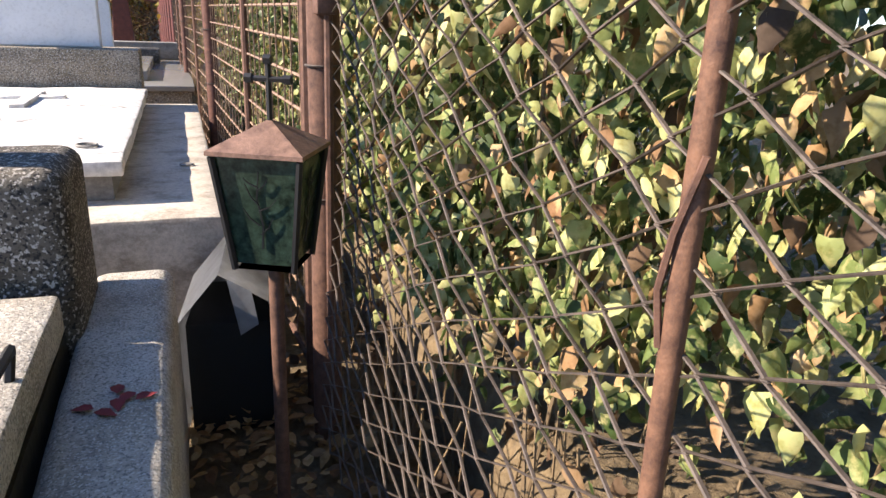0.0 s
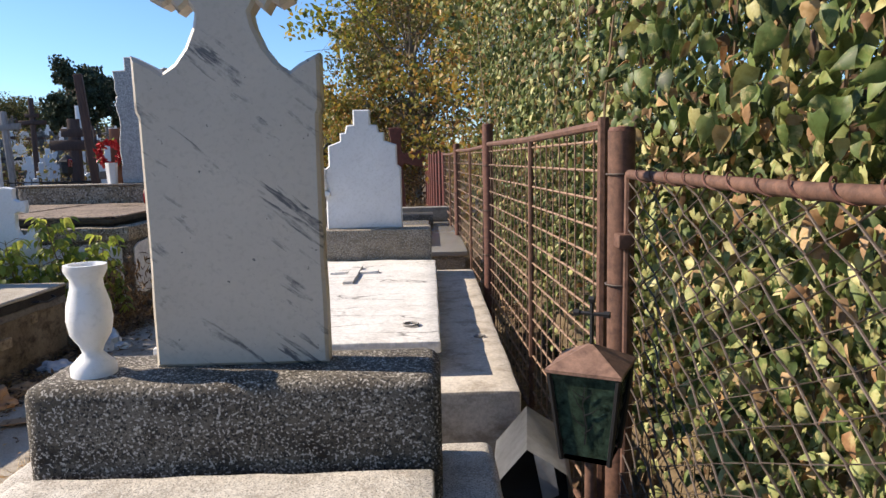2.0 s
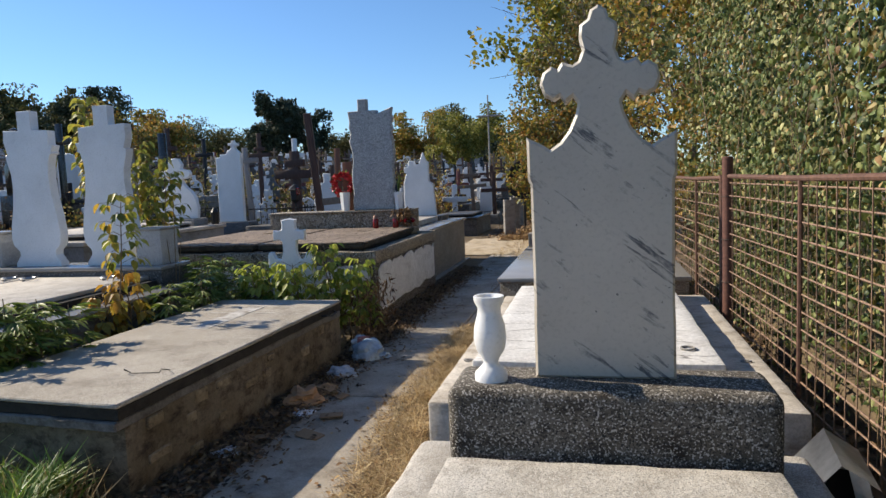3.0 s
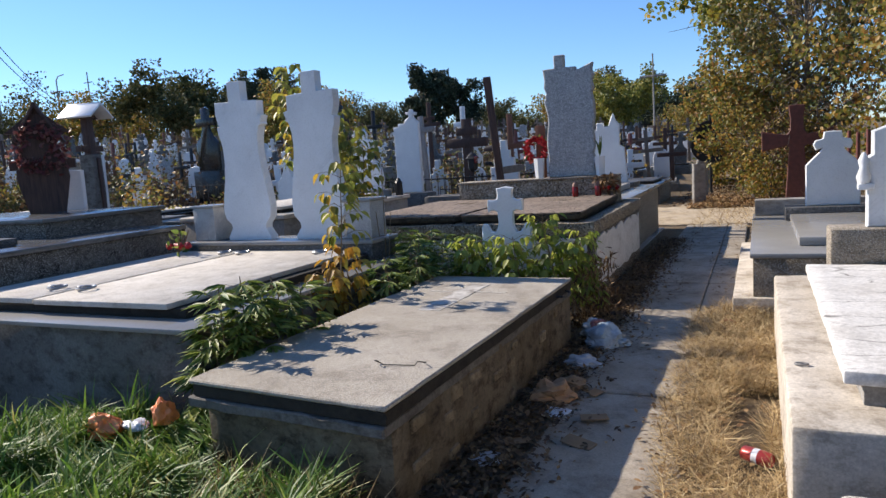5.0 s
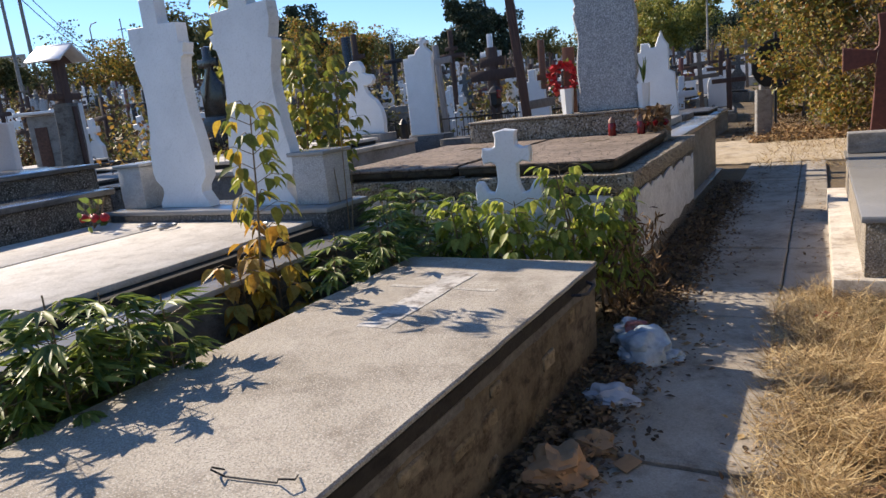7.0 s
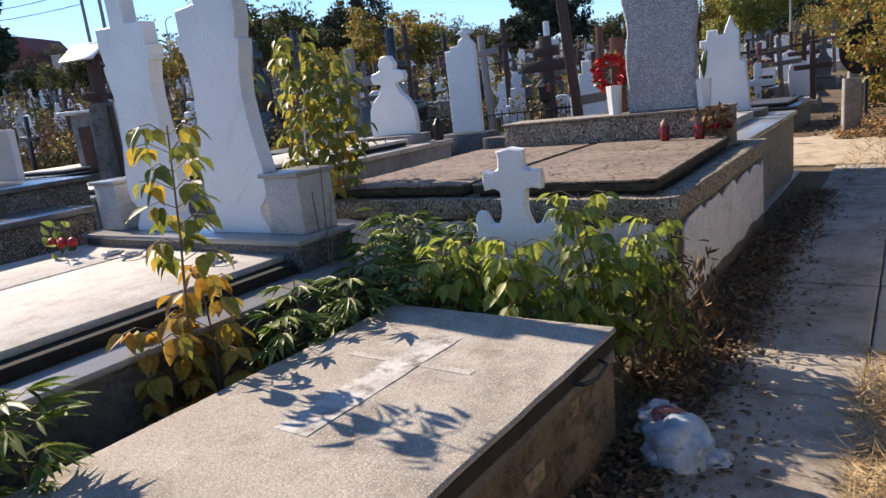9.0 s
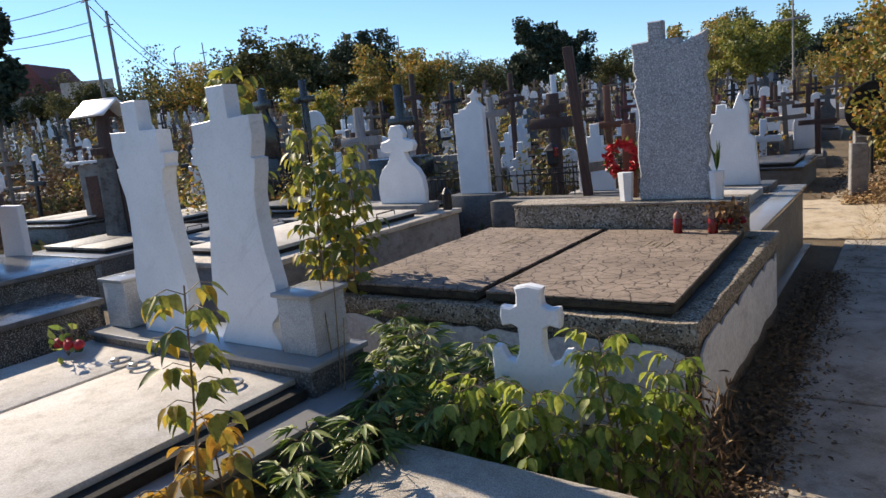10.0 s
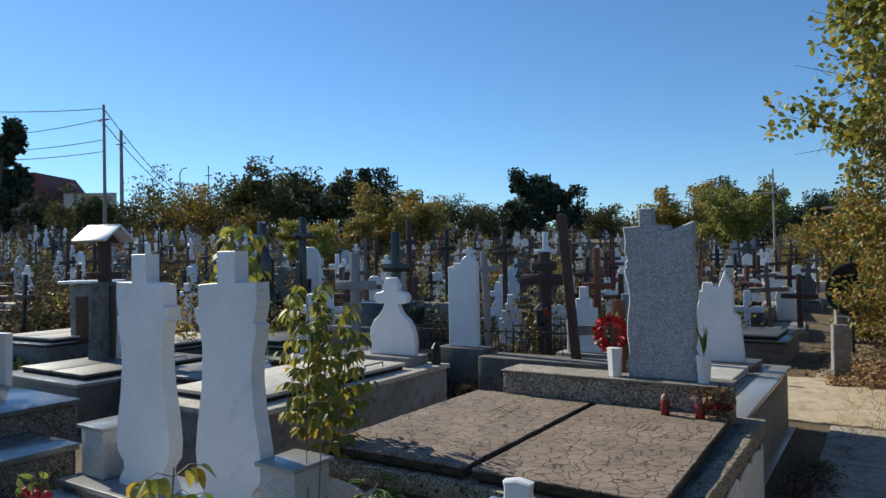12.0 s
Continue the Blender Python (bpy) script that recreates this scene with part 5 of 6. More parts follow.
def hemp(x, y, z, h, label="leafy green weed with narrow toothed palmate leaves", arms=13):
    h *= 1.2
    t = thing("weed_plant", pose(x, y, z), label, "weed", "weeds round the grave")
    st = tube([(0, 0, 0), (0.01, 0.0, h * 0.5), (0, 0.01, h)], 0.006, None, 5, 0.5)
    P, D, U, S = [], [], [], []
    for k in range(arms):
        s = 0.15 + 0.85 * k / arms
        o = Vector((0, 0, h * s))
        for m in range(3):
            a = k * 2.4 + m * 2.1 + rng.uniform(-0.3, 0.3)
            out = Vector((math.cos(a), math.sin(a), rng.uniform(0.1, 0.6)))
            e = o + out * (0.04 + 0.12 * (1 - s) + 0.03 * rng.random())
            tube([o, e], 0.0018, st, 4)
            for j in range(7):
                ang = (j - 3) * 0.42
                side = out.cross(Vector((0, 0, 1))).normalized()
                d = out * math.cos(ang) + side * math.sin(ang) + Vector((0, 0, -0.45))
                P.append(e), D.append(d), U.append(Vector((0, 0, 1)) + 0.3 * Vector(rng.uniform(-1, 1, 3)))
                S.append(0.15 * (1 - 0.13 * abs(j - 3)) * rng.uniform(0.7, 1.1))
    part("stem", st, M_STEM, t)
    scatter("leaves", P, D, U, S, 0.30, M_HEMP, t)


for x, y, h in [(-3.82, 2.16, 0.66), (-3.74, 2.3, 0.62), (-3.86, 2.36, 0.68), (-3.76, 2.48, 0.66), (-3.84, 2.62, 0.62), (-3.75, 2.7, 0.6), (-3.92, 2.2, 0.5), (-3.78, 3.72, 0.5), (-3.9, 3.9, 0.56), (-3.72, 4.05, 0.55), (-3.8, 4.25, 0.56), (-3.62, 4.38, 0.5), (-3.9, 4.45, 0.6), (-3.55, 4.58, 0.5), (-4.05, 4.6, 0.6), (-3.82, 4.72, 0.6), (-3.5, 4.85, 0.58), (-4.05, 4.95, 0.62), (-3.7, 5.0, 0.6), (-4.3, 5.1, 0.6), (-4.5, 5.25, 0.6)]:
    hemp(x, y, 0.0, h)
sapling(-3.97, 3.42, 0, 1.36, (0.07, 0.04), 8, M_ELDER, 0.085, "thin sapling with yellow-green upper and golden lower leaves", M_GOLD, 0.14, 0.62)
sapling(-3.93, 3.50, 0, 0.80, (-0.06, 0.02), 11, M_GOLD, 0.09, "low sapling with drooping golden leaves", None, 0.15, 0.35)
sapling(-4.02, 3.36, 0, 0.66, (0.02, -0.04), 10, M_GOLD, 0.09, "low sapling with drooping golden leaves", None, 0.14, 0.35)
sapling(-5.25, 5.45, 0, 1.86, (-0.05, 0.06), 19, M_ELDER, 0.10, "tall thin sapling with yellow-green drooping leaves", M_ELDER, 0.2, 0.5)
sapling(-5.35, 5.62, 0, 1.72, (0.1, 0.1), 18, M_ELDER, 0.10, "tall thin sapling with yellow-green drooping leaves", M_GOLD, 0.22, 0.45)
sapling(-5.12, 5.6, 0, 1.55, (0.12, -0.03), 15, M_ELDER, 0.10, "tall thin sapling with yellow-green drooping leaves", None, 0.2, 0.45)
sapling(-5.36, 4.95, 0, 2.28, (0.02, 0.0), 15, M_ELDER, 0.10, "tall thin sapling with yellow-green drooping leaves", None, 0.18, 0.6)
bare = thing("bare_twig", pose(-4.16, 4.36, 0), "leafless thin brown twigs leaning by the pedestal", "twig")
for dx, dy, h in ((-0.12, 0.1, 1.15), (0.06, 0.05, 0.95), (-0.03, 0.12, 1.3)):
    part("twig", tube([(0, 0, 0.0), (dx * 0.3, dy * 0.4, h * 0.5), (dx, dy, h)], 0.006, None, 5, 0.4), M_STEM, bare)
for x, y, h in [(-3.0, 4.55, 0.55), (-2.85, 4.66, 0.84), (-2.76, 4.78, 0.66), (-2.92, 4.85, 0.86), (-2.68, 5.0, 0.5), (-2.8, 5.05, 0.7), (-3.3, 4.5, 0.72), (-3.42, 4.42, 0.7), (-3.16, 4.44, 0.66), (-3.05, 4.42, 0.74)] :
    sapling(x, y, 0, h, (rng.uniform(-0.1, 0.1), -0.05), 11, M_FRESH, 0.085, "bushy young plant with bright green leaves", None, 0.13, 0.25)


def field_of_blades(name, n, xr, yr, h0, h1, mat, label, z=0.0, flat=0.5, wide=0.05, cat="grass"):
    P = np.column_stack([rnd(n, *xr), rnd(n, *yr), np.full(n, z)])
    D = np.column_stack([rnd(n, -flat, flat), rnd(n, -flat, flat), rnd(n, 0.25, 1.0)])
    ob = scatter(name, P, D, dirs(n), rnd(n, h0, h1), wide, mat, None, "", (BLADE, BLADE_F))
    return tagged(ob, label, cat, kind="stuff")


def lawn(name, n, xr, yr, hump, h0, h1, label):
    x, y = rnd(n, *xr), rnd(n, *yr)
    tuft = np.array([noise.noise(Vector((a * 4, b * 4, 1))) for a, b in zip(x, y)])
    z = np.maximum(0, hump * (0.5 + tuft))* rng.random(n)
    lean = np.column_stack([np.array([noise.noise(Vector((a * 3, b * 3, 7))) for a, b in zip(x, y)]), np.array([noise.noise(Vector((a * 3, b * 3, 11))) for a, b in zip(x, y)])])
    D = np.column_stack([1.6 * lean[:, 0] + rnd(n, -0.4, 0.4), 1.6 * lean[:, 1] + rnd(n, -0.4, 0.4), rnd(n, 0.15, 0.9)])
    ob = scatter(name, np.column_stack([x, y, z]), D, np.column_stack([rnd(n, -0.5, 0.5), rnd(n, -0.5, 0.5), np.ones(n)]), rnd(n, h0, h1), 0.06, M_GRASS, None, "", (BLADE * (1, 1, -1.4), BLADE_F))
    tagged(ob, label, "grass", kind="stuff")


lawn("green_grass", 17000, (-4.95, -3.62), (0.55, 2.08), 0.22, 0.10, 0.24, "lush green grass before the graves")
lawn("weed_grass", 5000, (-3.7, -2.9), (1.0, 1.72), 0.18, 0.08, 0.24, "rank green grass before the concrete grave")
field_of_blades("grass_tufts", 900, (-3.6, -2.75), (1.2, 1.75), 0.1, 0.3, M_STRAW, "dry straw tufts before the concrete grave", 0, 0.8, 0.025)
def straw_mat(name, n, xc, xs, y0, y1, label, h0=0.05, h1=0.15):
    P = np.column_stack([np.clip(rng.normal(xc, xs, n), xc - 0.3, -1.38), rnd(n, y0, y1), np.abs(rng.normal(0, 0.03, n)) + 0.004])
    P[:, 0] = np.minimum(P[:, 0] + 0.13 * np.clip(3.0 - P[:, 1], 0, 1), -1.38)
    P[:, 2] *= np.array([0.5 + 1.6 * max(0, 0.4 + noise.noise(Vector((a * 5, b * 4, 3)))) for a, b in zip(P[:, 0], P[:, 1])])
    keep = np.array([noise.noise(Vector((a * 3, b * 2.2, 0))) > (-0.34 if b > 2.4 else -0.1) for a, b in zip(P[:, 0], P[:, 1])])
    P = P[keep]
    m = len(P)
    D = np.column_stack([rnd(m, -1, 1), rnd(m, -1, 1), rnd(m, -0.14, 0.2)])
    tagged(scatter(name, P, D, np.column_stack([rnd(m, -0.3, 0.3), rnd(m, -0.3, 0.3), np.ones(m)]), rnd(m, h0, h1), 0.03, M_STRAW, None, "", (BLADE, BLADE_F)), label, "grass", kind="stuff")


straw_mat("dry_grass", 42000, -1.59, 0.16, 1.0, 5.3, "flattened dry straw beside the path")
n = 900
P = np.column_stack([rng.normal(-1.62, 0.16, n), rnd(n, 1.0, 5.4), rnd(n, 0.015, 0.04)])
tagged(scatter("fallen_leaves", P, dirs(n) * (1, 1, 0.3), np.column_stack([rnd(n, -0.4, 0.4), rnd(n, -0.4, 0.4), np.ones(n)]), rnd(n, 0.02, 0.045), 0.9, M_FALL), "small brown leaves scattered over straw and path", "leaves", kind="stuff")
n = 1500
P = np.column_stack([rnd(n, -2.45, -1.6), rnd(n, 1.2, 11.0), rnd(n, 0.022, 0.03)])
drift = np.array([noise.noise(Vector((a * 2.5, b * 1.6, 4))) + 0.9 * abs(a + 2.05) for a, b in P[:, :2]]) > 0.22
P = P[drift]
n = len(P)
tagged(scatter("path_leaves", P, dirs(n) * (1, 1, 0.15), np.column_stack([rnd(n, -0.3, 0.3), rnd(n, -0.3, 0.3), np.ones(n)]), rnd(n, 0.015, 0.04), 0.8, M_BROWNLEAF), "small dead leaves drifted over the concrete path", "leaves", kind="stuff")
n = 500
P = np.column_stack([rnd(n, -0.05, 0.30), rnd(n, 0.5, 1.75), np.abs(rng.normal(0, 0.02, n)) + 0.015])
tagged(scatter("corner_leaves", P, dirs(n) * (1, 1, 0.3), np.column_stack([rnd(n, -0.4, 0.4), rnd(n, -0.4, 0.4), np.ones(n)]), rnd(n, 0.025, 0.05), 0.9, M_FALL), "brown leaves drifted round the lantern pole", "leaves", kind="stuff")
field_of_blades("fence_grass", 2600, (-0.6, 0.15), (7.6, 15), 0.15, 0.5, M_STRAW, "dry yellow grass along the fence", 0, 0.6, 0.03)
field_of_blades("verge_grass", 3500, (-2.4, -1.0), (10.5, 20), 0.05, 0.2, M_STRAW, "dry yellow grass at the end of the path", 0, 1.2, 0.04)
n = 13000
P = np.column_stack([-2.52 + np.clip(rng.normal(0, 0.11, n), -0.2, 0.34), rnd(n, 1.6, 9.5), rnd(n, 0.01, 0.05)])
tagged(scatter("leaf_litter", P, dirs(n) * (1, 1, 0.35), np.column_stack([rnd(n, -0.5, 0.5), rnd(n, -0.5, 0.5), np.ones(n)]), rnd(n, 0.015, 0.045), 0.8, M_BROWNLEAF), "brown dead leaves beside the footpath", "leaves", kind="stuff")
n = 800
P = np.column_stack([rnd(n, -2.80, -2.52), rnd(n, 4.6, 5.45), 0.5 * rng.random(n) ** 1.6])
tagged(scatter("dead_weeds", P, np.column_stack([rnd(n, -0.4, 0.4), rnd(n, -0.4, 0.4), rnd(n, -1, 0.6)]), dirs(n), rnd(n, 0.04, 0.09), 0.32, M_BROWNLEAF), "withered brown weeds at the vault corner", "weeds", kind="stuff")


# ---- litter ----
def crumpled(name, x, y, z, sx, sy, sz, mat, label, cat, seed, amp=0.35, rz=0):
    b = bmesh.new()
    bmesh.ops.create_icosphere(b, subdivisions=4, radius=1)
    for v in b.verts:
        c = v.co.copy()
        r = 1 + amp * noise.noise(c * 1.7 + Vector((seed, 0, 0))) + amp * 0.55 * (0.3 - abs(noise.noise(Vector((c.x * 2.5, c.y * 2.5, c.z * 5)) + Vector((0, seed, 0))))) + amp * 0.3 * (0.3 - abs(noise.noise(c * 8 + Vector((seed, seed, 0)))))
        v.co = Vector((c.x * r * sx, c.y * r * sy, max(-0.6, c.z * r) * sz + 0.6 * sz))
    ob = new(name, mesh_of(b, name, mat))
    ob.matrix_world = pose(x, y, z, 0, 0, rz)
    return tagged(ob, label, cat)


bag = thing("rubbish_bag", pose(-2.42, 4.2, 0, 0, 0, 20), "crumpled pale plastic rubbish bag beside the path", "bag")
for nm, args in (("bag_body", (0, 0, 0, 0.13, 0.12, 0.10, M_BAG, "", "", 3.0, 0.3)), ("bag_fold", (-0.05, 0.10, 0.06, 0.08, 0.06, 0.07, M_CLEAR, "", "", 6.0, 0.45)), ("bag_tail", (0.11, -0.03, 0.0, 0.07, 0.05, 0.045, M_BAG, "", "", 9.0, 0.5)),
                 ("printed_patch", (-0.02, 0.06, 0.13, 0.05, 0.03, 0.03, paint("bag_print", (0.35, 0.12, 0.12), 0.4, 0, 0.5, 30), "", "", 14.0, 0.5))):
    ob = crumpled(nm, *args)
    ob.parent = bag
    for poly in ob.data.polygons:
        poly.use_smooth = True
crumpled("paper_wrapper", -2.45, 3.72, 0.0, 0.10, 0.075, 0.05, paint("grey_wrapper", (0.42, 0.44, 0.47), 0.5), "crushed grey wrapper beside the path", "litter", 8.0, 0.5)
crumpled("card_box", -2.47, 3.12, 0.0, 0.11, 0.09, 0.07, paint("orange_card", (0.42, 0.24, 0.12), 0.8), "crushed brown carton beside the path", "carton", 12.0, 0.55)
crumpled("paper_scrap", -2.42, 3.32, 0.0, 0.08, 0.07, 0.045, M_CARD, "torn brown paper beside the path", "paper", 15.0, 0.5)
crumpled("foil_scrap", -2.40, 2.95, 0.0, 0.06, 0.05, 0.02, M_WHITEPL, "scrap of pale foil on the ground", "litter", 19.0, 0.5)
crumpled("foil_scrap", -2.55, 2.35, 0.0, 0.07, 0.05, 0.02, M_WHITEPL, "scrap of pale foil on the ground", "litter", 29.0, 0.5)
crumpled("orange_bag", -4.25, 1.78, 0.16, 0.085, 0.06, 0.06, M_ORANGE, "crumpled orange plastic bag on the grass", "bag", 23.0, 0.5)
crumpled("orange_bag", -4.0, 1.92, 0.2, 0.05, 0.05, 0.07, M_ORANGE, "crumpled orange plastic bag on the grass", "bag", 27.0, 0.5)
crumpled("white_rag", -4.12, 1.86, 0.18, 0.06, 0.04, 0.025, M_WHITEPL, "white rag between the orange bags", "rag", 31.0, 0.5)
for k, (x, y, s, a) in enumerate([(-2.20, 2.90, 0.065, 20), (-2.27, 3.25, 0.05, 60), (-2.2, 2.6, 0.07, -15), (-2.5, 2.55, 0.08, 40)]):
    b = box(-s, s, -s * 0.6, s * 0.6, 0.024, 0.029, 0.002, 1, 0.016, seed=k)
    ob = new("card_piece", mesh_of(b, "card_piece", M_CARD))
    ob.matrix_world = pose(x, y, 0, 2, 3, a)
    tagged(ob, "flat piece of torn brown cardboard", "cardboard")
canr = thing("drink_can", pose(-1.47, 2.62, 0.04, 90, 0, 62), "crushed red drink can lying in dry grass", "can")
part("can_body", lathe([(0.026, -0.06), (0.032, -0.052), (0.032, 0.052), (0.026, 0.062), (0.024, 0.058)], (0, 0), 16), paint("can_red", (0.42, 0.05, 0.045), 0.3, 0.3, 0.2), canr)
part("white_band", lathe([(0.0325, -0.012), (0.0325, 0.012)], (0, 0), 16), M_WHITEPL, canr)
crumpled("red_wrapper", -1.66, 4.9, 0.02, 0.05, 0.03, 0.02, M_RED, "scrap of red wrapper in dry grass", "litter", 41.0, 0.5)
crumpled("pink_rag", -1.44, 2.0, 0.0, 0.04, 0.04, 0.05, paint("pink", (0.6, 0.16, 0.18), 0.6), "scrap of pink cloth beside the coping", "rag", 43.0, 0.5)


# ---- the field of graves ----
def field(u, d):
    """A spot in the field: d metres out along the main view over it, u times d across."""
    return -1.86 + d * (-0.549 + 0.835 * u), 2.04 + d * (0.835 + 0.549 * u)


def at_field(u, d, turn=0, lift=0.0):
    x, y = field(u, d)
    return pose(x, y, gz(x, y) + lift, 0, 0, turn)


OUT_ARCH = mirrored([(0.24, 0), (0.24, 0.62), (0.21, 0.74), (0.14, 0.83), (0.05, 0.87), (0, 0.875)])
OUT_STEP = mirrored([(0.27, 0), (0.27, 0.5), (0.20, 0.5), (0.20, 0.66), (0.12, 0.66), (0.12, 0.80), (0.06, 0.80), (0.06, 0.98), (0, 0.98)])
OUT_CROSS = mirrored([(0.22, 0), (0.23, 0.45), (0.12, 0.56), (0.07, 0.68), (0.07, 0.74), (0.19, 0.73), (0.20, 0.86), (0.075, 0.86), (0.07, 1.02), (0, 1.04)])
OUT_WAVE = [(-0.24, 0), (-0.2, 0.3), (-0.25, 0.6), (-0.23, 0.95), (-0.1, 0.96), (-0.1, 1.1), (0.05, 1.1), (0.06, 0.97), (0.25, 1.05), (0.22, 0.7), (0.26, 0.4), (0.22, 0)]


def headstone(m, outline, mat, label, base_mat_=M_GREY, scale=1.0, base_h=0.35, slab=True, group="graves across the field"):
    t = thing("gravestone", m, label, "gravestone", group)
    part("plinth", box(-0.40, 0.40, -0.16, 0.18, -0.3, base_h, 0.015), base_mat_, t)
    p = prism(outline, -0.04, 0.05, 0.008)
    bmesh.ops.scale(p, verts=p.verts[:], vec=(scale, 1, scale))
    bmesh.ops.translate(p, verts=p.verts[:], vec=(0, 0, base_h + 0.002))
    part("stone_plate", p, mat, t)
    if slab:
        part("grave_body", box(-0.48, 0.48, -2.0, -0.18, -0.3, base_h * 0.8, 0.015), base_mat_, t)
        part("grave_lid", box(-0.42, 0.42, -1.95, -0.24, base_h * 0.8 + 0.002, base_h * 0.8 + 0.06, 0.008), {M_PALE: M_PALE, M_DARKSTONE: M_BLACKSTONE}.get(base_mat_, M_GREY), t)
    return t


def wooden_cross(m, h, w, thick, mat, label, double=False, group="graves across the field", bar=0.66):
    t = thing("cross", m, label, "cross", group)
    part("upright", box(-thick, thick, -thick * 0.6, thick * 0.6, -0.3, h, 0.008), mat, t)
    part("crossbar", box(-w / 2, w / 2, -thick * 0.75, thick * 0.75, h * bar, h * bar + thick * 1.9, 0.008), mat, t)
    if double:
        part("crossbar", box(-w / 4, w / 4, -thick * 0.7, thick * 0.7, h * 0.84, h * 0.84 + thick * 1.6, 0.008), mat, t)
    return t


# prototypes, standing in the far corner of the field
kinds = [
    headstone(at_field(-0.50, 34), OUT_ARCH, M_MARBLE, "white marble headstone with rounded top on a stained plinth", M_DIM),
    headstone(at_field(-0.45, 31), OUT_STEP, M_MARBLE_B, "white stepped headstone with a dark grave slab before it", M_DARKSTONE),
    headstone(at_field(-0.42, 37), OUT_CROSS, M_MARBLE, "white marble cross headstone on a concrete plinth", M_PALE),
    headstone(at_field(-0.36, 33), OUT_WAVE, M_MONUMENT, "grey granite headstone with wavy sides", M_TERRAZZO),
    headstone(at_field(-0.31, 36), OUT_CROSS, M_DARKSTONE, "dark stone cross monument on a dark plinth", M_DARKSTONE, 1.1),
    wooden_cross(at_field(-0.27, 30), 1.7, 0.8, 0.06, M_WOOD_D, "dark wooden grave cross"),
    wooden_cross(at_field(-0.22, 34), 1.9, 0.9, 0.055, M_WOOD, "weathered grey wooden grave cross", True),
    wooden_cross(at_field(-0.18, 31), 1.5, 0.7, 0.05, M_IRON, "black iron grave cross"),
    wooden_cross(at_field(-0.12, 33), 1.4, 0.7, 0.07, M_MARBLE, "white painted concrete grave cross"),
    wooden_cross(at_field(-0.07, 36), 1.6, 0.75, 0.06, M_REDPAINT, "dull red painted grave cross"),
]
weights = [4, 3, 4, 2, 5, 6, 4, 5, 2, 1]
pick = [k for k, w in enumerate(weights) for _ in range(w)]
r2 = random.Random(5)
d = 13.5
while d < 62:
    step = 0.03 + 0.75 / d
    u = -0.75 + r2.random() * step
    while u < 0.56:
        dd, uu = d + r2.uniform(-0.6, 0.6), u + r2.uniform(-0.2, 0.2) * step
        x, y = field(uu, dd)
        if x < -3.45 - 0.012 * dd and not (d < 17 and r2.random() < 0.45):
            copy_thing(kinds[r2.choice(pick)], pose(x, y, gz(x, y) - 0.05 - 0.15 * r2.random(), r2.uniform(-2, 2), r2.uniform(-3, 3), r2.uniform(-8, 8)))
        u += step * r2.uniform(0.7, 1.3)
    d *= 1.075

# nearer singles
headstone(pose(-7.02, 10.4, 0), [(-0.24, 0), (-0.24, 1.15), (-0.15, 1.15), (-0.15, 1.2), (-0.03, 1.2), (0.0, 1.26), (0.07, 1.3), (0.07, 1.34), (0.02, 1.35), (0.02, 1.39), (0.08, 1.39), (0.09, 1.43), (0.13, 1.43), (0.14, 1.39), (0.2, 1.38), (0.2, 1.34), (0.15, 1.33), (0.15, 1.29), (0.24, 1.2), (0.24, 0)], M_MARBLE, "tall narrow white marble headstone on a dark plinth", M_DARKSTONE, 1.0, 0.79, False, "")
headstone(at_field(0.205, 10.2), OUT_STEP, M_MARBLE, "white stepped headstone behind the tall wooden post", M_GREY, 1.0, 0.62, False, "")
headstone(at_field(-0.195, 9.0), OUT_CROSS, M_MARBLE_B, "small white bud cross headstone behind saplings", M_GREY, 0.85, 0.75, False, "")
wooden_cross(at_field(-0.13, 10.5), 2.18, 0.74, 0.07, M_WOOD_G, "weathered grey wooden grave cross", False, "", 0.74)
wooden_cross(at_field(-0.07, 12.0), 2.5, 0.52, 0.075, M_BLACKSTONE, "dark polished stone cross on a stepped base", False, "", 0.72)
dk = thing("dark_tomb", at_field(-0.085, 12.2), "dark polished stepped tomb between pale graves", "tomb")
part("body", box(-0.55, 0.55, -0.5, 0.4, -0.2, 1.25, 0.01), M_BLACKSTONE, dk)
part("step", box(-0.75, 0.75, -0.7, 0.45, -0.2, 0.85, 0.01), M_DARKSTONE, dk)
wooden_cross(at_field(-0.05, 16.0), 2.65, 0.5, 0.06, M_WOOD_D, "thin dark wooden grave cross before white stones", False, "", 0.78)
wooden_cross(at_field(0.005, 16.5), 2.4, 0.5, 0.05, M_IRON, "thin black iron grave cross", False, "", 0.8)
wooden_cross(at_field(0.09, 14.0), 2.55, 0.55, 0.05, M_WOOD_D, "tall dark wooden double grave cross", True, "", 0.78)
wooden_cross(at_field(-0.206, 15.0), 2.68, 0.56, 0.07, M_BLACKSTONE, "tall dark iron grave cross with pale edge", False, "", 0.82)
headstone(at_field(-0.195, 15.6), OUT_ARCH, M_MARBLE, "white headstone behind the tall dark cross", M_DIM, 1.25, 0.9, False, "")
headstone(at_field(-0.266, 15.0), OUT_CROSS, M_BLACKSTONE, "black polished stone cross monument with a name plate", M_BLACKSTONE, 1.45, 1.05, False, "")
wooden_cross(at_field(0.148, 12.4), 2.15, 0.9, 0.10, M_WOOD_D, "thick dark wooden double cross before white stones", True, "", 0.72)
wooden_cross(at_field(0.15, 15.0), 2.45, 0.5, 0.06, M_MARBLE, "tall thin white cross", False, "", 0.8)
wooden_cross(at_field(0.225, 12.5), 2.2, 0.55, 0.06, paint("rust_red", (0.2, 0.07, 0.03), 0.6), "small rust-red metal cross", False, "")
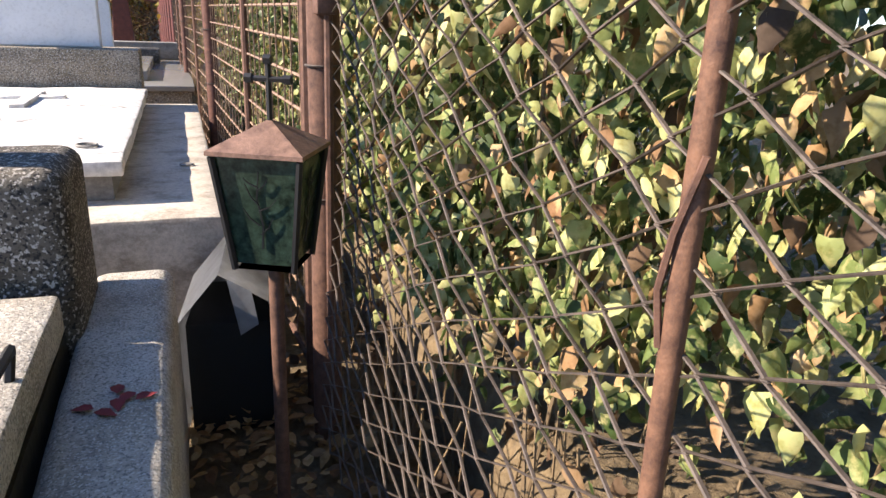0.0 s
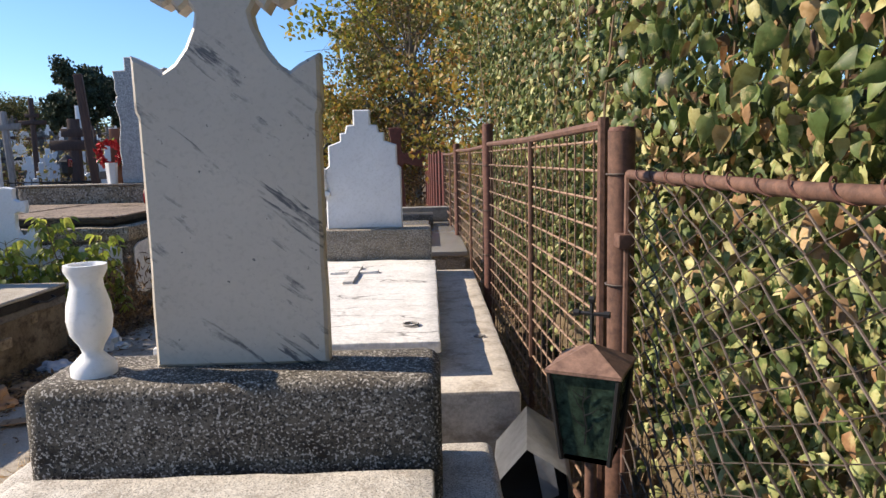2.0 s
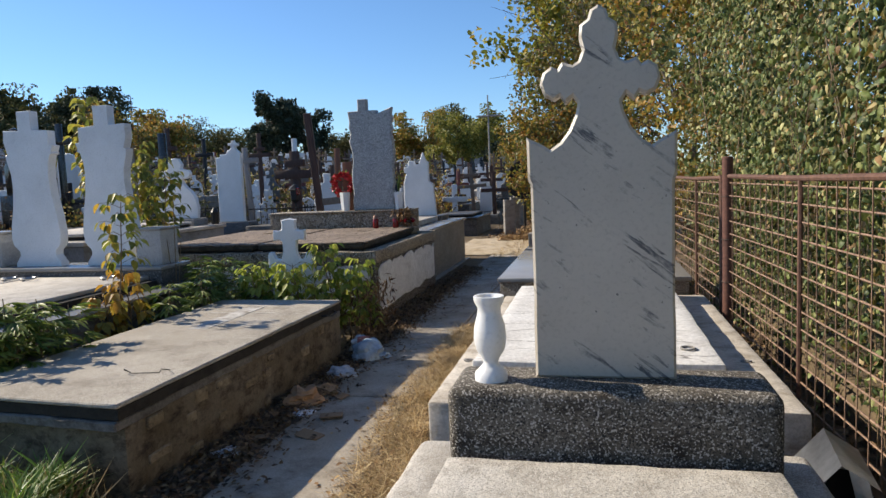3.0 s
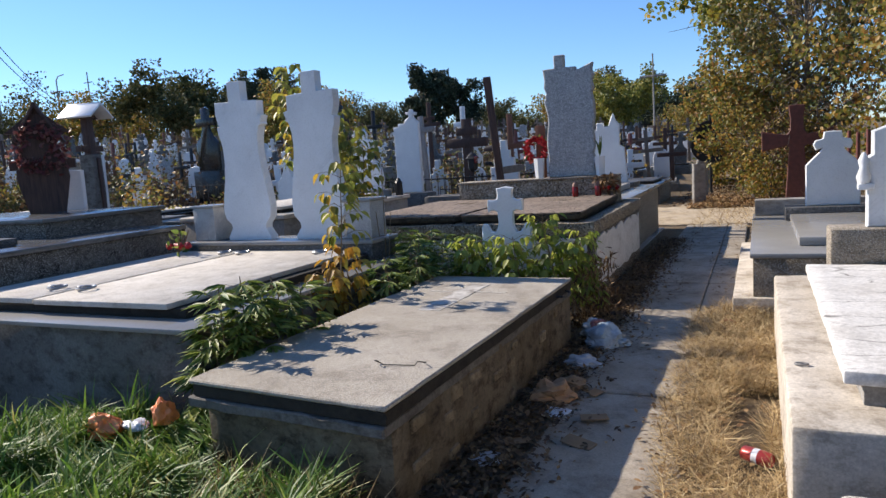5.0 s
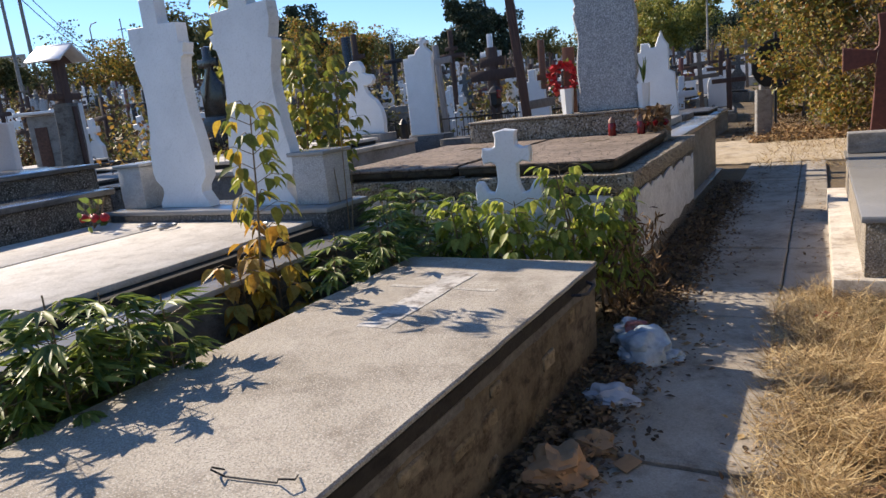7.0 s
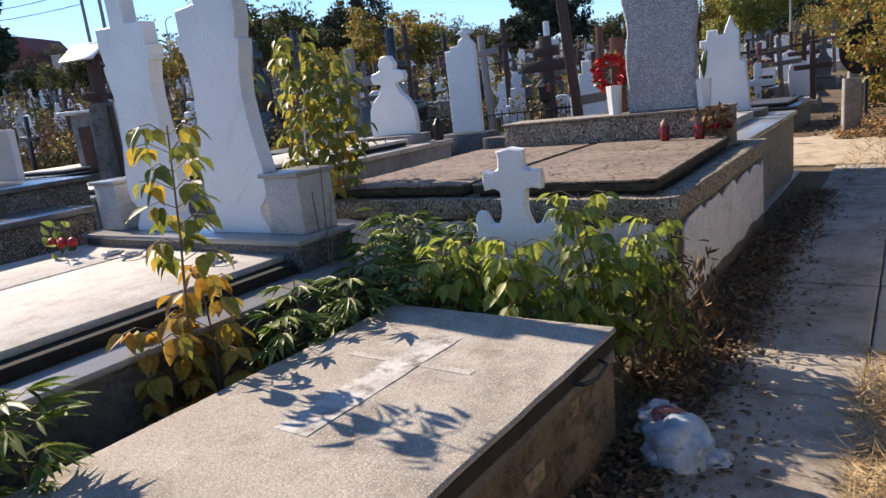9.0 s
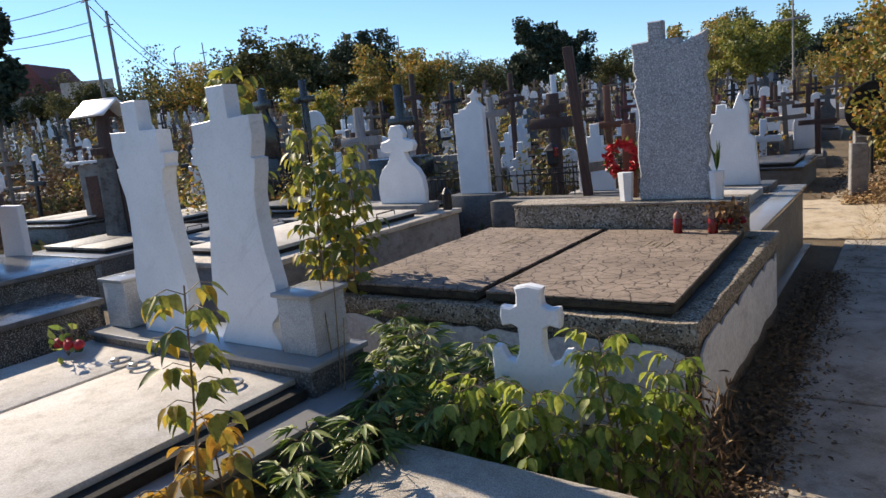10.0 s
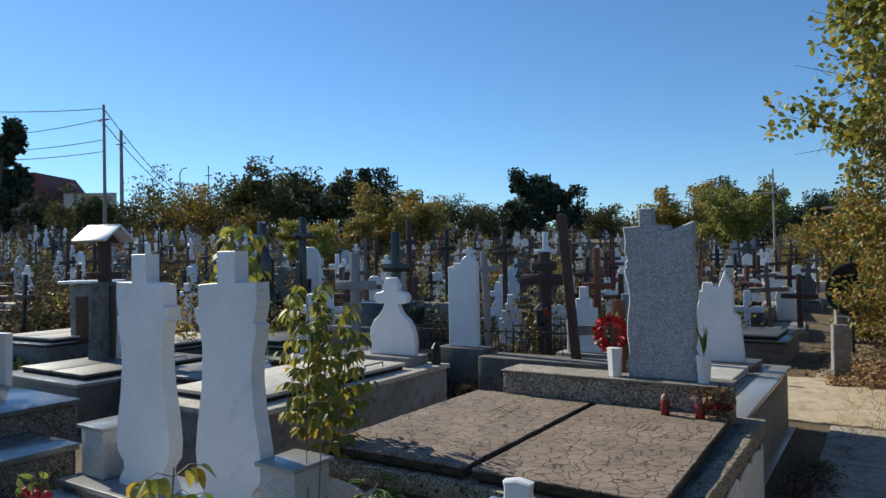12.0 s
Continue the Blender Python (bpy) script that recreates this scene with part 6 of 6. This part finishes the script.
wooden_cross(at_field(0.068, 10.4) @ pose(0, 0, 0, 0, -3, 0), 2.14, 0.5, 0.05, M_WOOD_G, "leaning grey wooden grave cross", False, "", 0.86)
blockwall = thing("block_wall", at_field(-0.015, 12.6), "low wall of grey concrete blocks round a grave", "wall")
for k in range(9):
    r, c = divmod(k, 3)
    part("block", box(-0.42 + 0.3 * c + 0.06 * (r % 2), -0.135 + 0.3 * c + 0.06 * (r % 2), -0.1, 0.1, 0.75 + 0.15 * r, 0.89 + 0.15 * r, 0.01, 1, 0.004, seed=k), M_GREY, blockwall)
part("footing", box(-0.5, 0.6, -0.09, 0.09, -0.2, 0.748, 0.01), M_DIM, blockwall)
tallpost = thing("wooden_post", pose(-5.28, 10.45, 0.0, 0, -4.5, 15), "tall dark weathered wooden cross post with one low arm", "post")
part("upright", box(-0.06, 0.06, -0.05, 0.05, -0.1, 2.62, 0.012, 2, 0.008), M_WOOD_D, tallpost)
part("arm", box(0.0, 0.42, -0.04, 0.04, 1.02, 1.14, 0.008), M_WOOD, tallpost)
plot = thing("low_wall", pose(-5.5, 10.3, 0), "low grey concrete grave kerb", "kerb")
part("kerb", box(-1.1, 1.0, -0.25, 0.25, 0, 0.72, 0.015, 2, 0.004), M_DIM, plot)
lant = thing("grave_lantern", pose(-6.0, 10.85, 0.0), "black grave lantern on a thin pole with red candle", "lantern")
part("pole", tube([(0, 0, 0), (0, 0, 1.1)], 0.014, None, 6), M_IRON, lant)
part("cage", lathe([(0.03, 1.08), (0.09, 1.13), (0.095, 1.30), (0.135, 1.31), (0.06, 1.39), (0.02, 1.41), (0.01, 1.44)], (0, 0), 6), M_IRON, lant)
part("candle", lathe([(0.02, 1.22), (0.035, 1.23), (0.035, 1.34), (0.02, 1.345)], (0.085, -0.06), 8), M_REDGLASS, lant)


def iron_fence(m, l, h, label="low black iron grave railing"):
    t = thing("iron_railing", m, label, "railing", "iron grave railings")
    part("top_bar", tube([(0, 0, h * 0.92), (l, 0, h * 0.92)], 0.012, None, 6), M_IRON, t)
    part("bottom_bar", tube([(0, 0, 0.15), (l, 0, 0.15)], 0.012, None, 6), M_IRON, t)
    k = 0
    while k * 0.12 <= l:
        part("bar", tube([(k * 0.12, 0, 0), (k * 0.12, 0, h)], 0.008, None, 5), M_IRON, t)
        k += 1


iron_fence(pose(-8.2, 10.6, gz(-8.2, 10.6) + 0.3, 0, 0, 5), 2.6, 0.75)
iron_fence(pose(-7.2, 12.0, gz(-7.2, 12.0), 0, 0, 0), 3.0, 0.8)
iron_fence(at_field(-0.03, 11.6, 8, 0.55), 1.2, 0.5)
iron_fence(at_field(0.10, 11.2, 20, 0.25), 1.9, 0.75)
iron_fence(at_field(-0.40, 14.0, 20, 0.1), 2.4, 0.7)
iron_fence(at_field(-0.34, 16.5, 20, 0.0), 2.4, 0.8)
iron_fence(pose(-7.9, 14.0, gz(-7.9, 14.0), 0, 0, -6), 3.0, 0.9)

for k, (u, dist, w, l, h, rz, two) in enumerate([(-0.30, 9.2, 1.6, 2.4, 0.62, 0, True), (-0.47, 9.8, 1.9, 2.4, 0.60, 0, True), (-0.14, 9.6, 1.5, 2.3, 0.70, 0, False), (-0.53, 12.5, 1.8, 2.4, 0.5, 4, True),
                                                (0.0, 15.5, 1.8, 2.2, 0.45, 0, False), (-0.38, 12.6, 1.8, 2.2, 0.4, -3, True), (0.46, 13.5, 1.2, 2.2, 0.45, 0, False), (0.44, 18.0, 1.2, 2.2, 0.45, 0, False), (-0.22, 12.8, 1.6, 2.2, 0.45, 0, False), (0.33, 15.5, 1.3, 2.0, 0.5, 0, False)]):
    x, y = field(u, dist)
    long_grave(x, y, rz, w, l, h, M_SLAB if k in (3, 5, 7, 9) else M_DARKSTONE, M_DARKSTONE if k % 2 else M_TERRAZZO, "low dark grave with flat lids between other graves", None, M_COPING if k % 3 == 1 else M_BLACKSTONE, "grave", two)

# roofed wooden shrine crosses
def shrine(m, h, roof_mat, label, slope=38, length=0.26, reach=0.46, flowers=False, body=False):
    t = thing("roofed_cross", m, label, "cross")
    part("upright", box(-0.08, 0.08, -0.06, 0.06, -0.2, h - 0.1, 0.01), M_WOOD_D, t)
    part("crossbar", box(-0.30, 0.30, -0.05, 0.05, h * 0.70, h * 0.70 + 0.1, 0.01), M_WOOD_D, t)
    for s in (-1, 1):
        b = box(-0.02, reach, -length, length, -0.014, 0.014, 0.003)
        bmesh.ops.rotate(b, verts=b.verts[:], matrix=Matrix.Rotation(radians(slope), 3, "Y"))
        if s < 0:
            bmesh.ops.scale(b, verts=b.verts[:], vec=(-1, 1, 1))
            bmesh.ops.reverse_faces(b, faces=b.faces[:])
        bmesh.ops.translate(b, verts=b.verts[:], vec=(0, 0, h))
        part("roof_panel", b, roof_mat, t, "sloping roof panel")
    part("gable", prism([(-reach * 0.66, h - reach * 0.62), (reach * 0.66, h - reach * 0.62), (0, h - 0.04)], -0.05, 0.05), M_WOOD_D, t)
    if body:
        part("niche", prism([(-0.22, -0.2), (0.10, -0.2), (0.09, 0.7), (0.12, h * 0.45), (0.11, h * 0.68), (-0.15, h * 0.68), (-0.16, h * 0.5), (-0.22, 0.8)], -0.12, 0.12, 0.015), M_DIM, t, "grey carved stone niche")
        part("niche_board", box(-0.05, 0.03, -0.15, -0.122, 0.1, h * 0.66, 0.006), M_WOOD_D, t, "dark wooden board")
        part("side_stone", prism([(0.16, -0.2), (0.30, -0.2), (0.27, 0.9), (0.29, h * 0.68), (0.18, h * 0.68), (0.2, 0.9)], -0.05, 0.05, 0.01), M_MARBLE_B, t, "narrow pale stone")
    if flowers:
        part("carved_board", prism([(-0.12, 0.0), (0.12, 0.0), (0.10, h * 0.35), (0.24, h * 0.66), (0.22, h * 0.74), (0.10, h * 0.88), (-0.10, h * 0.88), (-0.22, h * 0.74), (-0.24, h * 0.66), (-0.10, h * 0.35)], -0.1, -0.062), M_WOOD_D, t, "carved dark wooden board")
        n = 320
        a, rr = rnd(n, 0, 6.28), rng.normal(0.2, 0.05, n)
        P = np.column_stack([rr * np.cos(a), rnd(n, -0.2, -0.1), h * 0.79 + rr * np.sin(a)])
        ob = scatter("dried_wreath", P, dirs(n), dirs(n), rnd(n, 0.04, 0.075), 1.0, leafy("faded_flowers", [(0.0, (0.10, 0.03, 0.03)), (0.6, (0.22, 0.06, 0.06)), (1.0, (0.3, 0.16, 0.14))]), t, "faded dried flower wreath")
        tagged(ob, kind="stuff")
    return t


shrine(pose(-11.58, 7.7, gz(-11.58, 7.7), 0, 0, 107), 2.58, M_ROOFTIN, "dark wooden roofed cross with white tin roof", 36, 0.30, 0.38, False, True)
shrine(pose(-8.15, 4.42, 0.0, 0, 0, 48), 2.17, M_WOOD_D, "dark carved wooden roofed cross hung with faded flowers", 60, 0.12, 0.46, True)
headstone(pose(-8.32, 4.75, 0.0, 0, 4, 30), [(-0.08, 0), (-0.08, 1.45), (0.10, 1.45), (0.17, 0)], M_MARBLE, "plain tapered white headstone beside the wooden cross", M_TERRAZZO, 1.0, 0.05, False, "")
shed = thing("shrine_house", pose(-13.5, 8.6, gz(-13.5, 8.6), 0, 0, 40), "small stone shrine with open niche and rusty plates", "shrine")
part("body", box(-0.3, 0.3, -0.2, 0.2, -0.2, 1.5, 0.02), M_GREY, shed)
part("door", box(-0.2, 0.0, -0.22, -0.2, 0.2, 1.3, 0.004), M_RUST, shed)
part("roof", box(-0.45, 0.45, -0.32, 0.32, 1.52, 1.57, 0.01), M_ROOFTIN, shed)

redx = thing("cross", pose(-0.85, 13.3, 0, 0, 0, 0), "large ox-red wooden cross with flared arms by the fence", "cross")
part("cross_plate", prism(mirrored([(0.2, -0.1), (0.15, 0.7), (0.12, 1.1), (0.16, 1.15), (0.35, 1.1), (0.56, 1.06), (0.56, 1.42), (0.35, 1.37), (0.16, 1.34), (0.11, 1.4), (0.10, 1.6), (0.13, 1.84), (0, 1.85)]), -0.06, 0.06, 0.01), paint("ox_red", (0.14, 0.042, 0.03), 0.65, 0, 0.45), redx)
for k in range(5):
    t = thing("stone_pillar", pose(-2.58 - 0.075 * k, 14.7 + 1.6 * k, 0, 0, 2 * (k % 2), 25), "grey concrete post with flat top at a grave corner", "pillar", "row of grave posts")
    part("post", prism([(-0.13, -0.05), (0.13, -0.05), (0.125, 0.84 + 0.03 * (k % 2)), (0.11, 0.87), (-0.12, 0.88)], -0.06, 0.06, 0.012), M_GREY, t)
discp = thing("round_sign", pose(-2.5, 17.6, 0.0, 0, 0, 25), "dark round metal disc leaning on a post", "disc")
part("disc", (lambda b: (bmesh.ops.rotate(b, verts=b.verts[:], matrix=Matrix.Rotation(radians(90), 3, "X")), bmesh.ops.translate(b, verts=b.verts[:], vec=(0, 0, 1.3)), b)[2])(lathe([(0.30, -0.02), (0.5, -0.02), (0.52, 0), (0.5, 0.02), (0.30, 0.02), (0.30, -0.02)], (0, 0), 32)), M_IRON, discp)
part("post", tube([(0, 0.06, 0), (0, 0.06, 1.95)], 0.035, None, 6), M_IRON, discp)

n = 60000
uu, dd = rnd(n, -0.72, 0.40), 9.5 + 45 * rng.random(n) ** 1.4
fx, fy = field(uu, dd)
ok = (fx < -4.6) & ~((fx > -9.6) & (fy < 9.0))
fx, fy = fx[ok], fy[ok]
n = len(fx)
fz = np.array([gz(a, b) for a, b in zip(fx, fy)]) + rnd(n, 0.0, 0.3)
for nm, mt, lab, sel in (("dry_undergrowth", M_BROWNLEAF, "dead brown undergrowth between the old graves", np.arange(n) % 3 < 2), ("green_undergrowth", M_FAR, "dull green weeds between the old graves", np.arange(n) % 3 == 2)):
    m = len(fx[sel])
    tagged(scatter(nm, np.column_stack([fx[sel], fy[sel], fz[sel]]), dirs(m) + (0, 0, 0.4), dirs(m), rnd(m, 0.10, 0.24), 0.5, mt, None, "", FLAT), lab, "weeds", kind="stuff")
n = 5000
P = np.column_stack([rnd(n, -2.75, -0.7), 13.9 + 2.6 * rng.random(n) ** 1.3, np.abs(rng.normal(0, 0.05, n)) + 0.025])
tagged(scatter("autumn_leaves", P, dirs(n) * (1, 1, 0.35), np.column_stack([rnd(n, -0.5, 0.5), rnd(n, -0.5, 0.5), np.ones(n)]), rnd(n, 0.04, 0.08), 0.9, M_FALL), "orange fallen leaves drifted beside the crossing", "leaves", kind="stuff")
n = 4000
P = np.column_stack([rng.normal(-2.45, 0.35, n), rnd(n, 14.5, 30), rnd(n, 0.025, 0.06)])
tagged(scatter("track_leaves", P, dirs(n) * (1, 1, 0.35), np.column_stack([rnd(n, -0.5, 0.5), rnd(n, -0.5, 0.5), np.ones(n)]), rnd(n, 0.05, 0.1), 0.9, M_BROWNLEAF), "brown fallen leaves along the far track", "leaves", kind="stuff")

# ---- distant trees, poles and buildings ----
far_trees = [(-0.60, 70, 9.5, 5, M_FAR, 11), (-0.53, 85, 9, 6, M_FAR, 12), (-0.40, 80, 11, 8, M_FAR, 13), (-0.33, 78, 9, 7, M_TREE, 14), (-0.235, 72, 13, 5.5, M_FAR, 15), (-0.165, 75, 12, 4.5, M_FAR, 16),
             (-0.11, 60, 9, 3.0, M_CONIFER, 17), (-0.065, 40, 6.5, 2.6, M_TREE, 18), (-0.03, 85, 7, 5, M_FAR, 31), (0.03, 90, 8, 5, M_FAR, 32), (0.075, 95, 8.5, 5, M_FAR, 33), (0.118, 62, 10.5, 2.6, M_CONIFER, 19), (0.168, 64, 9, 2.5, M_CONIFER, 20),
             (0.23, 90, 7.5, 3, M_FAR, 21), (0.27, 100, 6, 6, M_FAR, 34), (0.36, 60, 8.0, 3.6, M_TREE, 22), (0.425, 48, 7.0, 3.0, M_LIME, 23), (0.44, 66, 9, 4, M_FAR, 24), (0.52, 60, 8.2, 4, M_CONIFER, 25), (0.60, 58, 7.5, 4, M_CONIFER, 26), (0.56, 34, 3.5, 2.4, M_TREE, 27),
             (-0.15, 33, 4.2, 1.7, M_TREE, 28), (-0.205, 28, 3.4, 1.2, M_ELDER, 29), (-0.655, 45, 13.5, 2.0, M_CONIFER, 30), (-0.535, 56, 6.5, 2.6, M_FAR, 37), (-0.50, 57, 5.5, 2.6, M_FAR, 38), (-0.47, 95, 10, 8, M_FAR, 35), (-0.28, 92, 10, 8, M_FAR, 36)]
for u, dist, h, c, mat, s in far_trees:
    x, y = field(u, dist)
    h *= 0.68
    lab = {M_FAR: "distant green deciduous tree", M_CONIFER: "distant dark evergreen tree", M_TREE: "autumn tree with orange-brown leaves in the field", M_LIME: "yellow-green tree beyond the graves", M_ELDER: "young yellow-green tree among the graves"}[mat]
    tree(x, y, h, c, h * 0.10, mat, 13000, h * 0.036, lab, 0.02 * h, 16, 48, seed=s, shape=FLAT)

for k in range(26):
    u, dist = -0.66 + k * 0.05, 96 + 6 * (k % 3)
    x, y = field(u, dist)
    n = 2600
    t = thing("thicket", pose(x, y, gz(x, y)), "distant low green thicket behind the graves", "bushes", "far thickets")
    P = np.column_stack([rng.normal(0, 2.6, n), rng.normal(0, 2.0, n), np.abs(rng.normal(0, 1.6, n))])
    scatter("foliage", P, dirs(n), dirs(n) + (0, 0, 0.8), rnd(n, 0.25, 0.5), 1.0, M_FAR, t, "", FLAT)

for k in range(210):
    u, dist = r2.uniform(-0.65, 0.42), r2.uniform(12, 52)
    x, y = field(u, dist)
    if x > -4.5:
        continue
    t = thing("grave_bush", pose(x, y, gz(x, y)), "small bush growing between the graves", "bush", "bushes between the graves")
    n = 380
    h = r2.uniform(0.4, 1.5)
    P = np.column_stack([rng.normal(0, 0.28, n), rng.normal(0, 0.28, n), np.abs(rng.normal(h * 0.5, h * 0.28, n))])
    scatter("foliage", P, dirs(n), dirs(n) + (0, 0, 0.8), rnd(n, 0.06, 0.12), 1.0, (M_TREE, M_TWIGGY, M_FAR, M_BROWNLEAF, M_BROWNLEAF, M_BROWNLEAF, M_FAR)[k % 7], t)


def pole(u, dist, h, r, label, lamp_arm=False):
    t = thing("utility_pole", at_field(u, dist), label, "pole")
    part("shaft", tube([(0, 0, -0.3), (0, 0, h)], r, None, 8, 0.65), M_POLE, t)
    part("crossarm", tube([(-0.7, 0, h - 1.2), (0.7, 0, h - 1.2)], 0.06, None, 5), M_POLE, t)
    if lamp_arm:
        part("lamp_arm", tube([(0, 0, h), (0.4, 0, h + 0.4), (1.3, 0, h + 0.5)], 0.06, None, 5), M_POLE, t)


pole(-0.496, 52, 10.6, 0.15, "tall concrete utility pole with wires")
pole(-0.471, 60, 10.2, 0.2, "twin concrete utility pole with crossarm")
pole(-0.385, 80, 9.0, 0.10, "distant street lamp on a thin pole", True)
pole(-0.343, 85, 10.5, 0.10, "distant thin utility pole")
pole(-0.065, 75, 7.6, 0.08, "distant thin utility pole")
pole(0.487, 34, 5.2, 0.06, "thin grey concrete pole")
pole(0.598, 22, 4.4, 0.06, "thin dark pole by the thicket")


def cable(a, b, sag, label):
    t = thing("overhead_cable", pose(*a), label, "cable")
    pts = []
    for k in range(11):
        s = k / 10
        pts.append(tuple((b[i] - a[i]) * s - (sag * 4 * s * (1 - s) if i == 2 else 0) for i in range(3)))
    part("wire", tube(pts, 0.035, None, 4), M_IRON, t)


px, py = field(-0.496, 52)
pz = gz(px, py)
lx, ly = field(-0.85, 45)
qx, qy = field(-0.385, 80)
for h0, h1, sag in ((10.3, 9.3, 0.4), (9.5, 7.2, 0.7), (7.9, 6.4, 0.6), (7.0, 5.8, 0.5)):
    cable((px, py, pz + h0), (lx, ly, pz + h1), sag, "thin black overhead cable")
for h0, h1, sag in ((10.3, 6.5, 0.6), (9.2, 6.0, 0.6)):
    cable((px, py, pz + h0), (qx, qy, gz(qx, qy) + h1), sag, "thin black overhead cable")

hx, hy = field(-0.61, 72)
house = thing("house", pose(hx, hy, gz(hx, hy) + 0.6, 0, 0, 30), "distant pale house with a dull red roof", "house")
part("wall", box(-5, 5, -3, 3, -2, 4.2), M_PALE, house)
for k in range(4):
    part("window", box(-4.2 + 2.4 * k, -3.2 + 2.4 * k, -3.04, -2.98, 1.4, 2.9, 0.02), M_IRON, house)
part("roof", prism([(-5.5, 4.2), (5.5, 4.2), (3.2, 7.2), (-3.2, 7.2)], -3.4, 3.4), paint("roof_red", (0.22, 0.07, 0.06), 0.8), house)
wx, wy = field(-0.53, 62)
wall_far = thing("boundary_wall", pose(wx, wy, gz(wx, wy), 0, 0, 33), "long pale concrete panel wall at the far edge", "wall")
for k in range(3):
    part("panel", box(-1.6 + 1.6 * k, -0.06 + 1.6 * k, -0.1, 0.1, -0.5, 4.9), M_PALE, wall_far)
